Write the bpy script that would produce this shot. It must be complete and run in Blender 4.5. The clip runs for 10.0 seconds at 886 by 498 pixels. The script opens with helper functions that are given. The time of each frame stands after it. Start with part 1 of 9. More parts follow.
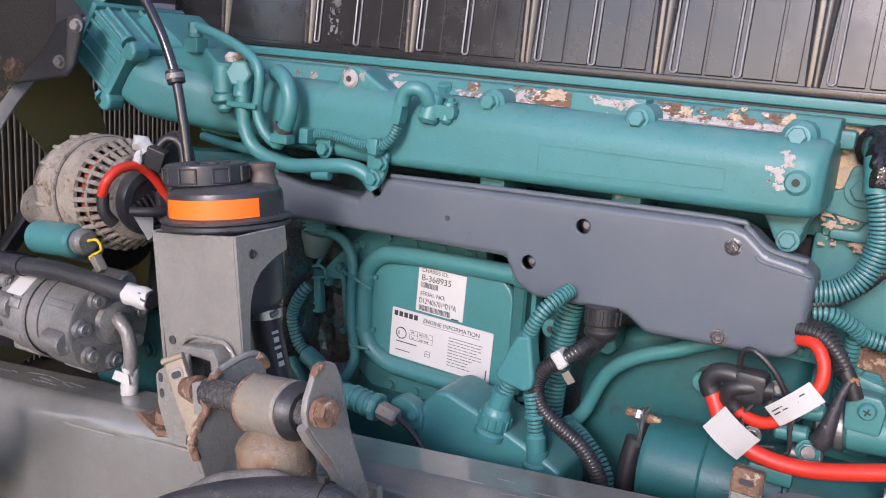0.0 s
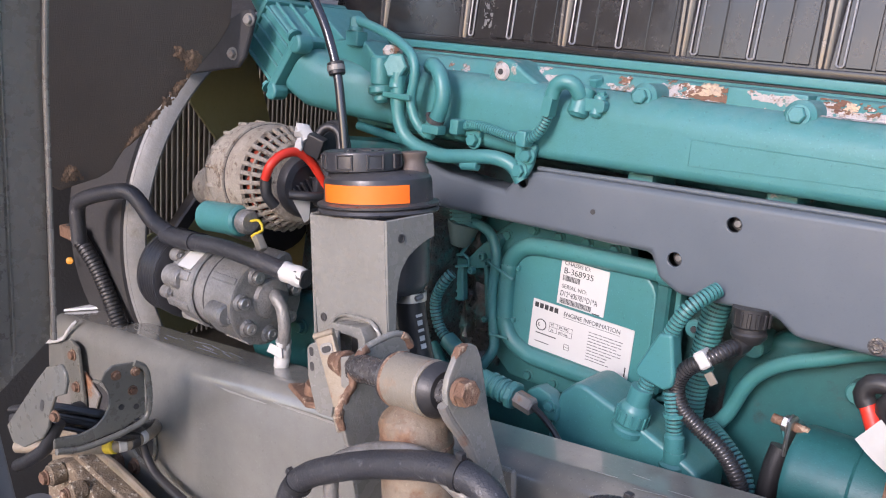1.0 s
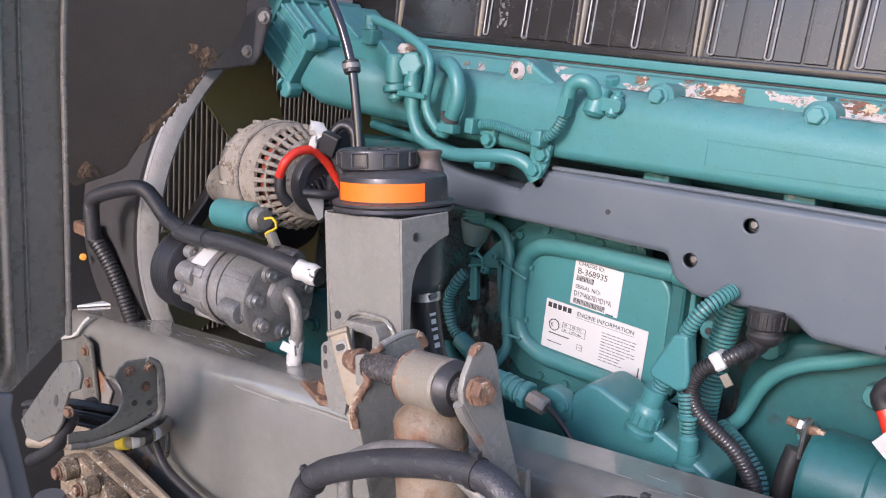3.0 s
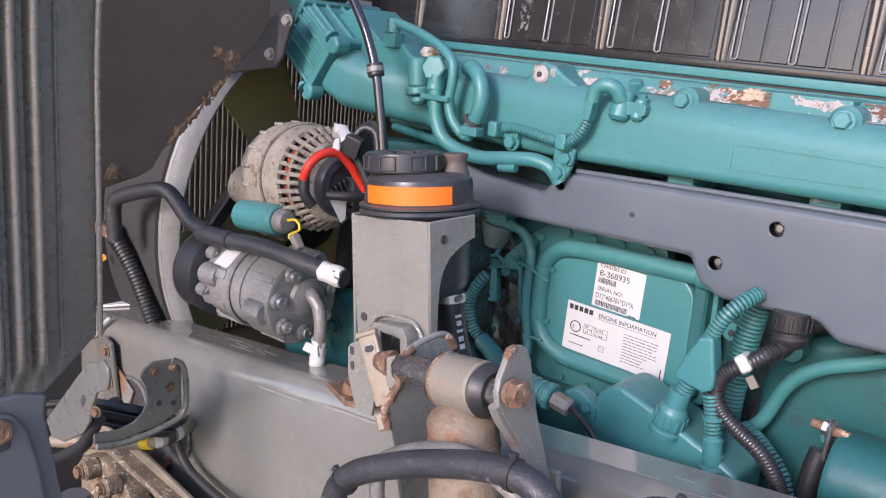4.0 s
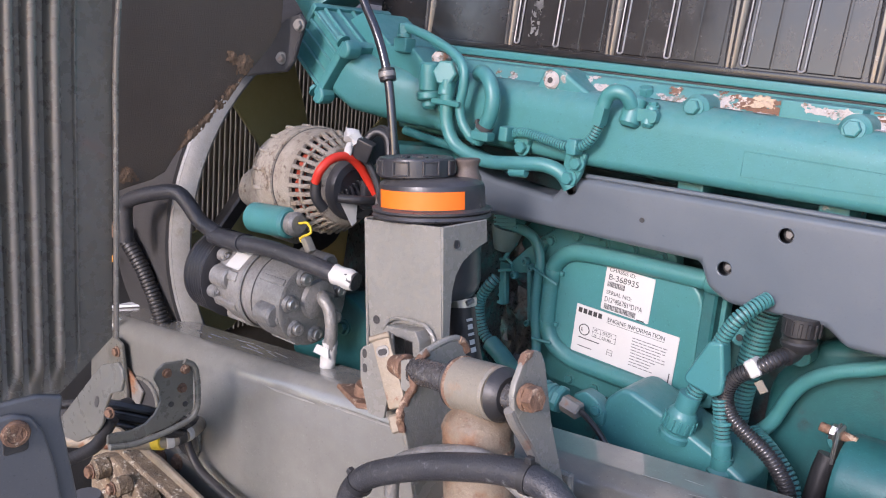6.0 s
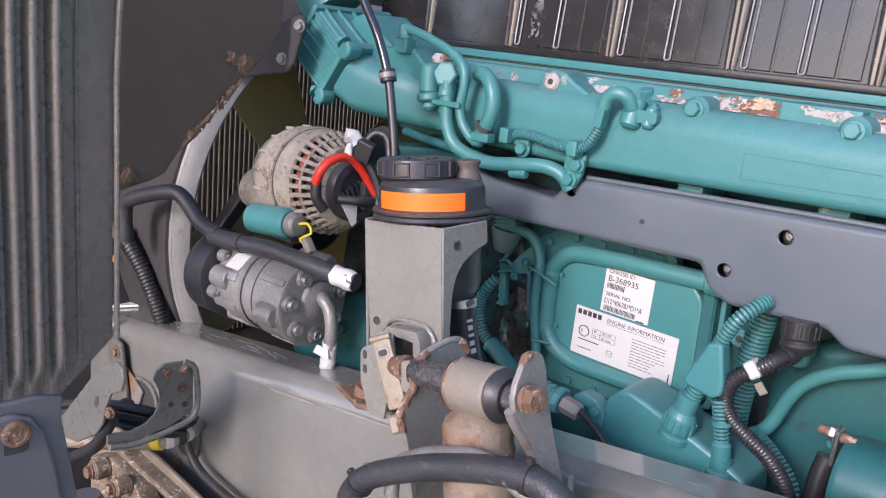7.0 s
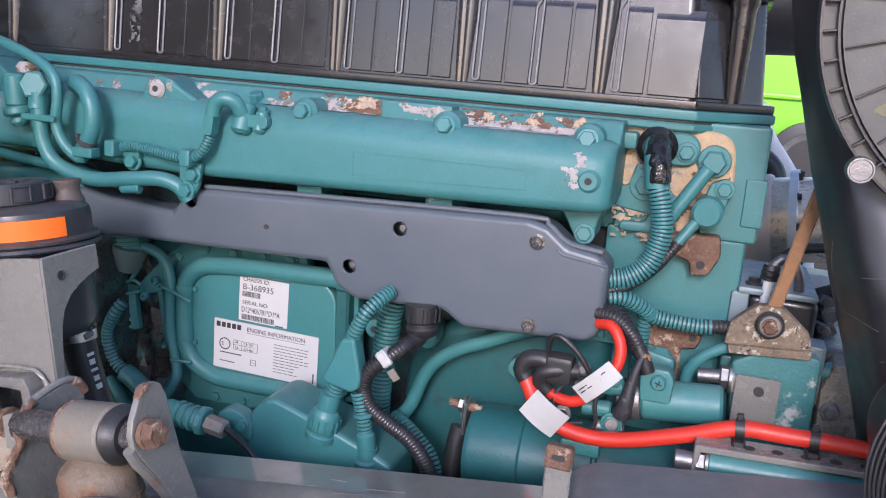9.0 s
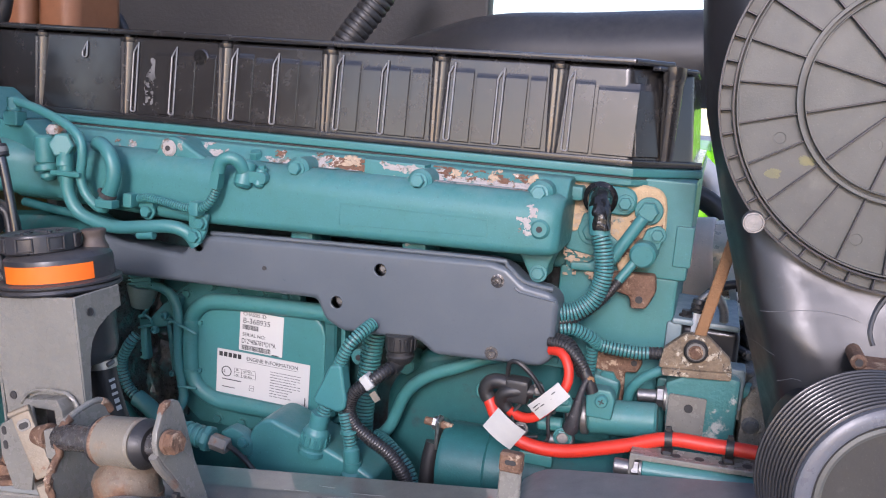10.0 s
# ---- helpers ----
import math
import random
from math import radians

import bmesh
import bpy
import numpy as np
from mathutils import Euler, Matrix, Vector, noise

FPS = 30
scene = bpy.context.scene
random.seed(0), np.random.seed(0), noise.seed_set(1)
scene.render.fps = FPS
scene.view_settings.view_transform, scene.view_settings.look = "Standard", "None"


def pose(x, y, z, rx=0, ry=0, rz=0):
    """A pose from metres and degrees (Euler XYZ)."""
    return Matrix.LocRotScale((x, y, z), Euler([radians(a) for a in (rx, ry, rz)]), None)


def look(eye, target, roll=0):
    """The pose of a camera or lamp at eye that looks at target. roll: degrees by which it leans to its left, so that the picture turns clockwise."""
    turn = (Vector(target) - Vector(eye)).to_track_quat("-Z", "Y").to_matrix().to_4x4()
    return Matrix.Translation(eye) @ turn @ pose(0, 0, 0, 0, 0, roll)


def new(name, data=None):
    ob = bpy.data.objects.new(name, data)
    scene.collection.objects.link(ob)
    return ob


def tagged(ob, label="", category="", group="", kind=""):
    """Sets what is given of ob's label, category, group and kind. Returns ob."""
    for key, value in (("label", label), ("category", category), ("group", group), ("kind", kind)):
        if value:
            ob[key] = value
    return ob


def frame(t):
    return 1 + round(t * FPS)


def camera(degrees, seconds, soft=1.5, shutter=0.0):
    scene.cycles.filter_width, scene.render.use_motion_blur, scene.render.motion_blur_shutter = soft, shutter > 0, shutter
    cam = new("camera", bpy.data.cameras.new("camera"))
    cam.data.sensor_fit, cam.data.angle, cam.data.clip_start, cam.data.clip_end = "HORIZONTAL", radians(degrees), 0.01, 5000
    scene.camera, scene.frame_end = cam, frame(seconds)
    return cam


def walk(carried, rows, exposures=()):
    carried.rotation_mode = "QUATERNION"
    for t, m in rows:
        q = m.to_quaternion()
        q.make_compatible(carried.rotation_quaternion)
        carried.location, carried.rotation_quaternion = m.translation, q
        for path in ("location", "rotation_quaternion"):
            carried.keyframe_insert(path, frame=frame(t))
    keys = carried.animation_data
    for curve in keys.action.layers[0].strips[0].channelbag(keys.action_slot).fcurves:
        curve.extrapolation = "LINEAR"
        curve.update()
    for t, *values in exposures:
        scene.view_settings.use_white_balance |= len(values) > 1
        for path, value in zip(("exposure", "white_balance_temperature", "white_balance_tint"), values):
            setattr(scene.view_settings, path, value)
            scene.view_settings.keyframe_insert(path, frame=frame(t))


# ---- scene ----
cam = camera(55.7, 10.0, soft=1.1)
PATH = [
    (0, (-0.026, 0.207, 1.348), (-1.007, 1.888, 0.887), 4.8),
    (0.5, (-0.018, 0.194, 1.349), (-1.231, 1.707, 0.86), 4.5),
    (1, (-0.019, 0.193, 1.344), (-1.268, 1.675, 0.848), 5.0),
    (1.5, (-0.021, 0.193, 1.34), (-1.275, 1.671, 0.846), 5.1),
    (2, (-0.022, 0.192, 1.342), (-1.279, 1.666, 0.845), 5.1),
    (3.5, (-0.03, 0.183, 1.342), (-1.295, 1.65, 0.844), 5.4),
    (4, (-0.04, 0.166, 1.345), (-1.305, 1.632, 0.845), 5.4),
    (4.5, (-0.041, 0.159, 1.35), (-1.307, 1.625, 0.85), 5.5),
    (5, (-0.042, 0.155, 1.352), (-1.309, 1.62, 0.853), 5.6),
    (5.5, (-0.044, 0.153, 1.351), (-1.31, 1.618, 0.85), 5.6),
    (7, (-0.046, 0.149, 1.352), (-1.308, 1.617, 0.852), 5.8),
    (7.5, (-0.047, 0.155, 1.354), (-1.269, 1.657, 0.855), 5.5),
    (7.8, (-0.046, 0.166, 1.357), (-1.156, 1.754, 0.859), 5.1),
    (8, (-0.046, 0.174, 1.358), (-1.023, 1.854, 0.886), 5.2),
    (8.2, (-0.042, 0.185, 1.360), (-0.877, 1.941, 0.889), 5.0),
    (8.5, (-0.035, 0.201, 1.362), (-0.693, 2.037, 0.919), 4.8),
    (9, (-0.017, 0.186, 1.363), (-0.611, 2.045, 0.925), 4.5),
    (9.5, (0.025, 0.11, 1.38), (-0.556, 1.974, 0.949), 4.3),
    (10, (0.044, 0.063, 1.402), (-0.542, 1.941, 1.041), 4.3),
]
walk(cam, [(t, look(eye, target, roll)) for t, eye, target, roll in PATH], ((0.0, 1.15, 6200, 29), (0.4, 1.19, 6200, 29), (1.0, 1.32, 6240, 29), (3.5, 1.36, 6230, 29), (5.5, 1.36, 6200, 29), (7.5, 1.31, 6100, 29), (8.0, 1.17, 6020, 29), (8.5, 1.02, 5900, 29), (9.2, 1.03, 5920, 29), (10.0, 1.05, 6030, 29)))

# ---- world, sun, exposure ----
world = bpy.data.worlds.new("world")
scene.world = world
world.use_nodes = True
wn = world.node_tree.nodes
sky = wn.new("ShaderNodeTexSky")
sky.sky_type = "NISHITA"
sky.sun_disc = False
sky.sun_elevation = radians(23)
sky.sun_rotation = radians(172)
sky.air_density, sky.dust_density = 1.2, 0.6
world.node_tree.links.new(sky.outputs[0], wn["Background"].inputs[0])
wn["Background"].inputs[1].default_value = 0.15
sun = new("sun", bpy.data.lights.new("sun", "SUN"))
sun.data.energy, sun.data.angle, sun.data.color = 1.45, radians(14), (1.0, 0.955, 0.89)
sun.matrix_basis = look((0.3, -3.9, 3.35), (-0.35, 1.0, 1.2))


# ---- materials ----
def rgb(c):
    return (*c, 1.0)


def material(name, colour, rough=0.5, metal=0.0, second=None, scale=40.0, amount=0.5, bump=0.15, grain=400.0,
             wear=None, wear_scale=22.0, wear_at=0.62, wear_soft=0.05, spec=0.5, dust=0.0, island=0.0, fleck=0.35):
    """Painted, moulded or cast surface: two scales of tone, fine relief, worn patches and settled dust."""
    m = bpy.data.materials.new(name)
    m.use_nodes = True
    nt = m.node_tree
    n, l = nt.nodes, nt.links
    b = n["Principled BSDF"]
    co = n.new("ShaderNodeTexCoord").outputs["Object"]

    def tex(s, detail=4.0, rough_=0.6):
        t = n.new("ShaderNodeTexNoise")
        t.inputs["Scale"].default_value, t.inputs["Detail"].default_value = s, detail
        t.inputs["Roughness"].default_value = rough_
        l.new(co, t.inputs["Vector"])
        return t.outputs["Fac"]

    def ramp(src, a, c):
        r = n.new("ShaderNodeMapRange")
        r.inputs["From Min"].default_value, r.inputs["From Max"].default_value = a, c
        l.new(src, r.inputs["Value"])
        return r.outputs["Result"]

    def mix(fac, a, c):
        x = n.new("ShaderNodeMix")
        x.data_type = "RGBA"
        if isinstance(fac, float):
            x.inputs[0].default_value = fac
        else:
            l.new(fac, x.inputs[0])
        for sock, v in ((x.inputs[6], a), (x.inputs[7], c)):
            if isinstance(v, tuple):
                sock.default_value = rgb(v)
            else:
                l.new(v, sock)
        return x.outputs[2]

    def maths(op, a, c):
        x = n.new("ShaderNodeMath")
        x.operation = op
        for sock, v in zip(x.inputs, (a, c)):
            if isinstance(v, float):
                sock.default_value = v
            else:
                l.new(v, sock)
        return x.outputs[0]

    second = second or tuple(c * 0.72 for c in colour)
    large = ramp(tex(scale * 0.3), 0.35, 0.7)
    small = ramp(tex(scale * 3.0, 6.0), 0.3, 0.75)
    tone = mix(maths("MULTIPLY", maths("ADD", maths("MULTIPLY", large, 0.6), maths("MULTIPLY", small, 0.4)), amount), colour, second)
    rough_out = ramp(small, 0.0, 1.0)
    rr = n.new("ShaderNodeMapRange")
    rr.inputs["To Min"].default_value, rr.inputs["To Max"].default_value = rough - 0.07, rough + 0.1
    l.new(rough_out, rr.inputs["Value"])
    rough_sock = rr.outputs["Result"]
    metal_sock = None
    if dust:
        geo = n.new("ShaderNodeNewGeometry")
        sep = n.new("ShaderNodeSeparateXYZ")
        l.new(geo.outputs["Normal"], sep.inputs[0])
        up = ramp(sep.outputs["Z"], 0.2, 1.0)
        d = maths("MULTIPLY", maths("MULTIPLY", up, ramp(tex(60.0, 6.0), 0.25, 0.7)), dust)
        tone = mix(d, tone, (0.42, 0.38, 0.31))
    if wear:
        w = ramp(tex(wear_scale, 8.0, 0.7), wear_at, wear_at + wear_soft)
        w2 = mix(ramp(tex(wear_scale * 2.7, 6.0), 0.45, 0.6), wear[0], wear[-1])
        tone = mix(w, tone, w2)
        rough_sock = maths("MAXIMUM", rough_sock, maths("MULTIPLY", w, 0.75))
        if metal:
            metal_sock = maths("MULTIPLY", maths("SUBTRACT", 1.0, w), float(metal))
    if island:
        info = n.new("ShaderNodeObjectInfo")
        v = maths("ADD", maths("MULTIPLY", info.outputs["Random"], island), 1.0 - island / 2)
        h = n.new("ShaderNodeHueSaturation")
        l.new(tone, h.inputs["Color"])
        l.new(v, h.inputs["Value"])
        tone = h.outputs[0]
    if fleck:
        sp = ramp(tex(520.0, 2.0, 0.5), 0.66, 0.7)
        tone = mix(maths("MULTIPLY", sp, fleck), tone, tuple(c * 1.5 + 0.02 for c in colour))
        pit = ramp(tex(310.0, 3.0, 0.6), 0.64, 0.7)
        tone = mix(maths("MULTIPLY", pit, fleck), tone, tuple(c * 0.35 for c in colour))
        st = ramp(tex(9.0, 7.0, 0.7), 0.5, 0.72)
        tone = mix(maths("MULTIPLY", st, fleck * 0.8), tone, tuple(c * 0.6 + 0.02 for c in colour))
    l.new(tone, b.inputs["Base Color"])
    l.new(rough_sock, b.inputs["Roughness"])
    b.inputs["Metallic"].default_value = metal
    if metal_sock:
        l.new(metal_sock, b.inputs["Metallic"])
    b.inputs["Specular IOR Level"].default_value = spec
    if bump:
        bp = n.new("ShaderNodeBump")
        bp.inputs["Strength"].default_value, bp.inputs["Distance"].default_value = bump, 0.002
        l.new(maths("ADD", tex(grain, 3.0), maths("MULTIPLY", tex(scale, 3.0), 1.5)), bp.inputs["Height"])
        l.new(bp.outputs[0], b.inputs["Normal"])
    return m


RUST, PRIMER, ALU = (0.16, 0.065, 0.03), (0.5, 0.41, 0.3), (0.55, 0.54, 0.52)
TEAL = (0.045, 0.19, 0.198)
m_teal = material("teal_engine_paint", TEAL, 0.38, 0, (0.035, 0.17, 0.15), 25, 0.8, 0.12, 500, dust=0.12)
m_teal_cast = material("teal_paint_on_casting", TEAL, 0.46, 0, (0.035, 0.165, 0.145), 30, 0.85, 0.13, 420, dust=0.18)
m_teal_chip = material("chipped_teal_paint", TEAL, 0.46, 0, (0.03, 0.15, 0.135), 30, 0.9, 0.3, 260, wear=((0.42, 0.39, 0.35), (0.12, 0.09, 0.07)), wear_scale=30, wear_at=0.58, dust=0.1)
# Teal darkened for the shade low in the bay, with grime blotches on it.
m_teal_dark = material("shaded_grimy_teal_paint", (0.02, 0.115, 0.115), 0.4, 0, (0.012, 0.07, 0.07), 30, 0.8, 0.13, 420, wear=((0.03, 0.03, 0.03), (0.08, 0.07, 0.06)), wear_scale=16, wear_at=0.58, wear_soft=0.14)
m_pale = material("pale_painted_metal", (0.78, 0.79, 0.79), 0.4, 0, (0.64, 0.64, 0.64), 12, 0.7, 0.08, 300)
m_bare = material("bare_beige_plate", (0.54, 0.4, 0.24), 0.7, 0, (0.36, 0.245, 0.135), 46, 1.0, 0.8, 260, wear=((0.22, 0.1, 0.05), (0.34, 0.22, 0.13)), wear_scale=24, wear_at=0.6, wear_soft=0.12)
m_ochre = material("ochre_rusted_bar", (0.27, 0.145, 0.065), 0.8, 0, (0.2, 0.1, 0.045), 40, 0.9, 0.6, 260)
m_sleeve = material("heat_tinted_sleeve", (0.86, 0.7, 0.61), 0.42, 0.0, (0.72, 0.54, 0.42), 12, 0.9, 0.2, 90)
m_primer = material("bare_primer", PRIMER, 0.8, 0, (0.3, 0.22, 0.14), 60, 1.0, 0.7, 300, wear=(TEAL, RUST), wear_scale=34, wear_at=0.57)
m_black = material("black_moulded_plastic", (0.026, 0.027, 0.032), 0.33, 0, (0.045, 0.044, 0.046), 30, 0.8, 0.08, 700, dust=0.12)
m_gloss = material("polished_black_plastic", (0.017, 0.018, 0.021), 0.2, 0, (0.03, 0.03, 0.033), 20, 0.8, 0.03, 800, spec=0.9, fleck=0.1)
m_groove = material("dark_teal_conduit_groove", (0.014, 0.045, 0.043), 0.6, 0, (0.01, 0.02, 0.02), 60, 1.0, 0.2, 400)
m_vcover = material("valve_cover_plastic", (0.0145, 0.0138, 0.0138), 0.225, 0, (0.023, 0.0216, 0.0212), 14, 0.9, 0.03, 900, spec=0.85, fleck=0.1)
m_rail = material("frame_rail_paint", (0.195, 0.193, 0.172), 0.17, 0, (0.135, 0.133, 0.117), 16, 0.9, 0.06, 700, wear=((0.3, 0.29, 0.26), (0.24, 0.22, 0.18)), wear_scale=38, wear_at=0.69, wear_soft=0.08, dust=0.1)
m_rail_dull = material("dull_slate_rail_paint", (0.15, 0.158, 0.165), 0.42, 0, (0.11, 0.115, 0.12), 16, 0.9, 0.08, 600, wear=((0.22, 0.22, 0.21), (0.17, 0.165, 0.15)), wear_scale=38, wear_at=0.69, wear_soft=0.08, dust=0.1)
m_duct = material("glossy_black_plastic", (0.014, 0.014, 0.016), 0.42, 0, (0.024, 0.024, 0.026), 16, 0.8, 0.05, 900, wear=((0.1, 0.1, 0.1), (0.05, 0.05, 0.05)), wear_scale=30, wear_at=0.7, wear_soft=0.06)
m_cover = material("dark_grey_plastic", (0.08, 0.1, 0.117), 0.34, 0, (0.11, 0.126, 0.14), 10, 0.8, 0.06, 600, wear=((0.13, 0.14, 0.155), (0.16, 0.16, 0.165)), wear_scale=9, wear_at=0.66, wear_soft=0.25, fleck=0.15)
m_rubber = material("black_rubber", (0.015, 0.015, 0.0165), 0.42, 0, (0.028, 0.0275, 0.027), 50, 0.7, 0.15, 700, dust=0.08)
m_rubber_dull = material("dusty_rubber_sheet", (0.052, 0.038, 0.027), 0.6, 0, (0.08, 0.06, 0.042), 26, 1.0, 0.35, 500, wear=((0.115, 0.085, 0.06), (0.07, 0.052, 0.037)), wear_scale=12, wear_at=0.62, wear_soft=0.2)
m_knob = material("sun_bleached_rubber", (0.085, 0.066, 0.055), 0.6, 0, (0.12, 0.095, 0.08), 30, 0.9, 0.2, 500)
m_cream_rust = material("rust_streaked_cream_paint", (0.23, 0.212, 0.172), 0.4, 0, (0.17, 0.145, 0.11), 25, 0.9, 0.3, 350, wear=((0.2, 0.12, 0.075), (0.28, 0.21, 0.145)), wear_scale=24, wear_at=0.58, wear_soft=0.1)
m_grease = material("greasy_steel", (0.07, 0.066, 0.064), 0.24, 0.5, (0.16, 0.15, 0.145), 90, 1.0, 0.9, 120, spec=0.8)
m_scuff_glint = material("scuff_and_glint_paint", (0.25, 0.245, 0.225), 0.45, 0, (0.2, 0.195, 0.175), 60, 1.0, 0.2, 500)
m_grey_dark = material("dark_grey_frame_paint", (0.145, 0.143, 0.122), 0.3, 0, (0.09, 0.088, 0.075), 22, 0.9, 0.14, 420, dust=0.2)
m_slate = material("slate_plastic", (0.105, 0.108, 0.112), 0.4, 0, (0.13, 0.132, 0.135), 14, 0.8, 0.1, 600)
# Block paint darkened to carry the shade of gaps behind pipes, plus grease.
m_block = material("greasy_shaded_block_paint", (0.02, 0.075, 0.07), 0.45, 0, (0.012, 0.03, 0.03), 14, 1.0, 0.4, 250, wear=((0.014, 0.014, 0.014), (0.03, 0.028, 0.025)), wear_scale=12, wear_at=0.48, wear_soft=0.1)
m_grey = material("grey_frame_paint", (0.225, 0.218, 0.192), 0.26, 0, (0.14, 0.138, 0.122), 22, 0.8, 0.14, 420, dust=0.2)
m_grey_rust = material("rusting_grey_paint", (0.2, 0.19, 0.17), 0.45, 0, (0.15, 0.14, 0.125), 25, 0.7, 0.3, 350, wear=((0.24, 0.12, 0.06), RUST), wear_scale=16, wear_at=0.55, wear_soft=0.08, dust=0.15)
m_rust = material("rusty_steel", (0.2, 0.115, 0.07), 0.8, 0, (0.075, 0.038, 0.024), 90, 1.0, 0.9, 200, wear=((0.4, 0.3, 0.21), (0.27, 0.18, 0.12)), wear_scale=55, wear_at=0.55)
m_alu = material("weathered_aluminium", (0.27, 0.265, 0.25), 0.36, 0.25, (0.13, 0.122, 0.11), 70, 1.0, 0.5, 260, wear=((0.2, 0.16, 0.12), (0.1, 0.085, 0.07)), wear_scale=30, wear_at=0.58, wear_soft=0.12)
m_dirty = material("dirt_caked_steel", (0.25, 0.19, 0.125), 0.85, 0, (0.06, 0.043, 0.03), 95, 1.0, 1.0, 220, wear=((0.5, 0.45, 0.35), (0.05, 0.036, 0.027)), wear_scale=95, wear_at=0.54, wear_soft=0.06)
m_mount = material("flaking_teal_casting", TEAL, 0.5, 0, (0.03, 0.15, 0.135), 30, 0.9, 0.35, 240, wear=((0.45, 0.45, 0.41), (0.16, 0.2, 0.18)), wear_scale=15, wear_at=0.53, wear_soft=0.05, dust=0.2)
m_hose = material("scuffed_black_hose", (0.024, 0.025, 0.029), 0.42, 0, (0.05, 0.05, 0.052), 40, 0.8, 0.4, 500, wear=((0.2, 0.2, 0.2), (0.1, 0.1, 0.105)), wear_scale=130, wear_at=0.6, wear_soft=0.1)
m_damper = material("rust_streaked_damper", (0.25, 0.205, 0.15), 0.6, 0, (0.13, 0.09, 0.058), 34, 1.0, 0.5, 300, wear=((0.13, 0.062, 0.032), (0.2, 0.12, 0.07)), wear_scale=26, wear_at=0.5, wear_soft=0.12)
m_chalk = material("oxidised_dusty_casting", (0.33, 0.295, 0.24), 0.8, 0, (0.2, 0.165, 0.125), 110, 1.0, 0.9, 260, wear=((0.1, 0.075, 0.055), (0.2, 0.15, 0.1)), wear_scale=60, wear_at=0.54, wear_soft=0.08, fleck=0.7)
m_steel = material("zinc_plated_steel", (0.5, 0.49, 0.47), 0.35, 0.9, (0.3, 0.29, 0.27), 60, 0.7, 0.15, 500)
m_red = material("red_cable_sheath", (0.62, 0.035, 0.015), 0.42, 0, (0.5, 0.03, 0.015), 40, 0.6, 0.1, 400, fleck=0.06)
m_white = material("white_tape", (0.47, 0.47, 0.445), 0.6, 0, (0.38, 0.37, 0.345), 30, 0.6, 0.1, 400, fleck=0.06)
m_label = material("white_label_film", (0.53, 0.53, 0.505), 0.4, 0, (0.47, 0.46, 0.435), 20, 0.5, 0.03, 400, fleck=0.06)
m_ink = material("black_print", (0.03, 0.03, 0.03), 0.5, 0, bump=0, fleck=0.06)
m_faint = material("thin_grey_print", (0.13, 0.13, 0.13), 0.5, 0, bump=0, fleck=0.06)
m_orange = material("orange_reflective_film", (0.9, 0.155, 0.003), 0.55, 0, (0.82, 0.13, 0.003), 30, 0.5, 0.05, 500, fleck=0.06)
m_yellow = material("yellow_tape", (0.75, 0.55, 0.03), 0.5, 0, fleck=0.06)
m_fender = material("ribbed_grey_plastic", (0.135, 0.122, 0.1), 0.28, 0, (0.095, 0.086, 0.07), 18, 0.8, 0.08, 900, spec=0.9, fleck=0.8, wear=((0.18, 0.165, 0.135), (0.11, 0.1, 0.08)), wear_scale=10, wear_at=0.62, wear_soft=0.15)
m_lens = material("dusty_grey_plastic", (0.108, 0.11, 0.097), 0.5, 0, (0.07, 0.07, 0.062), 14, 0.9, 0.1, 500, wear=((0.16, 0.155, 0.135), (0.07, 0.067, 0.06)), wear_scale=8, wear_at=0.6, wear_soft=0.2)
m_dull_steel = material("dull_steel", (0.28, 0.275, 0.27), 0.45, 0.8, (0.16, 0.155, 0.15), 80, 0.9, 0.2, 400)
m_zinc = material("yellow_passivated_steel", (0.27, 0.235, 0.18), 0.5, 0.15, (0.2, 0.15, 0.095), 60, 0.9, 0.3, 300, wear=(RUST, (0.24, 0.15, 0.09)), wear_scale=25, wear_at=0.6)
# Near-black that paints the shade inside holes and recesses; also used on dark parts.
m_dark = material("recess_shade_and_dark_parts", (0.034, 0.034, 0.035), 0.8, 0, (0.042, 0.039, 0.036), 12, 0.8, 0.3, 200)
m_under = material("black_underbody_coating", (0.018, 0.0178, 0.0185), 0.6, 0, (0.028, 0.027, 0.0265), 10, 0.8, 0.4, 120)
m_green = material("lime_green_coachwork", (0.22, 0.62, 0.02), 0.35, 0, (0.2, 0.56, 0.02), 4, 0.4, 0.02, 50, fleck=0.06)
m_foil = material("crumpled_heat_foil", (0.8, 0.72, 0.6), 0.3, 0.4, (0.6, 0.42, 0.26), 30, 0.9, 1.0, 45)
m_ground = material("pale_concrete_paving", (0.36, 0.35, 0.33), 0.85, 0, (0.26, 0.25, 0.235), 3, 0.9, 0.4, 60)
m_copper = material("copper_windings", (0.45, 0.07, 0.03), 0.5, 0.2, (0.25, 0.05, 0.03), 80, 0.8, 0.2, 300)
m_tar = material("black_sealant", (0.008, 0.008, 0.008), 0.18, 0, (0.015, 0.014, 0.013), 60, 0.8, 0.8, 90)


for lacquered, amount in ((m_rail, 0.9), (m_fender, 0.6), (m_duct, 0.3)):  # clear gloss over the paint or the moulding
    shader = lacquered.node_tree.nodes["Principled BSDF"]
    shader.inputs["Coat Weight"].default_value = amount
    shader.inputs["Coat Roughness"].default_value = 0.07


# ---- builders ----
def smooth(bm, angle=0.6):
    bm.normal_update()
    for f in bm.faces:
        f.smooth = True
    for e in bm.edges:
        if e.calc_face_angle(0.0) > angle:
            e.smooth = False


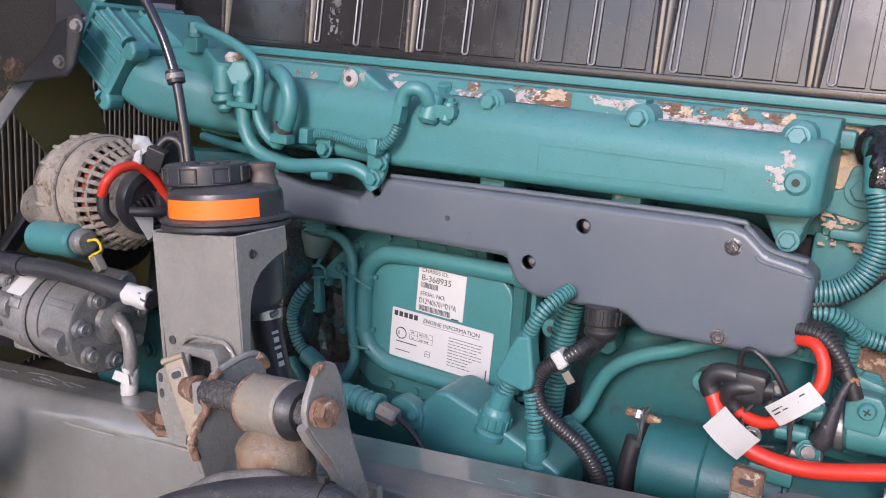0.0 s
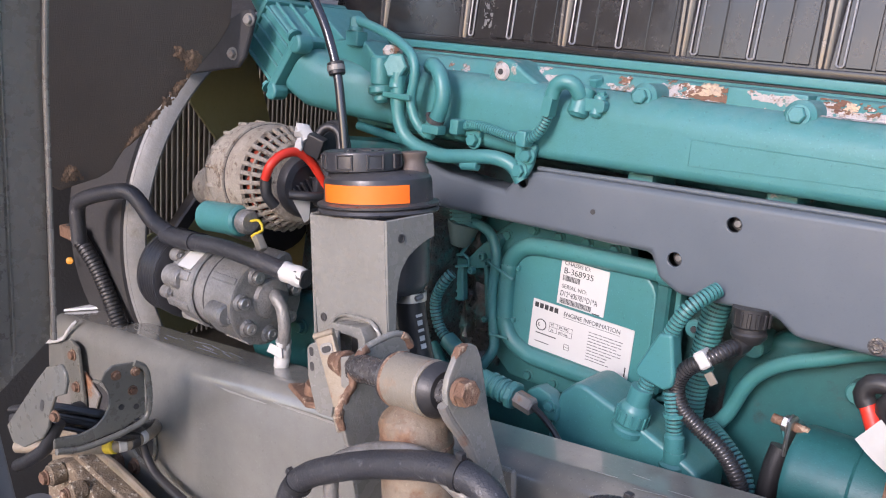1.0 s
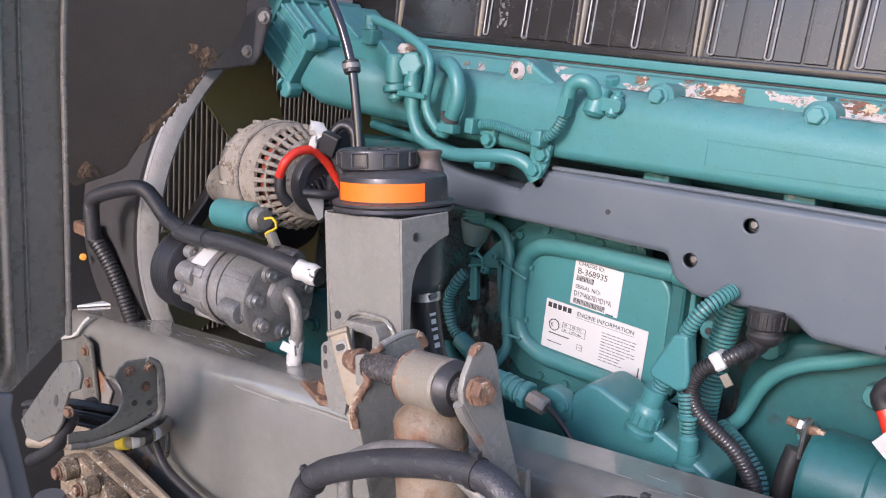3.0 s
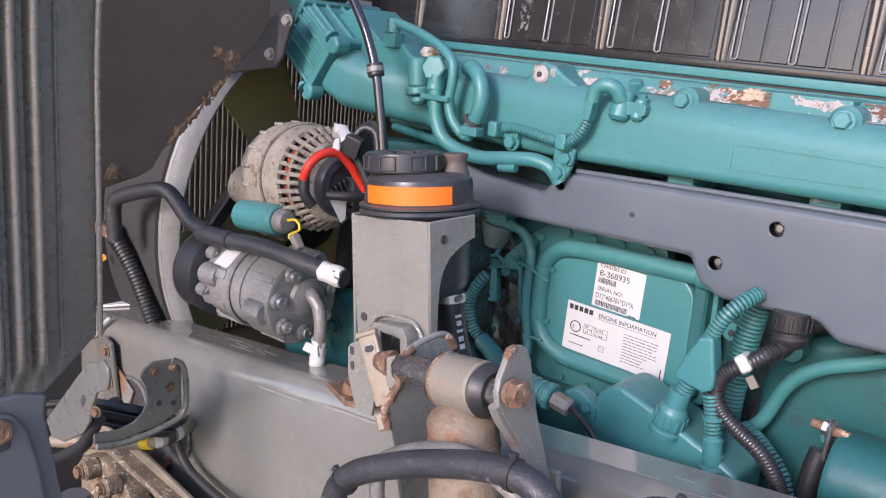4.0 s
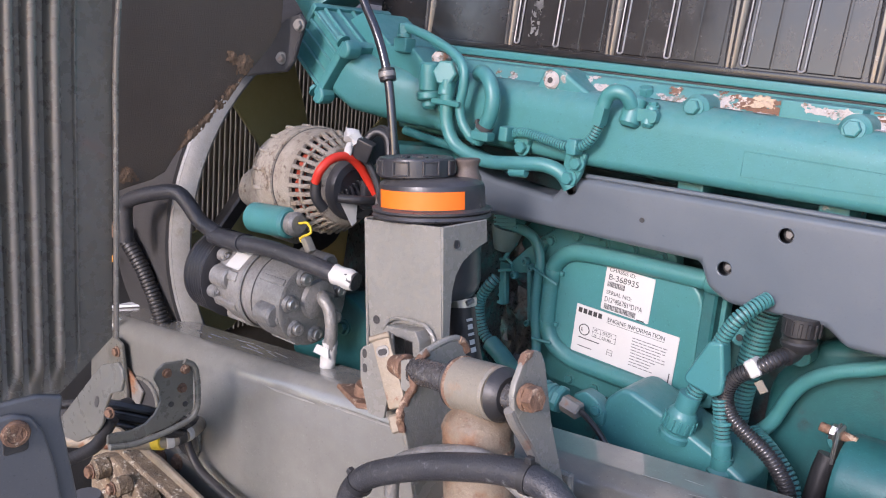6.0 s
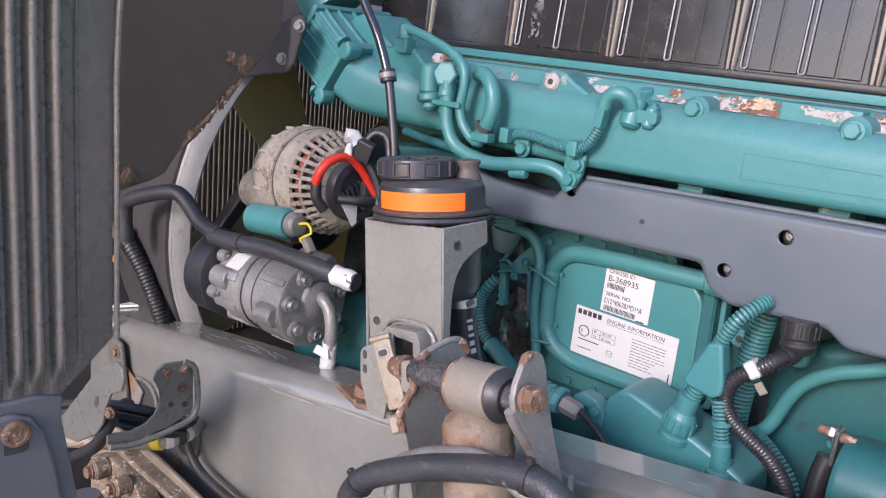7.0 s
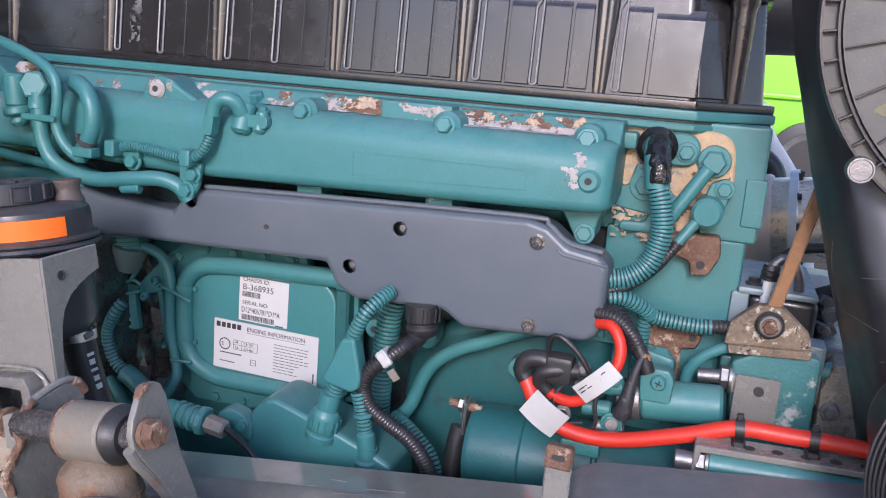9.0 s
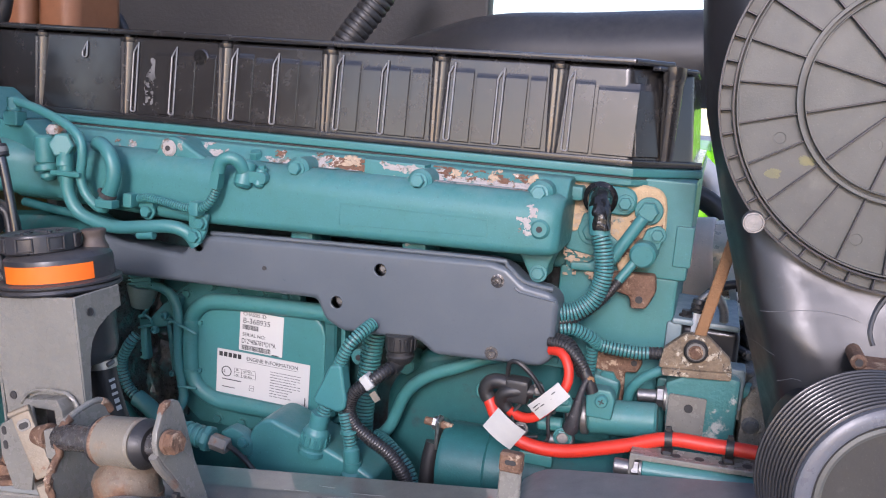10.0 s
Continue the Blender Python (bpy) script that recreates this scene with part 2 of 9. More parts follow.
def thing(name, at, label, category, group="", kind=""):
    ob = new(name)
    ob.location = at
    ob.empty_display_size = 0.02
    return tagged(ob, label, category, group, kind)


def place(ob, parent):
    if parent is not None:
        ob.parent = parent
        if parent.data is None:
            ob.matrix_parent_inverse = Matrix.Translation(parent.location).inverted()
    return ob


def part(name, bm, mat, parent, label="", angle=0.6):
    smooth(bm, angle)
    me = bpy.data.meshes.new(name)
    bm.to_mesh(me)
    bm.free()
    me.materials.append(mat)
    ob = place(new(name, me), parent)
    if len(me.polygons) > 8:  # flat faces stay flat beside their small bevels
        wn_ = ob.modifiers.new("flat_faces", "WEIGHTED_NORMAL")
        wn_.keep_sharp = True
        wn_.weight = 60
    if label:
        ob["label"] = label
    return ob


def solo(name, bm, mat, label, category, group="", kind="", angle=0.6):
    return tagged(part(name, bm, mat, None, "", angle), label, category, group, kind)


def box(lo, hi, bevel=0.0, seg=2, bm=None, m=None):
    bm2 = bmesh.new()
    bmesh.ops.create_cube(bm2, size=1.0)
    lo, hi = Vector(lo), Vector(hi)
    for v in bm2.verts:
        v.co = Vector(((lo[i] + hi[i]) / 2 + v.co[i] * (hi[i] - lo[i]) for i in range(3)))
    if bevel:
        bmesh.ops.bevel(bm2, geom=bm2.edges[:], offset=bevel, segments=seg, affect="EDGES", profile=0.5)
    if m is not None:
        bmesh.ops.transform(bm2, matrix=m, verts=bm2.verts)
    return join(bm, bm2)


def join(bm, bm2):
    if bm is None:
        return bm2
    me = bpy.data.meshes.new("joined")
    bm2.to_mesh(me)
    bm2.free()
    bm.from_mesh(me)
    bpy.data.meshes.remove(me)
    return bm


def basis(n, up=(0, 0, 1)):
    """Turn with local z along n."""
    z = Vector(n).normalized()
    u = Vector(up)
    if abs(z.dot(u.normalized())) > 0.97:
        u = Vector((1, 0, 0))
    x = u.cross(z).normalized()
    y = z.cross(x)
    return Matrix((x, y, z)).transposed().to_4x4()


def prism(outline, depth, m, bevel=0.0, seg=2, bm=None):
    """Outline in local x, y, drawn out along local z by depth, then put by m."""
    b2 = bmesh.new()
    vs = [b2.verts.new((x, y, 0)) for x, y in outline]
    f = b2.faces.new(vs)
    r = bmesh.ops.extrude_face_region(b2, geom=[f])
    bmesh.ops.translate(b2, vec=(0, 0, depth), verts=[v for v in r["geom"] if isinstance(v, bmesh.types.BMVert)])
    bmesh.ops.recalc_face_normals(b2, faces=b2.faces)
    if bevel:
        bmesh.ops.bevel(b2, geom=b2.edges[:], offset=bevel, segments=seg, affect="EDGES", profile=0.5, clamp_overlap=True)
    bmesh.ops.transform(b2, matrix=m, verts=b2.verts)
    return join(bm, b2)


def rounded(w, h, r, n=5):
    pts = []
    for cx, cy, a0 in ((w / 2 - r, h / 2 - r, 0), (-w / 2 + r, h / 2 - r, 90), (-w / 2 + r, -h / 2 + r, 180), (w / 2 - r, -h / 2 + r, 270)):
        for k in range(n + 1):
            a = radians(a0 + 90 * k / n)
            pts.append((cx + r * math.cos(a), cy + r * math.sin(a)))
    return pts


def xz(y):
    """Puts local (x, y, depth) at world (x, y + depth inwards, z): for outlines seen from the side of the engine."""
    return Matrix(((1, 0, 0, 0), (0, 0, 1, y), (0, 1, 0, 0), (0, 0, 0, 1)))


def lathe(profile, m, seg=32, bm=None, cap=True):
    """Rings of (radius, height) about local z, put by m."""
    b2 = bmesh.new()
    rings = []
    for r, h in profile:
        rings.append([b2.verts.new((r * math.cos(2 * math.pi * k / seg), r * math.sin(2 * math.pi * k / seg), h)) for k in range(seg)])
    for a, b in zip(rings, rings[1:]):
        for k in range(seg):
            b2.faces.new((a[k], a[(k + 1) % seg], b[(k + 1) % seg], b[k]))
    if cap:
        b2.faces.new(rings[0][::-1])
        b2.faces.new(rings[-1])
    bmesh.ops.transform(b2, matrix=m, verts=b2.verts)
    bmesh.ops.recalc_face_normals(b2, faces=b2.faces)
    return join(bm, b2)


def rod(p, q, r, seg=20, bevel=0.0, r2=None, bm=None):
    p, q = Vector(p), Vector(q)
    h = (q - p).length
    r2 = r if r2 is None else r2
    b = bevel
    prof = [(r - b, 0), (r, b), (r2, h - b), (r2 - b, h)] if b else [(r, 0), (r2, h)]
    return lathe(prof, Matrix.Translation(p) @ basis(q - p), seg, bm)


def curve(points, step=0.006):
    """Evenly spaced points of a smooth curve through the given ones."""
    P = [Vector(p) for p in points]
    P = [P[0] * 2 - P[1]] + P + [P[-1] * 2 - P[-2]]
    out = []
    for i in range(1, len(P) - 2):
        a, b, c, d = P[i - 1:i + 3]
        k = max(2, int((c - b).length / step))
        for j in range(k):
            t = j / k
            out.append(0.5 * ((2 * b) + (c - a) * t + (2 * a - 5 * b + 4 * c - d) * t * t + (3 * b - a - 3 * c + d) * t ** 3))
    out.append(P[-2])
    return out


def sweep(pts, radii, seg=12, bm=None):
    b2 = bmesh.new()
    rings, side = [], None
    for i, p in enumerate(pts):
        d = (pts[min(i + 1, len(pts) - 1)] - pts[max(i - 1, 0)]).normalized()
        if side is None:
            side = d.orthogonal().normalized()
        side = (side - d * side.dot(d)).normalized()
        up = d.cross(side)
        r = radii[i] if isinstance(radii, list) else radii
        rings.append([b2.verts.new(p + (side * math.cos(2 * math.pi * k / seg) + up * math.sin(2 * math.pi * k / seg)) * r) for k in range(seg)])
    for a, b in zip(rings, rings[1:]):
        for k in range(seg):
            b2.faces.new((a[k], a[(k + 1) % seg], b[(k + 1) % seg], b[k]))
    b2.faces.new(rings[0][::-1])
    b2.faces.new(rings[-1])
    return join(bm, b2)


def tube(points, r, seg=14, step=0.006, bm=None):
    return sweep(curve(points, step), r, seg, bm)


def corrugated(points, r, pitch=0.0045, depth=0.2, seg=14, bm=None):
    """Ribbed conduit: rounded rings with narrow grooves between, evenly spaced along the curve."""
    pts = curve(points, pitch / 6)
    out, rad, run, k = [], [], 0.0, 0
    shape = ((0.0, 1 - depth), (0.16, 1 - depth), (0.26, 0.97), (0.56, 1.0), (0.86, 0.97))
    want = 0.0
    for a, b in zip(pts, pts[1:]):
        d = (b - a).length
        while run + d >= want:
            out.append(a + (b - a) * ((want - run) / d))
            rad.append(r * shape[k % 5][1])
            k += 1
            want = pitch * (k // 5 + shape[k % 5][0])
        run += d
    return sweep(out, rad, seg, bm)


def hexhead(at, n, r, h, flange=1.35, bm=None):
    """Hexagon bolt head on its washer flange."""
    m = Matrix.Translation(at) @ basis(n)
    bm = lathe([(r * flange, 0), (r * flange, h * 0.22), (r * flange * 0.93, h * 0.3)], m, 20, bm)
    return lathe([(r, h * 0.3), (r, h * 0.88), (r * 0.86, h)], m, 6, bm)


def bolt(parent, at, n, r=0.006, h=0.007, mat=None, name="bolt", label=""):
    return part(name, hexhead(at, n, r, h), mat or m_teal, parent, label, 0.4)


def strap(parent, at, d, r, mat=None, name="cable_tie", width=0.004):
    """A band round a pipe at a point, along direction d, with its buckle."""
    m = Matrix.Translation(at) @ basis(d)
    bm = lathe([(r * 1.02, -width / 2), (r * 1.13, -width / 2), (r * 1.13, width / 2), (r * 1.02, width / 2)], m, 16, None, False)
    bm = box((-0.003, r * 1.05, -0.003), (0.003, r * 1.05 + 0.005, 0.003), 0.0006, 1, bm, m)
    return part(name, bm, mat or m_rubber, parent)


def rough_up(bm, amount, scale=110):
    for v in bm.verts:
        v.co += Vector((noise.noise(v.co * scale), noise.noise(v.co * scale + Vector((3, 1, 2))), noise.noise(v.co * scale + Vector((6, 2, 5))))) * amount
    return bm


def writing(text, size, m, mat, name, parent=None, squeeze=1.0):
    cu = bpy.data.curves.new(name, "FONT")
    cu.body, cu.size, cu.extrude = text, size, 0.00015
    tmp = bpy.data.objects.new(name, cu)
    scene.collection.objects.link(tmp)
    dg = bpy.context.evaluated_depsgraph_get()
    me = bpy.data.meshes.new_from_object(tmp.evaluated_get(dg))
    bpy.data.objects.remove(tmp)
    bpy.data.curves.remove(cu)
    me.transform(m @ Matrix.Diagonal((squeeze, 1, 1, 1)))
    me.materials.clear()
    me.materials.append(mat)
    me.name = name
    return place(new(name, me), parent)


# ---- engine: block, head, rear housing ----
engine_block = thing("engine_block", (-0.45, 1.3, 0.6), "teal-painted cast iron engine block, dusty and oil-stained low down, darkened for shade", "engine block")
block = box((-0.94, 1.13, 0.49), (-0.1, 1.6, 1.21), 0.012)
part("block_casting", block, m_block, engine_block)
# smooth bulge of the crankcase side, stiffening bosses
bulge = prism([(-0.345, 0.86), (-0.1, 0.86), (-0.1, 1.085), (-0.2, 1.095), (-0.3, 1.06), (-0.345, 1.0)], 0.05, xz(1.092), 0.018, 3)
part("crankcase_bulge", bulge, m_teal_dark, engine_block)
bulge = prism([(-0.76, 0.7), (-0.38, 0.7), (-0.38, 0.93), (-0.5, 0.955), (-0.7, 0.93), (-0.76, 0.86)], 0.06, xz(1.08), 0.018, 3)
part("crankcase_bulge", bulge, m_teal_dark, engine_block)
part("ledge", box((-0.36, 1.075, 1.085), (-0.12, 1.14, 1.13), 0.014, 3), m_teal_cast, engine_block)
part("cast_plate", prism(rounded(0.075, 0.018, 0.006), 0.006, Matrix.Translation((-0.125, 0, 1.086)) @ xz(1.074), 0.002, 1), m_teal_cast, engine_block)
for k in range(5):
    part("cast_mark", box((-0.156 + k * 0.013, 1.0715, 1.0815), (-0.148 + k * 0.013, 1.0745, 1.0905), 0.001, 1), m_teal_cast, engine_block)
for x, z, r in ((-0.31, 1.045, 0.012), (-0.2, 1.03, 0.012), (-0.255, 0.965, 0.01), (-0.378, 1.045, 0.0115)):
    b = rod((x, 1.12, z), (x, 1.068 if x > -0.37 else 1.07, z), r, 20, 0.002)
    part("boss", b, m_teal_cast, engine_block)
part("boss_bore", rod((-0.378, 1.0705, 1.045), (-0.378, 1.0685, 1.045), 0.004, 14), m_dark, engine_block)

cylinder_head = thing("cylinder_head", (-0.45, 1.3, 1.2), "teal cylinder head with flaked paint along its upper edge", "cylinder head")
part("head_casting", box((-1.0, 1.115, 1.195), (-0.1, 1.6, 1.32), 0.006), m_teal_cast, cylinder_head)
part("upper_ledge", box((-0.98, 1.072, 1.288), (-0.1, 1.12, 1.306), 0.004), m_teal_cast, cylinder_head)
part("cover_flange", prism([(-1.03, 1.083), (-0.045, 1.083), (0.033, 1.16), (0.033, 1.6), (-1.03, 1.6)], 0.0105, Matrix.Translation((0, 0, 1.322)), 0.0022, 2), m_teal, cylinder_head)
part("gasket", prism([(-1.03, 1.0865), (-0.047, 1.0865), (0.0295, 1.162), (0.0295, 1.6), (-1.03, 1.6)], 0.0035, Matrix.Translation((0, 0, 1.3188)), 0.0008, 1), m_dark, cylinder_head)
part("head_rim", prism([(-1.03, 1.0845), (-0.046, 1.0845), (0.031, 1.161), (0.031, 1.6), (-1.03, 1.6)], 0.0085, Matrix.Translation((0, 0, 1.3105)), 0.002, 1), m_teal_cast, cylinder_head)
# patches of flaked paint along the ledge, each its own ragged scab of old primer and rust


def ragged(cx, cz, w, h, y, seed, mat, parent, name="flaked_patch", thick=0.0012, tilt=0.0):
    """Flat scab with a fine, broken outline."""
    out = []
    n = 72
    for k in range(n):
        a = 2 * math.pi * k / n
        q = (abs(math.cos(a)) ** 3 + abs(math.sin(a)) ** 3) ** (-1 / 3)
        c = Vector((math.cos(a), math.sin(a), seed * 1.7))
        rr = q * (0.78 + 0.3 * noise.noise(c * 1.6) + 0.2 * noise.noise(c * 5.0) + 0.12 * noise.noise(c * 13.0))
        out.append((math.cos(a) * w / 2 * rr, math.sin(a) * h / 2 * rr))
    m = Matrix.Translation((cx, y, cz)) @ pose(0, 0, 0, tilt, 0, 0) @ Matrix(((1, 0, 0, 0), (0, 0, 1, -thick), (0, 1, 0, 0), (0, 0, 0, 1)))
    return part(name, prism(out, thick * 2, m, 0.0, 1), mat, parent)


def scab(x0, x1, s0, s1, line, lift, seed, keep, mat, parent, name, step=0.0013):
    """Peeling skin that follows a surface: line(s) gives (y, z, ny, nz) at run s; cells outside a broken mask are left away."""
    b = bmesh.new()
    nx, ns = max(2, int((x1 - x0) / step)), max(2, int((s1 - s0) / step))
    pts = []
    for i in range(nx + 1):
        col = []
        for j in range(ns + 1):
            x, s_ = x0 + (x1 - x0) * i / nx, s0 + (s1 - s0) * j / ns
            y, z, ny, nz = line(s_)
            bumpy = lift * (1 + 0.8 * noise.noise(Vector((x * 300, s_ * 300, seed))))
            col.append(b.verts.new((x, y + ny * bumpy, z + nz * bumpy)))
        pts.append(col)
    for i in range(nx):
        for j in range(ns):
            u, v = (i + 0.5) / nx, (j + 0.5) / ns
            x, s_ = x0 + (x1 - x0) * u, s0 + (s1 - s0) * v
            edge = min(u * nx, (1 - u) * nx, 10) / 10 * min(v * ns, (1 - v) * ns, 4) / 4
            f_ = noise.noise(Vector((x * 55, s_ * 110, seed))) + 0.6 * noise.noise(Vector((x * 160, s_ * 260, seed + 5))) + 0.35 * noise.noise(Vector((x * 420, s_ * 500, seed + 9)))
            if f_ + keep * edge - 0.35 * (1 - edge) > 0:
                b.faces.new((pts[i][j], pts[i + 1][j], pts[i + 1][j + 1], pts[i][j + 1]))
    bmesh.ops.delete(b, geom=[v for v in b.verts if not v.link_faces], context="VERTS")
    b.normal_update()
    return part(name, b, mat, parent, "", 1.5)


m_cream = material("cream_primer_chunk", (0.43, 0.34, 0.235), 0.8, 0, (0.42, 0.3, 0.2), 80, 1.0, 0.8, 300)
m_flake = material("flaked_paint_scab", (0.41, 0.385, 0.365), 0.75, 0, (0.3, 0.26, 0.235), 70, 1.0, 0.7, 300, wear=((0.16, 0.085, 0.05), (0.1, 0.2, 0.185)), wear_scale=60, wear_at=0.53)
m_flake_rust = material("rust_scab", (0.11, 0.052, 0.032), 0.85, 0, (0.22, 0.125, 0.075), 60, 0.9, 0.6, 300, wear=((0.62, 0.56, 0.5), (0.5, 0.42, 0.34)), wear_scale=40, wear_at=0.57)

# rear end: timing and flywheel housing
rear_housing = thing("rear_engine_housing", (-0.05, 1.3, 0.7), "teal rear timing housing with peeling paint showing beige primer", "engine housing")
part("upper_plate", box((-0.118, 1.102, 1.2), (0.03, 1.6, 1.3215), 0.004), m_teal_cast, rear_housing)
part("lower_plate", box((-0.125, 1.106, 0.6), (0.022, 1.6, 1.203), 0.006), m_teal_cast, rear_housing)
part("side_rib", box((0.012, 1.099, 1.218), (0.033, 1.12, 1.268), 0.002), m_teal_cast, rear_housing)
part("raised_pad", prism([(-0.118, 1.225), (-0.05, 1.215), (-0.045, 1.235), (-0.066, 1.25), (-0.068, 1.27), (-0.083, 1.277), (-0.1, 1.272), (-0.105, 1.25), (-0.118, 1.245)], 0.012, xz(1.0915), 0.003, 2), m_teal_cast, rear_housing)
part("cast_web", prism([(-0.11, 1.2), (-0.06, 1.2), (-0.052, 1.215), (-0.072, 1.232), (-0.085, 1.212), (-0.11, 1.21)], 0.016, xz(1.089), 0.004, 2), m_teal_cast, rear_housing)
primer_plate = prism([(-0.118, 1.25), (-0.118, 1.312), (-0.075, 1.314), (-0.03, 1.313), (-0.016, 1.311), (-0.009, 1.307), (-0.004, 1.3), (-0.0015, 1.288), (0.0, 1.262), (-0.003, 1.252), (-0.012, 1.238), (-0.028, 1.212), (-0.045, 1.193), (-0.055, 1.215), (-0.08, 1.235)], 0.012, xz(1.0955), 0.002, 1)
part("primer_plate", primer_plate, m_bare, rear_housing, "beige plate with its paint flaked away")


def plate_face(s_):
    return 1.0955, 1.19 + s_, -1, 0


scab(-0.12, -0.05, 0.0, 0.126, plate_face, 0.0006, 41, 0.05, m_primer, rear_housing, "primer_patch", 0.0016)
scab(-0.05, -0.004, 0.02, 0.08, plate_face, 0.0009, 42, -0.15, m_rust, rear_housing, "rust_patch", 0.0016)
part("hex_plug", hexhead((-0.087, 1.091, 1.251), (0, -1, 0), 0.0115, 0.007, 1.5), m_teal, rear_housing, "", 0.4)
bolt(rear_housing, (-0.022, 1.094, 1.283), (0, -1, 0), 0.0125, 0.018)
part("link_rod", rod((-0.026, 1.075, 1.277), (-0.058, 1.07, 1.222), 0.0075, 16, 0.001), m_teal, rear_housing)
part("rusty_lug", prism([(-0.058, 1.205), (-0.005, 1.208), (-0.002, 1.187), (-0.012, 1.165), (-0.03, 1.163), (-0.033, 1.178), (-0.055, 1.183)], 0.02, xz(1.08), 0.004, 2), m_rust, rear_housing, "rusty lifting lug")
part("lug_hole", rod((-0.021, 1.0805, 1.176), (-0.021, 1.0785, 1.176), 0.0045, 14), m_dark, rear_housing)
part("rusty_bracket", prism([(-0.065, 1.11), (-0.015, 1.106), (-0.008, 1.095), (-0.013, 1.082), (-0.028, 1.08), (-0.026, 1.02), (-0.046, 1.02), (-0.05, 1.076), (-0.066, 1.08)], 0.012, xz(1.088), 0.002, 1), m_rust, rear_housing, "rust-brown steel bracket")
part("bracket_hole", rod((-0.018, 1.0885, 1.094), (-0.018, 1.0865, 1.094), 0.0038, 14), m_dark, rear_housing)
bolt(rear_housing, (-0.048, 1.094, 1.067), (0, -1, 0), 0.0135, 0.012)
part("boss", prism([(-0.08, 0.99), (-0.035, 0.99), (-0.03, 1.07), (-0.08, 1.08)], 0.03, xz(1.078), 0.008, 2), m_teal_cast, rear_housing)

# ---- valve cover ----
valve_cover = thing("valve_cover", (-0.5, 1.3, 1.333), "black plastic valve cover with vertical ribs and bolt columns", "valve cover")
plan = [(-1.05, 1.102), (-0.052, 1.102), (0.02, 1.17), (0.02, 1.6), (-1.05, 1.6)]
cover_body = prism(plan, 0.12, Matrix.Translation((0, 0, 1.3335)), 0.007, 3)
for v in cover_body.verts:  # draft: the sides lean inwards towards the top
    k = (v.co.z - 1.3335) / 0.12
    v.co.y += 0.01 * k
    v.co.x -= 0.012 * k * (1 if v.co.x > -0.1 else 0)
part("cover_body", cover_body, m_vcover, valve_cover)
lip = [(-1.06, 1.092), (-0.048, 1.092), (0.031, 1.166), (0.031, 1.6), (-1.06, 1.6)]
part("bottom_rim", prism(lip, 0.009, Matrix.Translation((0, 0, 1.333)), 0.002, 2), m_vcover, valve_cover)
rim = [(-1.05, 1.104), (-0.058, 1.104), (-0.014, 1.146), (-0.014, 1.6), (-1.05, 1.6)]
part("top_rim", prism(rim, 0.008, Matrix.Translation((0, 0, 1.4535)), 0.0025, 2), m_vcover, valve_cover)
m_column = material("shiny_moulded_column", (0.034, 0.033, 0.034), 0.22, 0, (0.05, 0.049, 0.05), 30, 0.8, 0.03, 700, spec=1.0, fleck=0.2)
# Lighter grey puts the glint of the glossy rib edges into the colour.
m_edge = material("edge_glint_plastic", (0.24, 0.24, 0.245), 0.22, 0, (0.1, 0.1, 0.105), 40, 0.8, 0.05, 500, spec=1.0)
columns = [-0.94, -0.785, -0.622, -0.461, -0.304, -0.15]


def side_y(z):
    """The leaning front of the cover at height z."""
    return 1.102 + 0.01 * (z - 1.3335) / 0.12


def facet(x0, x1, z0, z1, proud):
    """Flat pad on the cover's side whose top slopes back into the wall."""
    prof = ((z0 - 0.002, -0.004), (z0, proud), (z1, proud), (z1 + 0.0035, proud * 0.3), (z1 + 0.011, -0.0012), (z1 + 0.012, -0.004))
    b = loft([[(x, side_y(z) - d, z) for z, d in prof] for x in (x0, x1)])
    bmesh.ops.bevel(b, geom=b.edges[:], offset=0.0007, segments=1, affect="EDGES", clamp_overlap=True)
    return b


def wire_loop(x, z0, z1, w=0.0075):
    """A long narrow raised outline with a pointed top, higher on its rear side."""
    pts = [(x - w / 2, z1 - 0.015), (x - w / 2, z0 + 0.002), (x - w / 2 + 0.002, z0), (x + w / 2 - 0.002, z0), (x + w / 2, z0 + 0.002), (x + w / 2, z1), (x - w / 2, z1 - 0.015)]
    P = [Vector((a, side_y(z) - 0.0022, z)) for a, z in pts]
    fine = []
    for a, c in zip(P, P[1:]):
        fine += [a.lerp(c, k / 4) for k in range(4)]
    return sweep(fine + [P[-1]], 0.00125, 8)


def loft(sections, bm=None):
    b2 = bmesh.new()
    rows = [[b2.verts.new(p) for p in s] for s in sections]
    for a, b in zip(rows, rows[1:]):
        n = len(a)
        for k in range(n):
            b2.faces.new((a[k], a[(k + 1) % n], b[(k + 1) % n], b[k]))
    b2.faces.new(rows[0][::-1])
    b2.faces.new(rows[-1])
    bmesh.ops.recalc_face_normals(b2, faces=b2.faces)
    return join(bm, b2)


def fluted_column(x, y=1.1085):
    """Half-round bolt column, wider at the top, with a shallow flute down its face."""
    secs = []
    for z, r in ((1.338, 0.0088), (1.346, 0.0096), (1.4, 0.0112), (1.438, 0.0126), (1.4435, 0.0128)):
        ring = []
        for k in range(32):
            a = 2 * math.pi * k / 32
            dip = 0.0028 * math.exp(-((a - math.radians(262)) / 0.2) ** 2)
            ring.append((x + (r - dip) * math.cos(a), y + 0.06 * (z - 1.338) + (r - dip) * math.sin(a), z))
        secs.append(ring)
    return loft(secs)


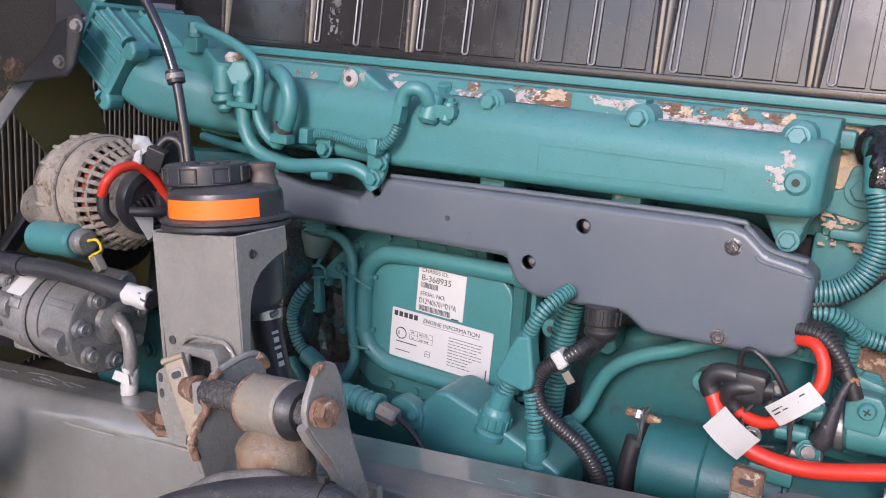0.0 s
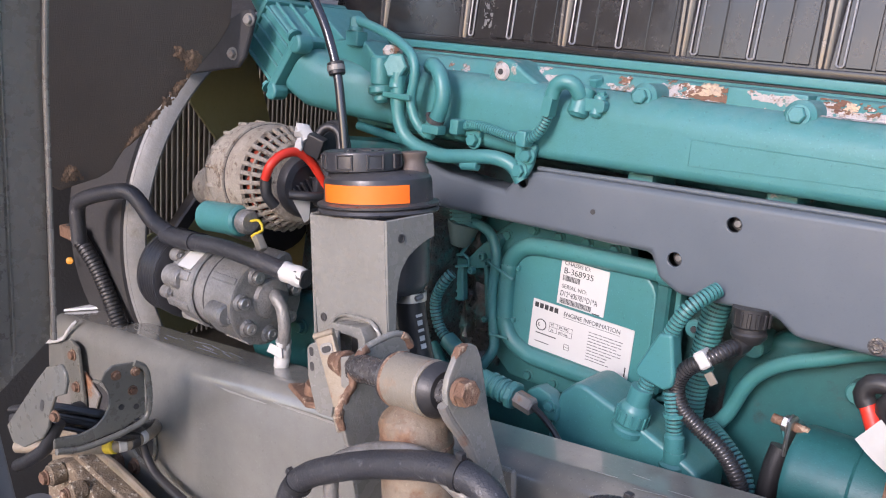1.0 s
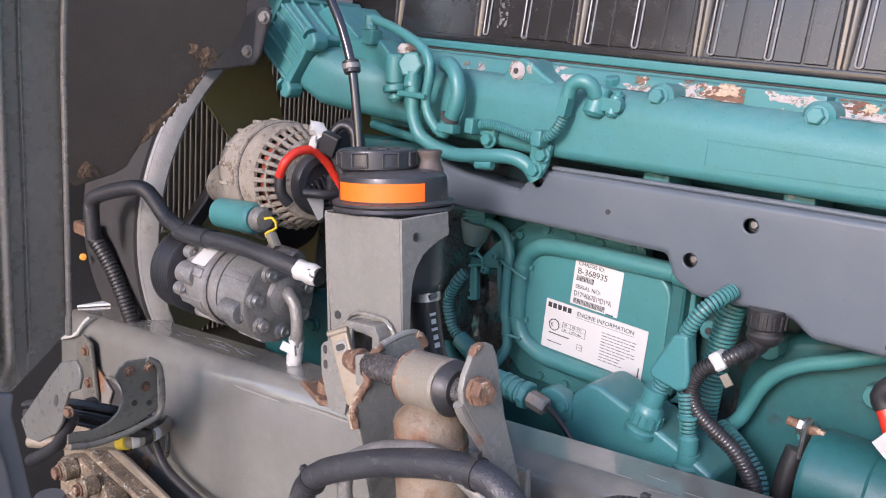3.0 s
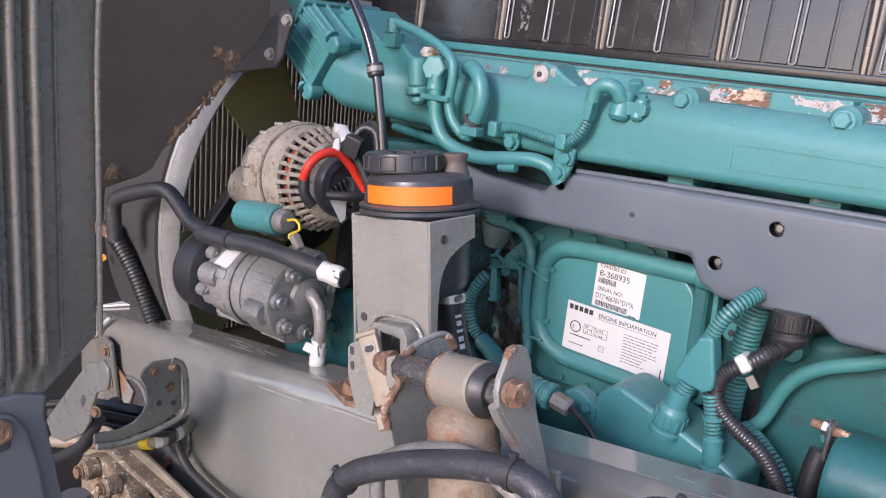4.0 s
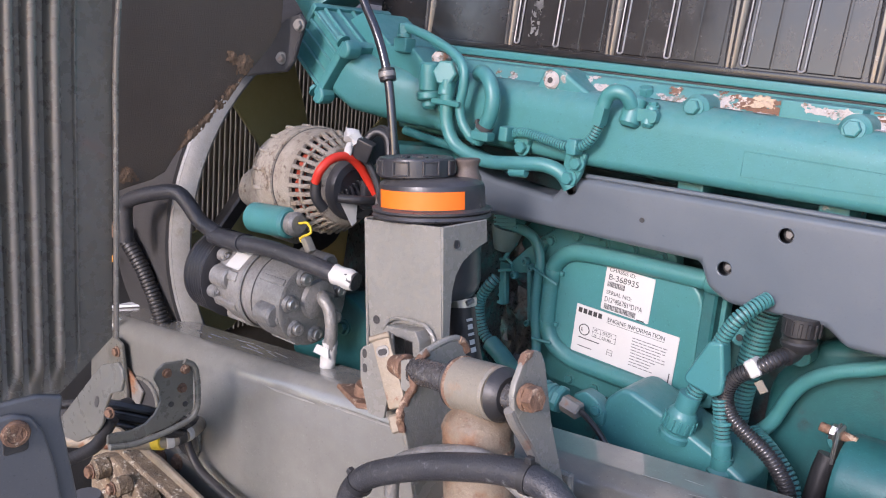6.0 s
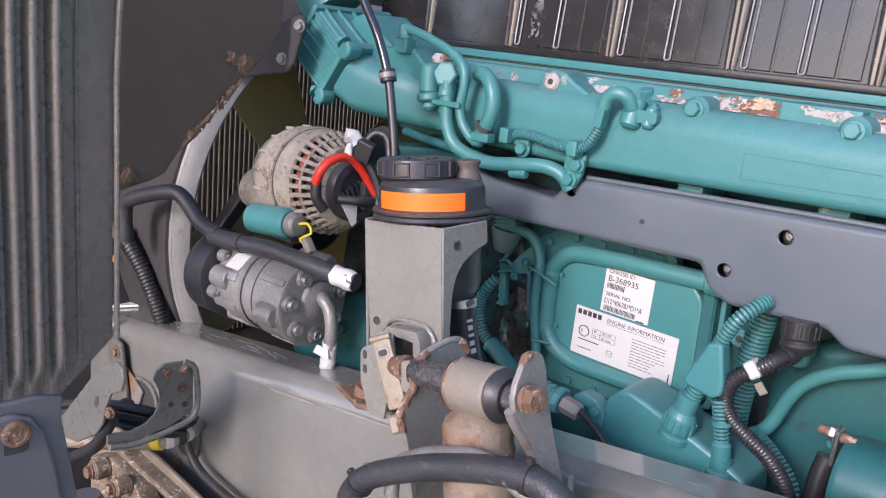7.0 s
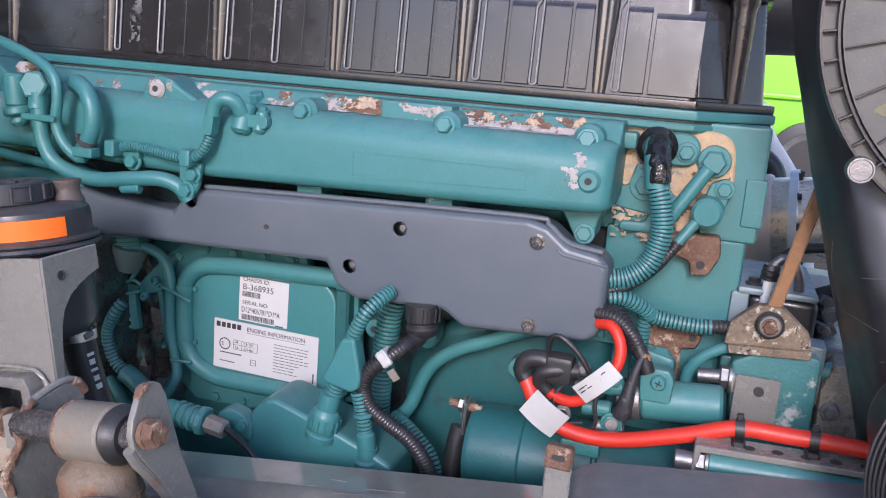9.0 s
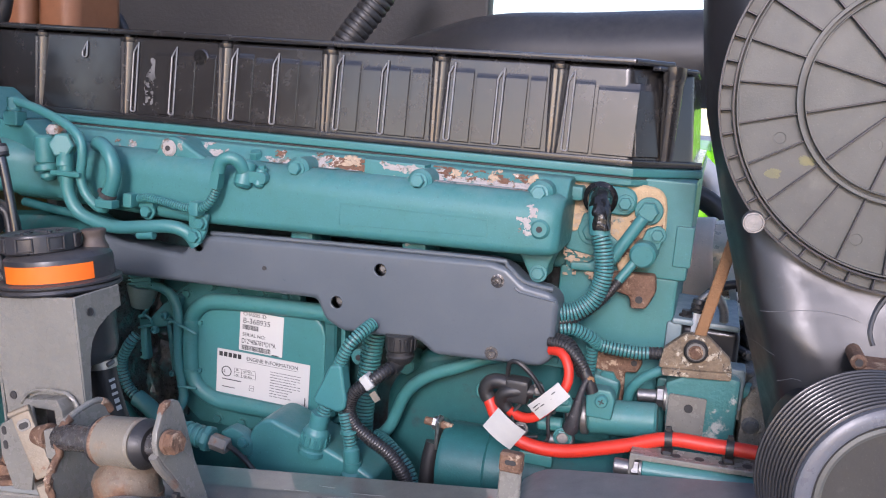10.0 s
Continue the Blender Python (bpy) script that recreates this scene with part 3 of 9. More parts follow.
for i, x in enumerate(columns):
    part("bolt_column", fluted_column(x), m_column, valve_cover, "", 1.2)
    cup = lathe([(0.0124, 0), (0.0129, 0.001), (0.0129, 0.006), (0.0118, 0.0068), (0.0106, 0.006), (0.0102, 0.002), (0.0, 0.002)], Matrix.Translation((x, 1.115, 1.4435)), 28)
    part("column_cap", cup, m_vcover, valve_cover)
    part("cover_bolt", hexhead((x, 1.1125, 1.4465), (0, -0.15, 1), 0.0058, 0.007), m_duct, valve_cover, "", 0.4)
part("bolt_column", lathe([(0.0095, 0), (0.0125, 0.1), (0.0145, 0.105), (0.0145, 0.118)], Matrix.Translation((-0.014, 1.1385, 1.337)), 24), m_vcover, valve_cover)
part("corner_cap", prism([(-0.04, 1.121), (-0.03, 1.117), (0.012, 1.158), (0.0145, 1.168), (0.0145, 1.3), (-0.02, 1.3)], 0.006, Matrix.Translation((0, 0, 1.4485)), 0.002, 2), m_vcover, valve_cover)


def corner_pad(u0, u1, top):
    """Raised pad on the slanting corner of the cover, sloped back at its top."""
    a, c = Vector((-0.052, 1.102, 0)), Vector((0.02, 1.17, 0))
    n = Vector((0.687, -0.727, 0))
    secs = []
    for u in (u0, u1):
        ring = []
        for z, d in ((1.343, -0.004), (1.345, 0.0025), (top, 0.0025), (top + 0.004, 0.001), (top + 0.014, -0.0012), (top + 0.015, -0.004)):
            k = (z - 1.3335) / 0.12
            ring.append(a.lerp(c, u) + n * d + Vector((-0.012 * k, 0.01 * k, z)))
        secs.append(ring)
    b = loft(secs)
    bmesh.ops.bevel(b, geom=b.edges[:], offset=0.0008, segments=1, affect="EDGES", clamp_overlap=True)
    return b


part("panel", corner_pad(0.06, 0.42, 1.424), m_vcover, valve_cover, "", 0.3)
for i, a in enumerate(columns):
    step = (columns + [0.004])[i + 1] - a
    if i:
        part("rib", wire_loop(a + 0.0165, 1.345, 1.444), m_edge, valve_cover)
    if i < 5:
        part("rib", wire_loop(a + 0.0815, 1.345 if i else 1.418, 1.441), m_edge, valve_cover)
    cuts = ((0.0215, 0.0465, 1.4315), (0.0495, 0.0765, 1.4265), (0.087, 0.1165, 1.4285), (0.1195, step - 0.0135, 1.4275))
    if i == 5:
        cuts = ((0.0215, 0.0465, 1.427), (0.0505, 0.1, 1.4215))
    if i == 0:
        cuts = ()
    for lo, hi, top in cuts[1 if i == 1 else 0:]:
        part("panel", facet(a + lo, a + hi, 1.3445, top, 0.0022), m_vcover, valve_cover, "", 0.3)
part("side_hole", lathe([(0.0115, 0), (0.0125, 0.002), (0.0105, 0.0035), (0.0085, 0.001), (0.0085, 0.0004), (0.0, 0.0004)], Matrix.Translation((-0.66, side_y(1.428) + 0.0005, 1.428)) @ basis((0, -1, 0)), 26), m_gloss, valve_cover, "round dimple with a clip in it")
part("dimple_shadow", lathe([(0.0102, 0.0), (0.0102, 0.0036), (0.0, 0.0036)], Matrix.Translation((-0.66, side_y(1.428) + 0.0005, 1.428)) @ basis((0, -1, 0)), 24), m_tar, valve_cover)
m_smear = material("grey_adhesive_residue", (0.2, 0.195, 0.19), 0.5, 0, (0.05, 0.05, 0.05), 90, 1.0, 0.6, 300)


def cover_face(s_):
    return side_y(1.345 + s_), 1.345 + s_, -1, 0


scab(-0.752, -0.713, 0.01, 0.078, cover_face, 0.0009, 31, 0.25, m_smear, valve_cover, "adhesive_residue", 0.0016)

# ---- intake manifold ----
manifold = thing("intake_manifold", (-0.5, 1.04, 1.21), "teal cast intake manifold with bolt lugs and chipped paint", "intake manifold")


def arc(cy, cz, r, a0, a1, n=5):
    return [(cy + r * math.cos(radians(a0 + (a1 - a0) * k / n)), cz + r * math.sin(radians(a0 + (a1 - a0) * k / n))) for k in range(n + 1)]


def section(b):
    """Profile of the manifold, (y, z): flat front, rounded shoulder, flange at the back; b is the height of its lower edge."""
    return [(1.1, 1.292), (1.082, 1.3), (1.06, 1.302), (1.04, 1.2995)] + arc(1.0265, 1.2675, 0.032, 78, 180, 7) + [(0.9945, 1.25)] + arc(1.0065, b + 0.012, 0.012, 180, 270, 5) + [(1.06, b + 0.002), (1.1, b + 0.006)]


rows = []
for x, shrink, low in ((-0.84, 0.0, 1.222), (-0.76, 0.0, 1.217), (-0.6, 0.0, 1.2125), (-0.35, 0.0, 1.2204), (-0.14, 0.0, 1.227), (-0.122, 0.004, 1.2276), (-0.114, 0.014, 1.228), (-0.112, 0.024, 1.228)):
    rows.append([(x, 1.06 + (y - 1.06) * (1 - shrink * 12 if y < 1.06 else 1), 1.26 + (z - 1.26) * (1 - shrink * 8)) for y, z in section(low)])
part("runner_box", loft(rows), m_teal_cast, manifold, "", 0.7)
part("flange_wall", prism([(1.034, 1.288), (1.0385, 1.297), (1.0515, 1.3145), (1.056, 1.3166), (1.09, 1.3166), (1.09, 1.288)], 0.727, Matrix.Translation((-0.84, 0, 0)) @ Matrix(((0, 0, 1, 0), (1, 0, 0, 0), (0, 1, 0, 0), (0, 0, 0, 1))), 0.0015, 1), m_teal_cast, manifold)
outline_pts = [(-0.382, 1.236), (-0.382, 1.2625), (-0.195, 1.2635), (-0.195, 1.244), (-0.382, 1.236)]
part("panel_edge", sweep([Vector((x, 0.9943, z)) for x, z in outline_pts], 0.00045, 6), m_teal_cast, manifold)
for x, z, y in ((-0.288, 1.2965, 1.01), (-0.1425, 1.2965, 1.018), (-0.4515, 1.2955, 1.01)):
    b = rod((x, 1.09, z - 0.002), (x, y, z + 0.001), 0.0175, 24, 0.004, 0.0155)
    part("bolt_boss", b, m_teal_cast, manifold)
    part("bolt", hexhead((x, y, z + 0.001), (0, -1, 0.2), 0.0085, 0.009), m_teal, manifold, "", 0.4)
bolt(manifold, (-0.529, 1.046, 1.298), (0, -0.4, 1), 0.0085, 0.014)
bolt(manifold, (-0.6, 1.055, 1.297), (0, -1, 0.5), 0.009, 0.008)
# lifting lug on the manifold's shoulder
part("lifting_lug", prism([(-0.678, 1.281), (-0.668, 1.29), (-0.66, 1.304), (-0.655, 1.316), (-0.641, 1.3225), (-0.626, 1.319), (-0.608, 1.308), (-0.586, 1.297), (-0.566, 1.285)], 0.05, xz(1.013), 0.007, 3), m_teal_chip, manifold)
part("lug_face", rod((-0.641, 1.0145, 1.306), (-0.641, 1.009, 1.306), 0.0112, 22, 0.003), m_flake, manifold, "bare worn ring round the lug's bore")
part("lug_bore", rod((-0.641, 1.01, 1.306), (-0.641, 1.0082, 1.306), 0.0036, 16), m_dark, manifold)
part("right_boss", rod((-0.135, 1.02, 1.259), (-0.134, 0.9925, 1.26), 0.0145, 28, 0.003, 0.0115), m_teal_cast, manifold)
part("boss_bore", rod((-0.134, 0.9935, 1.26), (-0.134, 0.9921, 1.26), 0.0036, 18), m_dark, manifold)
# feet along the lower edge
part("foot", prism([(-0.168, 1.228), (-0.118, 1.23), (-0.126, 1.212), (-0.126, 1.198), (-0.14, 1.192), (-0.15, 1.2), (-0.158, 1.215)], 0.04, xz(1.03), 0.005, 2), m_teal_cast, manifold)
bolt(manifold, (-0.137, 1.03, 1.202), (0, -1, 0.1), 0.008, 0.007)
for x, z in ((-0.445, 1.207), (-0.292, 1.212)):
    part("foot", box((x - 0.017, 1.02, z - 0.012), (x + 0.015, 1.08, z + 0.01), 0.004), m_teal_chip, manifold)
part("raised_ledge", box((-0.3687, 1.029, 1.29), (-0.288, 1.09, 1.3172), 0.003, 2), m_teal_cast, manifold)


def shoulder(s_):
    """Run along the manifold's shoulder, from the back over the top and down the front."""
    P = [(1.075, 1.3168), (1.056, 1.3168), (1.0515, 1.3147), (1.0383, 1.2972)] + arc(1.0265, 1.2675, 0.032, 78, 180, 7) + [(0.9945, 1.235)]
    for a, c in zip(P, P[1:]):
        d = math.dist(a, c)
        if s_ <= d or c is P[-1]:
            t_ = s_ / d
            return a[0] + (c[0] - a[0]) * t_, a[1] + (c[1] - a[1]) * t_, (c[1] - a[1]) / d, -(c[0] - a[0]) / d
        s_ -= d


def ledge_face(s_):
    return 1.0288, 1.294 + s_, -1, 0


for x0, x1, s0, s1, sd, keep in (
        (-0.516, -0.472, 0.034, 0.058, 4, 0.6), (-0.458, -0.424, 0.026, 0.062, 1, 0.9), (-0.436, -0.406, 0.04, 0.06, 5, 0.7),
        (-0.4, -0.369, 0.038, 0.06, 2, 0.6), (-0.286, -0.262, 0.026, 0.066, 16, 0.9), (-0.27, -0.142, 0.034, 0.066, 3, 1.0),
        (-0.62, -0.596, 0.022, 0.036, 6, 0.3), (-0.604, -0.572, 0.03, 0.056, 7, 0.3), (-0.752, -0.715, 0.03, 0.054, 8, 0.2), (-0.775, -0.755, 0.04, 0.06, 17, 0.3),
        (-0.152, -0.138, 0.084, 0.104, 9, 0.6), (-0.162, -0.14, 0.104, 0.126, 10, 0.5)):
    scab(x0, x1, s0, s1, shoulder, 0.0006, sd, keep, m_flake, manifold, "flaked_patch", 0.0011)
for x0, x1, s0, s1, sd, keep in ((-0.43, -0.369, 0.024, 0.044, 11, 0.45), (-0.284, -0.145, 0.024, 0.04, 12, 0.0), (-0.506, -0.482, 0.022, 0.036, 13, 0.5), (-0.45, -0.435, 0.02, 0.03, 14, 0.4)):
    scab(x0, x1, s0, s1, shoulder, 0.001, sd, keep, m_flake_rust, manifold, "rust_patch", 0.0011)
for x0, x1, sd in ((-0.412, -0.385, 24), (-0.398, -0.378, 25), (-0.262, -0.246, 21), (-0.212, -0.196, 22), (-0.165, -0.15, 23)):
    scab(x0, x1, 0.022, 0.041, shoulder, 0.0022, sd, 0.35, m_cream, manifold, "primer_patch", 0.0011)
scab(-0.352, -0.29, 0.012, 0.0228, ledge_face, 0.0004, 15, 0.2, m_flake, manifold, "flaked_patch", 0.0009)
scab(-0.328, -0.296, 0.002, 0.02, ledge_face, 0.0005, 18, -0.05, m_flake, manifold, "flaked_patch", 0.0009)

# ---- inlet elbow ----
elbow = thing("inlet_elbow", (-0.93, 1.0, 1.24), "teal cast air inlet elbow with raised ribs and bolted flange", "inlet elbow")
# ribbed inlet box towards the front of the engine, tipped upwards, bolted to the elbow casting
EL = Matrix.Translation((-0.9605, 0.965, 1.2832)) @ pose(0, 0, 0, 0, 36, 0)
part("elbow_box", box((-0.085, -0.025, -0.041), (0.002, 0.12, 0.041), 0.006, 3, None, EL), m_teal_cast, elbow)
part("flange", box((-0.008, -0.032, -0.048), (0.006, 0.12, 0.048), 0.004, 2, None, EL), m_teal_cast, elbow)
for z, w, chip in ((-0.036, 0.005, 0), (-0.012, 0.003, 0), (0.006, 0.003, 1), (0.022, 0.006, 0), (0.036, 0.005, 1)):
    part("rib", box((-0.083, -0.0285, z - w / 2), (-0.006, -0.023, z + w / 2), 0.0012, 1, None, EL), m_teal_chip if chip else m_teal_cast, elbow)
for y in (-0.012, 0.012, 0.04):
    part("top_rib", box((-0.083, y - 0.0025, 0.039), (-0.006, y + 0.0025, 0.045), 0.0012, 1, None, EL), m_teal_cast, elbow)
part("front_lip", box((-0.09, -0.03, -0.046), (-0.08, 0.12, 0.046), 0.003, 2, None, EL), m_teal_cast, elbow)
for z in (-0.046, 0.044):
    ear = prism([(0.0, -0.014), (0.012, -0.012), (0.018, -0.005), (0.018, 0.005), (0.012, 0.012), (0.0, 0.014)], 0.026, EL @ Matrix.Translation((-0.002, -0.034, z * 0.93)) @ Matrix(((1, 0, 0, 0), (0, 0, 1, 0), (0, 1, 0, 0), (0, 0, 0, 1))), 0.006, 3)
    part("bolt_boss", ear, m_teal_cast, elbow, "", 0.8)
    part("bolt", hexhead(EL @ Vector((-0.008, -0.026, z)), EL.to_3x3() @ Vector((-1, 0, 0)), 0.0075, 0.008), m_teal, elbow, "", 0.4)
secs = []
for cx, cz, hh, yf, tilt in ((-0.954, 1.2785, 0.039, 0.947, 36), (-0.925, 1.2665, 0.0395, 0.95, 24), (-0.888, 1.2625, 0.0375, 0.961, 11), (-0.845, 1.26, 0.0385, 0.977, 4), (-0.8, 1.2595, 0.0405, 0.992, 0)):
    c_, s_ = math.cos(radians(tilt)), math.sin(radians(tilt))
    loop_ = [(1.1, hh), (yf + 0.05, hh)] + [(yf + 0.03 - 0.03 * math.sin(radians(a)), hh - 0.03 + 0.03 * math.cos(radians(a))) for a in (15, 35, 55, 75, 90)] + [(yf, 0.0)] + [(yf + 0.022 - 0.022 * math.cos(radians(a)), -hh + 0.022 - 0.022 * math.sin(radians(a))) for a in (10, 35, 60, 85)] + [(1.1, -hh)]
    secs.append([(cx + q * s_, y, cz + q * c_) for y, q in loop_])
part("throat", loft(secs), m_teal_cast, elbow, "", 0.8)
part("top_housing", prism([(-1.01, 1.345), (-0.963, 1.367), (-0.898, 1.3253), (-0.935, 1.305)], 0.09, xz(0.99), 0.004, 2), m_teal, elbow)
part("heater_box", prism([(-0.935, 1.27), (-0.84, 1.28), (-0.823, 1.29), (-0.82, 1.302), (-0.856, 1.328), (-0.935, 1.322)], 0.05, xz(0.984), 0.005, 2), m_teal, elbow)
part("upper_pipe", tube([(-1.03, 1.0, 1.37), (-1.06, 0.99, 1.41), (-1.12, 0.98, 1.45)], 0.05, 24), m_teal, elbow)

# ---- grey wiring cover ----
wiring_cover = thing("wiring_cover", (-0.4, 1.0, 1.15), "dark grey moulded plastic cable cover along the engine", "cable cover")
outline = [(-0.74, 1.126), (-0.411, 1.137), (-0.398, 1.112), (-0.373, 1.1), (-0.272, 1.105), (-0.25, 1.09), (-0.119, 1.097), (-0.107, 1.107), (-0.104, 1.176), (-0.115, 1.188), (-0.147, 1.193), (-0.168, 1.21), (-0.19, 1.215), (-0.56, 1.2), (-0.583, 1.196), (-0.596, 1.187), (-0.61, 1.169), (-0.7, 1.174), (-0.745, 1.183)]


def carve(ob, cutters):
    """Cuts wells through a part's mesh for good."""
    tools = []
    for c in cutters:
        me = bpy.data.meshes.new("well")
        c.to_mesh(me)
        c.free()
        tool = new("well", me)
        tools.append(tool)
        md = ob.modifiers.new("well", "BOOLEAN")
        md.operation, md.object, md.solver = "DIFFERENCE", tool, "EXACT"
    dg = bpy.context.evaluated_depsgraph_get()
    made = bpy.data.meshes.new_from_object(ob.evaluated_get(dg))
    ob.modifiers.clear()
    ob.data = made
    for tool in tools:
        bpy.data.objects.remove(tool)


cov = prism(outline, 0.05, xz(0.998), 0.009, 4)
shell = part("shell", cov, m_cover, wiring_cover, "", 0.8)
carve(shell, [rod((x, 0.99, z), (x, 1.016, z), 0.0078, 24) for x, z in ((-0.584, 1.184), (-0.326, 1.186), (-0.382, 1.137))])
sink = [(-0.157, 1.1895), (-0.151, 1.1835), (-0.108, 1.178)]
part("end_crease", tube([(x, 0.9985, z) for x, z in sink], 0.0016, 8), m_cover, wiring_cover)
part("top_bead", tube([(-0.568, 1.004, 1.2015), (-0.38, 1.004, 1.21), (-0.19, 1.004, 1.2165), (-0.17, 1.004, 1.212), (-0.148, 1.004, 1.1955), (-0.113, 1.004, 1.1905)], 0.003, 10), m_cover, wiring_cover)
for x, z in ((-0.584, 1.184), (-0.326, 1.186), (-0.382, 1.137)):
    part("screw_recess", lathe([(0.0088, -0.0004), (0.0084, 0.0006), (0.0079, 0.0004), (0.0078, -0.003)], Matrix.Translation((x, 0.998, z)) @ basis((0, -1, 0)), 22, None, False), m_cover, wiring_cover)
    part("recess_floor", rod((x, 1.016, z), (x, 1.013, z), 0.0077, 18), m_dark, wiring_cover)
    part("well_screw", hexhead((x, 1.013, z), (0, -1, 0), 0.0042, 0.006, 1.3), m_dull_steel, wiring_cover, "", 0.4)
for x, z in ((-0.178, 1.193), (-0.178, 1.105)):
    b = lathe([(0.0082, 0), (0.0082, 0.0012), (0.0058, 0.0016), (0.0056, 0.004), (0.005, 0.0046), (0.003, 0.0046), (0.0027, 0.0025)], Matrix.Translation((x, 0.9985, z)) @ basis((0, -1, 0)), 22)
    part("cover_screw", b, m_grease, wiring_cover, "socket head screw with washer")
part("plug_mark", rod((-0.485, 0.9985, 1.167), (-0.485, 0.9968, 1.167), 0.003, 12), m_dark, wiring_cover)

# ---- engine control unit ----
ecu = thing("engine_control_unit", (-0.53, 1.06, 0.94), "teal engine control unit with cooling pipe frame and white labels", "control unit")
E = Matrix.Translation((-0.53, 0, 1.027)) @ pose(0, 0, 0, 0, -1.6, 0)
part("back_plate", prism([(-0.158, 0.04), (-0.143, 0.068), (-0.115, 0.0895), (-0.085, 0.0955), (0.056, 0.0915), (0.061, 0.086), (0.063, 0.07), (0.13, 0.066), (0.13, -0.085), (-0.02, -0.121), (-0.1, -0.121), (-0.125, -0.1), (-0.145, -0.05)], 0.02, E @ xz(1.075), 0.004, 2), m_teal_cast, ecu)
part("case", prism(rounded(0.208, 0.144, 0.03), 0.03, E @ Matrix.Translation((0.0055, 0, -0.004)) @ xz(1.056), 0.006, 2), m_teal, ecu)
part("side_panel", box((0.106, 1.058, -0.074), (0.124, 1.11, 0.066), 0.003, 1, None, E), m_teal_dark, ecu)
frame_pts = [(0.136, 0.0735), (0.11, 0.0742), (0.03, 0.0735), (-0.045, 0.071), (-0.076, 0.065), (-0.095, 0.047), (-0.1, 0.02), (-0.1, -0.022), (-0.097, -0.043), (-0.084, -0.062), (-0.058, -0.0735), (-0.03, -0.0755), (0.05, -0.077), (0.118, -0.077)]
part("cooling_pipe", tube([E @ Vector((x, 1.0545, z)) for x, z in frame_pts], 0.0115, 18, 0.005), m_teal, ecu)
part("pipe_ferrule", rod(E @ Vector((0.112, 1.0545, 0.0742)), E @ Vector((0.14, 1.0545, 0.0733)), 0.014, 20, 0.002), m_teal, ecu)
for x, z in ((-0.079, 0.0855), (-0.039, 0.083), (0.002, 0.084), (0.041, 0.083)):
    part("bolt", hexhead(E @ Vector((x, 1.075, z)), (0, -1, 0), 0.0065, 0.007, 1.25), m_teal, ecu, "", 0.4)
for x, z in ((-0.068, -0.111), (-0.028, -0.111), (-0.12, 0.07)):
    part("bolt", hexhead(E @ Vector((x, 1.076, z)), (0, -1, 0), 0.006, 0.006, 1.4), m_teal, ecu, "", 0.4)
m_oil = material("oil_caked_grime", (0.02, 0.024, 0.024), 0.3, 0, (0.05, 0.045, 0.04), 60, 1.0, 0.9, 160, wear=((0.035, 0.125, 0.115), (0.03, 0.06, 0.055)), wear_scale=34, wear_at=0.5, wear_soft=0.12)
side_block = box((-0.745, 1.076, 0.905), (-0.648, 1.11, 1.095), 0.004, 2)
bmesh.ops.subdivide_edges(side_block, edges=side_block.edges[:], cuts=14, use_grid_fill=True)
for v in side_block.verts:
    v.co += Vector((noise.noise(v.co * 90), 1.8 * noise.noise(v.co * 60 + Vector((3, 1, 2))) + 0.8 * noise.noise(v.co * 190), noise.noise(v.co * 90 + Vector((6, 2, 5))))) * 0.006
part("side_connector", side_block, m_oil, ecu, "oil-caked dark connector block")
part("connector_frame", prism([(-0.7045, 1.053), (-0.684, 1.0755), (-0.66, 1.095), (-0.652, 1.09), (-0.663, 1.06), (-0.67, 1.046), (-0.6757, 1.0435), (-0.7021, 1.0373)], 0.012, xz(1.062), 0.0025, 2), m_teal_cast, ecu)
part("frame_leg", prism([(-0.7238, 1.036), (-0.7121, 1.039), (-0.7054, 0.9894), (-0.7171, 0.9859)], 0.012, xz(1.06), 0.002, 1), m_teal_cast, ecu)
part("frame_leg", prism([(-0.6765, 1.053), (-0.669, 1.055), (-0.6564, 0.9777), (-0.6638, 0.9754)], 0.012, xz(1.058), 0.002, 1), m_teal_cast, ecu)
for k in range(5):
    part("clip_tooth", box((-0.73 + 0.0017 * k, 1.06, 1.03 - 0.0105 * k), (-0.7225 + 0.0017 * k, 1.068, 1.034 - 0.0105 * k), 0.001, 1), m_teal, ecu)
part("clip_frame", sweep([Vector((x, 1.056, z)) for x, z in ((-0.7285, 1.051), (-0.708, 1.057), (-0.6985, 1.052), (-0.697, 1.044), (-0.7265, 1.0345), (-0.7285, 1.051))], 0.0022, 8), m_teal, ecu)
part("clip_body", box((-0.722, 1.058, 1.038), (-0.703, 1.066, 1.05), 0.002, 2), m_teal_dark, ecu)
part("clip_latch", rod((-0.7125, 1.055, 1.057), (-0.694, 1.055, 1.084), 0.0026, 10, 0.001), m_teal, ecu)
for x, z, r in ((-0.6775, 1.0605, 0.0062), (-0.667, 1.0545, 0.0055), (-0.693, 1.037, 0.0056)):
    part("frame_boss", lathe([(r, 0), (r, 0.005), (r * 0.8, 0.007), (r * 0.5, 0.007), (r * 0.4, 0.003)], Matrix.Translation((x, 1.06, z)) @ basis((0, -1, 0)), 20), m_teal, ecu)
part("frame_boss", lathe([(0.0045, 0), (0.0045, 0.005), (0.003, 0.006), (0.0015, 0.002)], Matrix.Translation((-0.661, 1.058, 0.977)) @ basis((0, -1, 0)), 18), m_teal, ecu)
for p_, q_ in (((-0.65, 1.036, 1.062), (-0.612, 1.04, 1.048)), ((-0.638, 1.036, 0.968), (-0.61, 1.04, 0.968))):
    part("cable_tie", rod(p_, q_, 0.002, 8, 0.0005), m_teal, ecu)
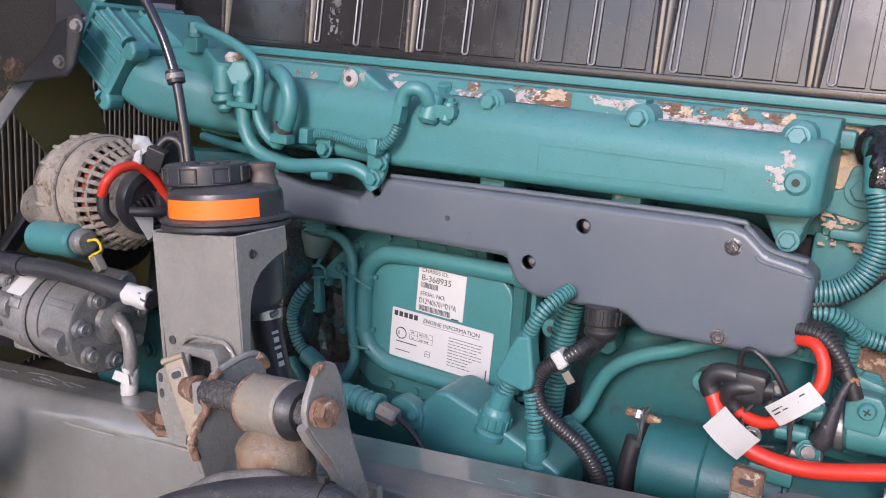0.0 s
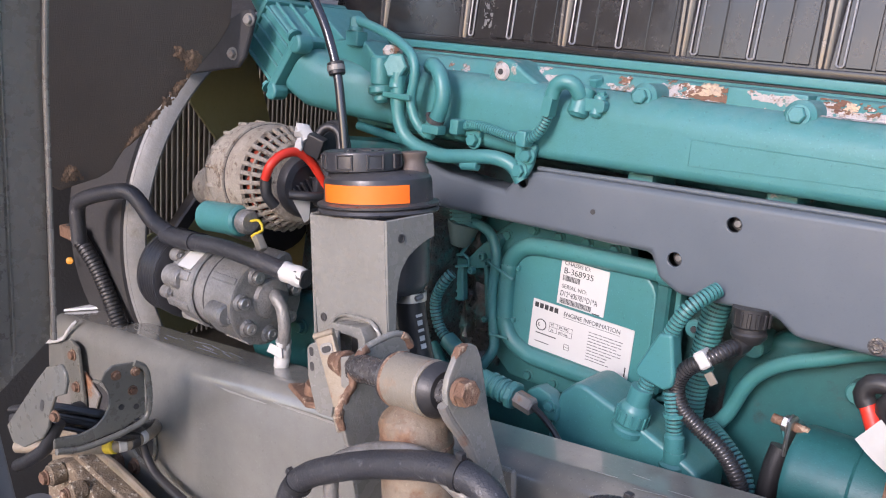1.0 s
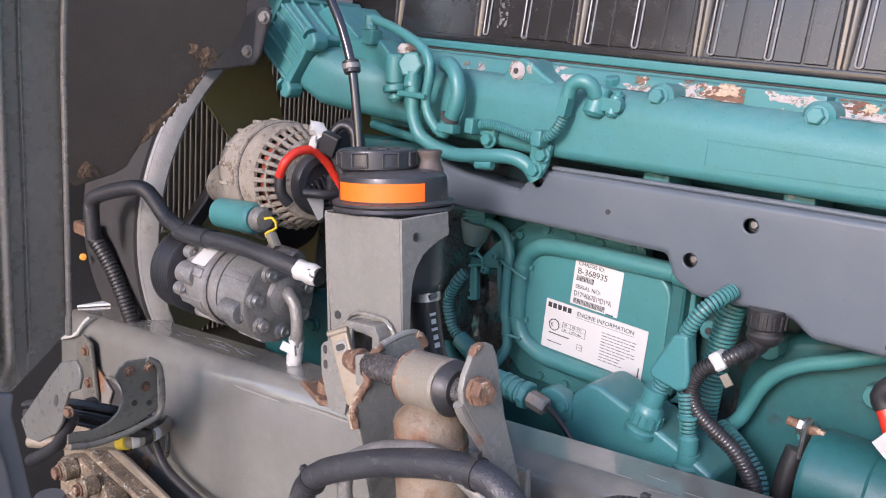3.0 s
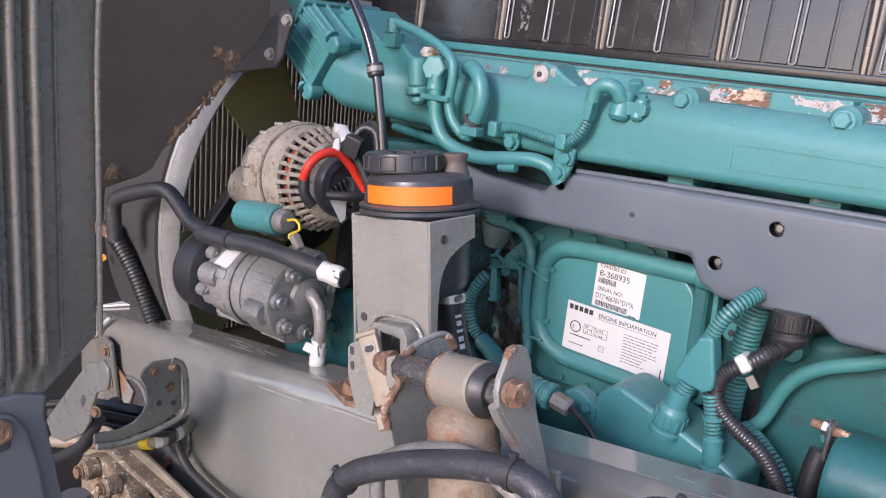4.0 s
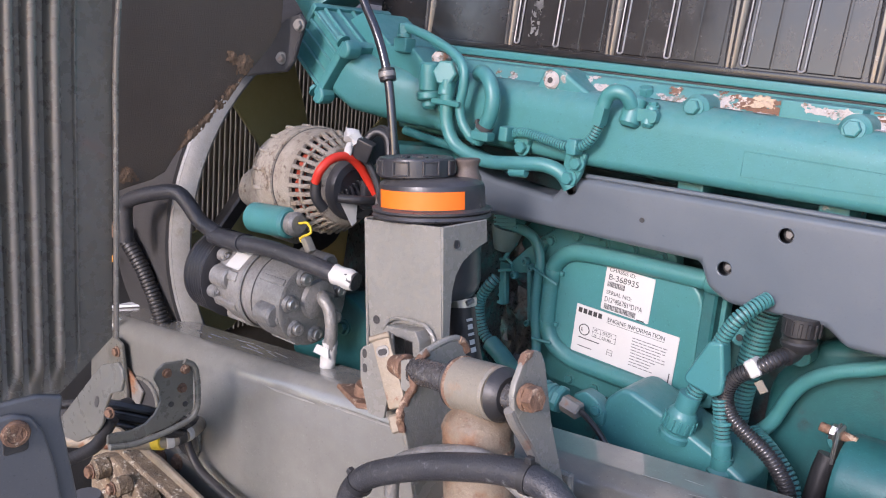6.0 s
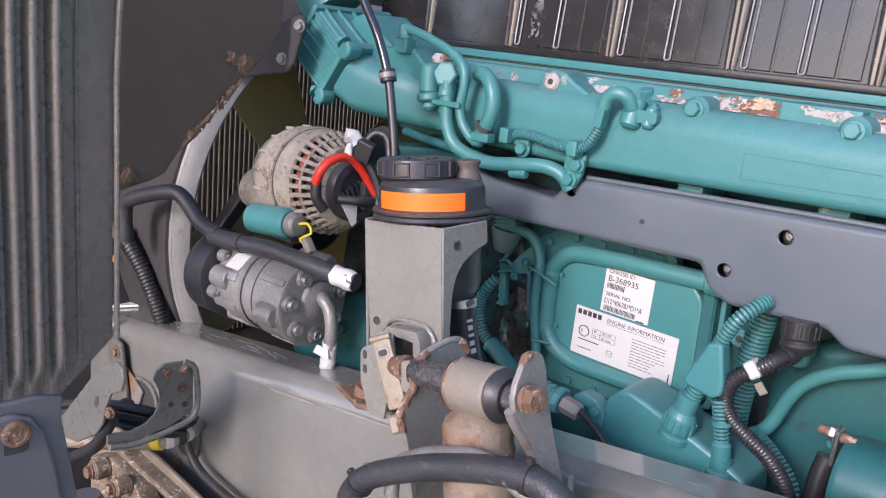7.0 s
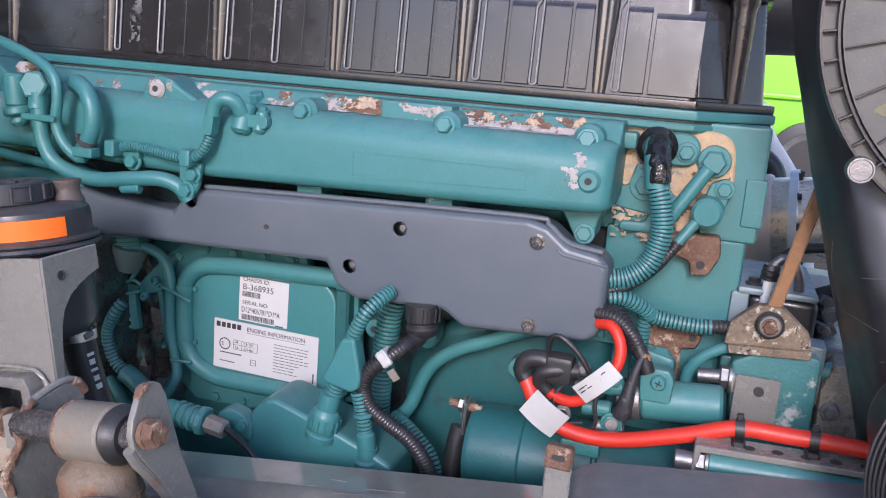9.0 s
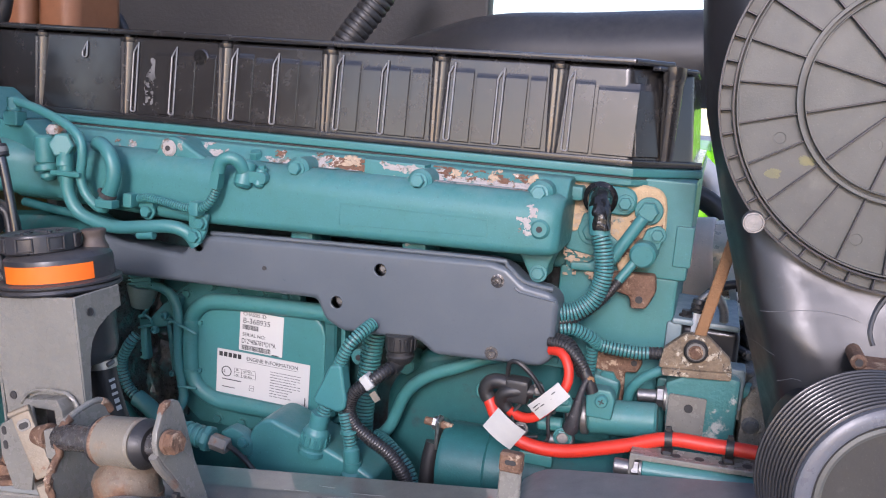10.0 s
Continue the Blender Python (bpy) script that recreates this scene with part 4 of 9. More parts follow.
part("upper_plate", prism([(-0.2, 0.04), (-0.16, 0.088), (-0.12, 0.095), (-0.12, 0.06), (-0.15, 0.03)], 0.01, E @ xz(1.08), 0.002, 1), m_teal_dark, ecu)
for x, z, d in ((-0.0985, 0.036, (0, 0.1, 1)), (-0.0995, -0.034, (0, 0, 1))):
    strap(ecu, E @ Vector((x, 1.0545, z)), d, 0.0115, m_teal)


def sticker(name, cx, cz, w, h, y, turn, label, sx=1.0, sz=1.0):
    ob = thing(name, (cx, y, cz), label, "label")
    m = Matrix.Translation((cx, 0, cz)) @ pose(0, 0, 0, 0, turn, 0) @ Matrix.Diagonal((sx, 1, sz, 1))
    part("label_sheet", prism(rounded(w, h, 0.001, 2), 0.0008, m @ xz(y - 0.0008), 0.0, 1), m_label, ob)
    return ob, m, y - 0.0009


def bar(ob, m, y, x0, z0, x1, z1):
    part("printed_bar", box((x0, y - 0.0002, z0), (x1, y + 0.0002, z1), 0, 1, None, m), m_ink, ob)


def words(ob, m, y, text, x, z, size, squeeze=1.0):
    writing(text, size, m @ Matrix.Translation((x, y, z)) @ pose(0, 0, 0, 90, 0, 0), m_ink, "printed_words", ob, squeeze)


lab, m, y = sticker("chassis_label", -0.5185, 1.0595, 0.076, 0.0665, 1.0555, 0.8, "white chassis and serial number label stuck on the teal control unit", 0.888, 0.857)
words(lab, m, y, "CHASSIS ID:", -0.033, 0.026, 0.0085, 0.95)
words(lab, m, y, "B-368935", -0.033, 0.0135, 0.0125)
words(lab, m, y, "SERIAL NO:", -0.033, -0.0085, 0.0085, 0.95)
words(lab, m, y, "D12*406781*D1*A", -0.034, -0.0205, 0.0115, 0.66)
rr = random.Random(2)
for z0, x1 in ((0.003, -0.005), (-0.0315, 0.018)):
    x = -0.033
    while x < x1:
        w = rr.choice((0.0006, 0.0009, 0.0014))
        bar(lab, m, y, x, z0, x + w, z0 + 0.008)
        x += w + rr.choice((0.0007, 0.001))
bar(lab, m, y, 0.02, -0.033, 0.032, -0.0315)

lab, m, y = sticker("engine_information_label", -0.5145, 0.9957, 0.151, 0.069, 1.0553, 0.5, "white engine information label stuck on the teal control unit", 0.96, 0.928)
# maker's mark as plain shapes
for k in range(5):
    bar(lab, m, y, -0.072 + k * 0.0077, 0.0235, -0.0663 + k * 0.0077, 0.0305)
words(lab, m, y, "ENGINE INFORMATION", -0.027, 0.0235, 0.0083, 0.95)
bar(lab, m, y, -0.027, 0.021, 0.057, 0.0214)
b = lathe([(0.0083, -0.0002), (0.0083, 0.0002), (0.007, 0.0002), (0.007, -0.0002)], m @ Matrix.Translation((-0.059, y, 0.0005)) @ basis((0, -1, 0)), 30, None, False)
part("approval_ring", b, m_ink, lab)
words(lab, m, y, "E", -0.064, -0.002, 0.0065)
for i, (t1, t2) in enumerate((("49", "031752"), ("24", "031466"))):
    z = 0.0035 - i * 0.0075
    words(lab, m, y, t1, -0.044, z, 0.0048)
    words(lab, m, y, t2, -0.031, z, 0.0048)
for z in (0.008, 0.0018, -0.005):
    bar(lab, m, y, -0.046, z, -0.0105, z + 0.0003)
for x in (-0.046, -0.034, -0.0108):
    bar(lab, m, y, x, -0.005, x + 0.0003, 0.008)
bar(lab, m, y, -0.066, -0.0125, -0.034, -0.0112)
bar(lab, m, y, -0.066, -0.0245, -0.044, -0.0235)
for q in (-0.023, -0.0155):
    bar(lab, m, y, -0.0205, q, -0.0125, q + 0.0004)
bar(lab, m, y, -0.0205, -0.0193, -0.0125, -0.0189)
for q in (-0.0205, -0.0129):
    bar(lab, m, y, q, -0.023, q + 0.0004, -0.0151)
for k, w in enumerate((0.048, 0.046, 0.046, 0.04, 0.046, 0.044, 0.036, 0.028, 0.024, 0.03)):
    x, z = 0.013, 0.0125 - k * 0.0042
    while x < 0.013 + w:
        q = rr.uniform(0.004, 0.009)
        part("printed_bar", box((x, y - 0.0002, z), (min(x + q, 0.062), y + 0.0002, z + 0.001), 0, 1, None, m), m_faint, lab)
        x += q + 0.0014
bar(lab, m, y, 0.0695, -0.03, 0.071, -0.017)


# ---- ground, far surroundings ----
ground = solo("ground", box((-60, -60, -0.2), (60, 60, 0.0)), m_ground, "pale concrete yard surface", "ground", kind="structure")
# Added floor, out of view: closes the open underside and darkens the bay.
bay_floor = solo("bay_floor", box((-1.75, 0.3, 0.46), (-0.05, 2.0, 0.5)), m_dark, "added plain dark floor closing the open underside of the engine bay", "floor", kind="structure")
bay_wall = solo("bay_wall", box((-1.75, 1.95, 0.0), (-0.48, 2.0, 2.3), 0.01), m_under, "dark far side wall of the engine bay", "wall", kind="structure")
# Added wall, out of view: keeps light from the front out.
bay_front = solo("bay_front", box((-1.75, 0.75, 0.0), (-1.7, 1.95, 1.8), 0.01), m_dark, "added plain dark wall closing the unseen front of the engine bay", "wall", kind="structure")

cab = thing("tipped_cab", (-1.8, 1.0, 1.9), "dark underside of the cab tipped forward over the bay front", "cab", kind="structure")
part("cab_floor", box((0.0, 0.15, -0.05), (2.1, 2.6, 0.05), 0.02, 2, None, Matrix.Translation((-2.3, 0, 1.05)) @ pose(0, 0, 0, 0, -62, 0)), m_under, cab)

green_lorry = thing("green_lorry", (1.2, 5.2, 0.0), "bright lime green lorry parked in the yard beyond", "lorry")
part("cab_side", box((0.02, 5.0, 0.75), (2.4, 7.0, 1.6), 0.06, 3), m_green, green_lorry)
part("low_body", box((-1.6, 5.0, 0.75), (0.04, 6.8, 1.21), 0.05, 3), m_green, green_lorry)
part("side_moulding", box((0.04, 4.97, 1.3), (2.38, 5.01, 1.33), 0.01), m_green, green_lorry)
part("lower_panel", box((-0.88, 5.03, 0.35), (2.38, 6.9, 0.78), 0.03), m_grey, green_lorry)
part("wheel", lathe([(0.2, 0), (0.46, 0.0), (0.5, 0.05), (0.5, 0.25), (0.4, 0.3)], Matrix.Translation((0.6, 5.25, 0.5)) @ basis((0, -1, 0)), 40), m_rubber, green_lorry)
part("tyre", lathe([(0.14, 0), (0.2, 0.0), (0.22, 0.03), (0.22, 0.1), (0.14, 0.12)], Matrix.Translation((0.42, 4.98, 0.98)) @ basis((0, -1, 0)), 40), m_rubber, green_lorry)
part("rim", lathe([(0.0, 0.1), (0.1, 0.11), (0.15, 0.125), (0.165, 0.13), (0.165, 0.1)], Matrix.Translation((0.42, 4.98, 0.98)) @ basis((0, -1, 0)), 40), m_dull_steel, green_lorry)

# ---- chassis frame: it climbs a little towards the rear against the engine ----
CH = Matrix.Translation((-0.48, 0, 0.951)) @ pose(0, 0, 0, 0, -7.1, 0)


def channel(name, x0, x1, top, h, y0, y1, label, skew=0.03, ramp=0.0, mat=None):
    """C-section rail with rounded outer edge, open to the engine."""
    prof = []
    r = 0.03
    for k in range(11):
        a = radians(180 - 90 * k / 10)
        prof.append((y0 + r + r * math.cos(a), top - r + r * math.sin(a)))
    prof += [(y1, top), (y1, top - 0.008), (y0 + 0.008 + r * 0.8, top - 0.008), (y0 + 0.008, top - r), (y0 + 0.008, top - h + 0.01), (y1, top - h + 0.01), (y1, top - h), (y0, top - h)]
    secs = []
    n = 96
    for i in range(n + 1):
        x = x0 + (x1 - x0) * i / n
        drop = ramp * (1 - min(1.0, (x - x0) / 0.035)) ** 2
        secs.append([CH @ Vector((x, y + skew * x, z - drop)) for y, z in prof])
    ob = thing(name, CH @ Vector(((x0 + x1) / 2, y0, top - h)), label, "frame rail")
    part("rail_channel", loft(secs), mat or m_rail, ob, "", 0.5)
    return ob


rail = channel("frame_rail", -1.0, 0.42, 0.0, 0.3, 0.795, 0.87, "grey painted steel chassis frame rail, scuffed and dusty")
rail_rear = channel("rear_frame_rail", 0.374, 1.6, 0.0145, 0.3, 0.7945, 0.9, "grey painted steel rear chassis rail joined to the front rail", ramp=0.014, mat=m_rail_dull)
for x, z in ((-0.21, -0.09), (-0.33, -0.2), (0.2, -0.06), (0.27, -0.11)):
    p = CH @ Vector((x, 0.795 + 0.03 * x, z))
    bolt(rail, p, (0, -1, 0), 0.011, 0.01, m_grey_rust)



def scuff(parent, cx, cy, cz, w, h, seed, turn=0.0, upright=False):
    """Thin streak with a broken outline: scrapes on the rail, and its bend's painted glint."""
    out = []
    for k in range(90):
        a = 2 * math.pi * k / 90
        c = Vector((math.cos(a) * 2, math.sin(a), seed * 1.3))
        rr = 0.7 + 0.35 * noise.noise(c * 3.0) + 0.35 * noise.noise(c * 11.0)
        out.append((math.copysign(abs(math.cos(a)) ** 0.6, math.cos(a)) * w / 2, math.sin(a) * h / 2 * rr))
    m = CH @ Matrix.Translation((cx, cy, cz)) @ pose(0, 0, 0, 90 if upright else 0, 0, 0) @ pose(0, 0, 0, 0, 0, turn)
    part("scuff", prism(out, 0.0003, m, 0, 1), m_scuff_glint, parent)


# Upright pale streaks that paint the reflected highlight along the rail's bend.
for cx, cz, w, h, sd, tn in ((-0.36, -0.025, 0.12, 0.0035, 1, 0.8), (-0.225, -0.0205, 0.16, 0.0045, 2, 0.8)):
    scuff(rail, cx, 0.795 + 0.03 * cx - 0.0003, cz, w, h, sd, tn, True)
for cx, dy, w, h, sd, tn in ((0.14, 0.03, 0.03, 0.002, 11, 3), (0.17, 0.045, 0.02, 0.0015, 12, -4), (0.22, 0.035, 0.04, 0.0018, 13, 2), (0.19, 0.022, 0.03, 0.0012, 19, 8)):
    scuff(rail, cx, 0.795 + 0.03 * cx + dy, 0.0001, w, h, sd, tn)
rs = random.Random(21)
for k in range(22):
    cx = rs.uniform(-0.74, -0.42)
    scuff(rail, cx, 0.795 + 0.03 * cx + rs.uniform(0.036, 0.062), 0.0001, rs.uniform(0.012, 0.04), rs.uniform(0.001, 0.0028), 30 + k, rs.uniform(-14, 6))
for x, z in ((0.47, -0.06), (0.6, -0.1), (0.9, -0.08)):
    bolt(rail_rear, CH @ Vector((x, 0.8 + 0.03 * x, z)), (0, -1, 0), 0.011, 0.01, m_grey_rust)

# Pale plate that paints the sunlit patch on the rail's front end.
sunlit_end = thing("sunlit_rail_end", CH @ Vector((-0.88, 0.82, 0.0)), "pale plate painting the sunlit top of the frame rail's front end", "bracket")
part("tab_plate", prism([(-0.95, 0.8), (-0.866, 0.788), (-0.83, 0.843), (-0.88, 0.858), (-0.95, 0.85)], 0.004, CH @ Matrix.Translation((0, 0, 0.001)), 0.001, 1), m_pale, sunlit_end)
part("nut", hexhead(CH @ Vector((-0.9, 0.85, 0.005)), (0, 0, 1), 0.008, 0.014, 1.3), m_rust, sunlit_end, "", 0.4)
white_tie = solo("white_tie", rough_up(tube([CH @ Vector(p) for p in ((-0.775, 0.777, 0.003), (-0.785, 0.768, -0.01), (-0.8, 0.765, -0.026), (-0.835, 0.764, -0.038), (-0.87, 0.764, -0.045))], 0.0032, 10, 0.003), 0.0012, 160), m_white, "white plastic tie knotted round the rail's edge", "cable tie")
rail_stay = thing("rail_stay", (-1.22, 0.76, 0.7), "grey steel strap and rusty gusset on the frame rail's front", "bracket")
part("strap_plate", prism([(-1.262, 0.822), (-1.236, 0.836), (-1.21, 0.83), (-1.192, 0.75), (-1.19, 0.64), (-1.235, 0.64), (-1.238, 0.74)], 0.006, xz(0.757), 0.002, 2), m_grey_dark, rail_stay)
part("gusset", prism([(-1.36, 0.7), (-1.27, 0.76), (-1.21, 0.79), (-1.16, 0.765), (-1.18, 0.72), (-1.22, 0.7), (-1.35, 0.65)], 0.005, xz(0.7655), 0.0015, 1), m_grey_rust, rail_stay)
for x, z in ((-1.222, 0.815), (-1.212, 0.765)):
    part("stay_bolt", hexhead((x, 0.757, z), (0, -1, 0), 0.007, 0.007, 1.3), m_rust, rail_stay, "", 0.4)

# ---- reservoir bracket and reservoir ----
res_bracket = thing("reservoir_bracket", CH @ Vector((-0.14, 0.8, 0.0)), "grey folded steel bracket holding the fluid reservoir", "bracket")


def cprism(outline, y, depth, bevel=0.002, bm=None):
    return prism(outline, depth, CH @ xz(y), bevel, 2, bm)


part("front_plate", cprism([(-0.197, 0.218), (-0.083, 0.22), (-0.081, 0.06), (-0.187, 0.03)], 0.775, 0.004, 0.0012), m_grey, res_bracket)
flank = [(0.776, 0.22), (0.848, 0.2215), (0.849, 0.196), (0.836, 0.1925), (0.822, 0.187), (0.8085, 0.179), (0.798, 0.167), (0.7926, 0.152), (0.79, 0.13), (0.785, 0.06), (0.776, 0.05)]
YZ = Matrix(((0, 0, 1, 0), (1, 0, 0, 0), (0, 1, 0, 0), (0, 0, 0, 1)))
part("flank_plate", prism(flank, 0.004, CH @ Matrix.Translation((-0.085, 0, 0)) @ YZ, 0.0012, 1), m_grey, res_bracket)
part("flank_plate", prism(flank, 0.004, CH @ Matrix.Translation((-0.198, 0, 0)) @ YZ, 0.0012, 1), m_grey, res_bracket)
for x, y, z, n in ((-0.0805, 0.797, 0.2, (1, 0, 0)), (-0.178, 0.7745, 0.107, (0, -1, 0)), (-0.102, 0.7745, 0.106, (0, -1, 0))):
    p = CH @ Vector((x, y, z))
    nn = CH.to_3x3() @ Vector(n)
    b = lathe([(0.0048, 0.0), (0.0048, 0.0008), (0.0034, 0.0008), (0.003, 0.0002)], Matrix.Translation(p) @ basis(nn), 18)
    part("hole", b, m_dark, res_bracket)
# folded foot of the bracket: a bridge with a window, and its side leg
part("foot_fold", cprism([(-0.163, 0.09), (-0.1445, 0.11), (-0.102, 0.111), (-0.096, 0.1), (-0.09, 0.02), (-0.103, 0.02), (-0.107, 0.098), (-0.128, 0.1), (-0.142, 0.1), (-0.155, 0.086)], 0.757, 0.02, 0.002), m_grey, res_bracket)
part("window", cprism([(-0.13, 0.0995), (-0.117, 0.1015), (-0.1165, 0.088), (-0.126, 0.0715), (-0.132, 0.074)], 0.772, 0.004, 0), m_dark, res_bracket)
weld = tube([CH @ Vector(p) for p in ((-0.165, 0.772, 0.1), (-0.145, 0.771, 0.115), (-0.1, 0.771, 0.114), (-0.088, 0.772, 0.1))], 0.0022, 8)
for v in weld.verts:
    v.co += Vector((noise.noise(v.co * 150), noise.noise(v.co * 150 + Vector((3, 1, 2))), noise.noise(v.co * 150 + Vector((6, 2, 5))))) * 0.0015
part("weld_bead", weld, m_grey, res_bracket)

cab_lock = thing("cab_stop_bracket", CH @ Vector((-0.14, 0.74, 0.0)), "rusty slotted steel stop bracket bolted on the frame rail", "bracket")
part("side_tab", cprism([(-0.1815, 0.046), (-0.181, 0.076), (-0.1763, 0.0814), (-0.1603, 0.0885), (-0.1424, 0.1024), (-0.131, 0.104), (-0.129, 0.0755), (-0.1351, 0.048), (-0.145, 0.006), (-0.17, 0.006)], 0.752, 0.004, 0.0012), m_grey, cab_lock)
for p in ((-0.1735, 0.7515, 0.074), (-0.1735, 0.7515, 0.0575)):
    part("tab_hole", prism(rounded(0.006, 0.01, 0.0028), 0.001, CH @ Matrix.Translation((p[0], 0, p[2])) @ xz(0.7515), 0, 1), m_dark, cab_lock)
ST = CH @ Matrix.Translation((-0.107, 0.725, 0.075)) @ pose(0, 0, 0, -10, -20, 22)
part("slotted_tab", box((-0.0105, -0.004, -0.038), (0.0105, 0.004, 0.036), 0.0025, 2, None, ST), m_zinc, cab_lock, "yellowish plated tab with a slot")
part("tab_lip", rod(ST @ Vector((-0.012, -0.002, 0.036)), ST @ Vector((0.012, -0.002, 0.036)), 0.0036, 12, 0.001), m_zinc, cab_lock)
part("slot_lip", prism(rounded(0.0145, 0.012, 0.005), 0.0012, ST @ Matrix.Translation((0, 0, 0.021)) @ xz(-0.0046), 0.0004, 1), m_alu, cab_lock)
part("slot", prism(rounded(0.01, 0.0065, 0.003), 0.0012, ST @ Matrix.Translation((0, 0, 0.0205)) @ xz(-0.0054), 0, 1), m_dark, cab_lock)
part("tab_end", box((-0.013, -0.006, -0.062), (0.011, 0.004, -0.043), 0.002, 1, None, ST), m_zinc, cab_lock)
part("base_plate", prism([(-0.268, 0.792), (-0.2, 0.762), (-0.168, 0.775), (-0.165, 0.8), (-0.235, 0.822)], 0.007, CH @ Matrix.Translation((0, 0, 0.001)), 0.0015, 1), m_rust, cab_lock)
part("stud_nut", hexhead(CH @ Vector((-0.214, 0.79, 0.007)), (0.12, 0, 1), 0.0095, 0.045, 1.5), m_rust, cab_lock, "", 0.4)
part("release_rod", rod(CH @ Vector((-0.21, 0.792, 0.045)), CH @ Vector((-0.182, 0.8, 0.13)), 0.0028, 10), m_steel, cab_lock)

reservoir = thing("fluid_reservoir", CH @ Vector((-0.147, 0.832, 0.13)), "black plastic fluid reservoir with orange sticker and screw cap", "reservoir")
RS = CH @ Matrix.Translation((-0.148, 0.8325, 0.0))
part("body", lathe([(0.024, 0.12), (0.03, 0.128), (0.047, 0.132), (0.053, 0.139), (0.0553, 0.15), (0.0555, 0.219), (0.065, 0.2205), (0.0665, 0.2225), (0.065, 0.2255), (0.0625, 0.2265), (0.0665, 0.228), (0.0665, 0.2305), (0.063, 0.2318), (0.0595, 0.2325), (0.059, 0.252), (0.0575, 0.2575), (0.052, 0.262), (0.044, 0.2645), (0.038, 0.265)], RS, 56), m_black, reservoir)
CPM = RS @ Matrix.Translation((-0.013, -0.011, -0.006))
cap = lathe([(0.04, 0.27), (0.0425, 0.272), (0.0425, 0.289), (0.041, 0.2915), (0.037, 0.2925), (0.033, 0.2905), (0.0, 0.29)], CPM, 48)
cap_part = part("cap", cap, m_black, reservoir)
for k in range(8):
    a = 2 * math.pi * (k + 0.45) / 8
    R = CPM @ Matrix.Rotation(a, 4, "Z")
    b = box((0.04, -0.0098, 0.2735), (0.0436, -0.0076, 0.2892), 0.0006, 1, None, R)
    for lo, hi in (((0.04, 0.0076, 0.2735), (0.0436, 0.0098, 0.2892)), ((0.0405, -0.0078, 0.2735), (0.044, 0.0078, 0.2752)), ((0.0405, -0.0078, 0.2875), (0.044, 0.0078, 0.2892))):
        b = box(lo, hi, 0.0006, 1, b, R)
    part("grip", b, m_black, cap_part)
for k in range(9):
    a = 0.4 + 0.5 * k
    part("cap_mark", box((0.01 + 0.007 * (k % 3), -0.004, 0.2895), (0.013 + 0.007 * (k % 3), 0.004, 0.2922), 0.0006, 1, None, CPM @ Matrix.Rotation(a, 4, "Z")), m_black, cap_part)
KN = RS @ Matrix.Translation((0.029, 0.0265, 0.26))
part("knob", lathe([(0.0155, -0.003), (0.0155, 0.004), (0.0135, 0.008), (0.0118, 0.013), (0.0125, 0.018), (0.0142, 0.0205), (0.0142, 0.0235), (0.012, 0.0245), (0.0, 0.0245)], KN, 28), m_knob, reservoir, "round rubber breather knob")
# sticker: a curved strip on the body
st = bmesh.new()
n = 22
top_, bot_ = [], []
for k in range(n + 1):
    a = radians(-114 + 102 * k / n)
    for rr_, z, lst in ((0.0597, 0.2335, bot_), (0.0597, 0.2525, top_)):
        lst.append(st.verts.new(RS @ Vector((rr_ * math.cos(a), rr_ * math.sin(a), z))))
for k in range(n):
    st.faces.new((bot_[k], bot_[k + 1], top_[k + 1], top_[k]))
st.normal_update()
bmesh.ops.solidify(st, geom=st.faces[:], thickness=-0.0004)
part("sticker", st, m_orange, reservoir, "plain orange reflective sticker")
hose_line = [RS @ Vector(p) for p in ((0.024, 0.021, 0.135), (0.025, 0.022, 0.11), (0.031, 0.026, 0.06), (0.045, 0.03, 0.015), (0.08, 0.05, -0.03))]
return_hose = part("return_hose", tube(hose_line, 0.0165, 22), m_rubber, reservoir, "thick black rubber hose with white print")
hp = curve(hose_line, 0.004)
side = RS.to_3x3() @ Vector((0.8, -0.25, 0.1)).normalized()
for k, (w_, l_) in enumerate(((0.003, 0.0075), (0.0055, 0.006), (0.003, 0.0075), (0.0055, 0.006), (0.0055, 0.0065))):
    i0 = 8 + k * 2
    d_ = (hp[i0 + 1] - hp[i0 - 1]).normalized()
    mk = Matrix.Translation(hp[i0] + side * 0.0163) @ basis(d_, side)
    part("hose_mark", box((-l_ / 2, -0.0008, -w_ / 2), (l_ / 2, 0.0008, w_ / 2), 0, 1, None, mk), m_label, return_hose)
m_ = Matrix.Translation(RS @ Vector((0.0245, 0.0215, 0.124))) @ basis(RS.to_3x3() @ Vector((0.03, 0, -1)))
part("hose_clamp", lathe([(0.0168, -0.005), (0.0185, -0.005), (0.0185, 0.005), (0.0168, 0.005)], m_, 24, None, False), m_steel, reservoir, "steel worm-drive hose clamp")
part("clamp_screw", rod(RS @ Vector((0.041, 0.012, 0.124)), RS @ Vector((0.043, 0.022, 0.127)), 0.0032, 10, 0.001), m_dull_steel, reservoir)

# ---- cab shock absorber ----
shock = thing("cab_shock_absorber", CH @ Vector((0.03, 0.685, -0.25)), "rusty grey cab shock absorber bolted between two steel plates", "shock absorber")
ax0, ax1 = CH @ Vector((-0.045, 0.69, 0.1)), CH @ Vector((0.112, 0.668, 0.111))
axd = (ax1 - ax0).normalized()


def on(t):
    return ax0 + (ax1 - ax0) * t


def fine_rod(p, q, r, seg=28, rings=10):
    p, q = Vector(p), Vector(q)
    return sweep([p + (q - p) * k / rings for k in range(rings + 1)], r, seg)


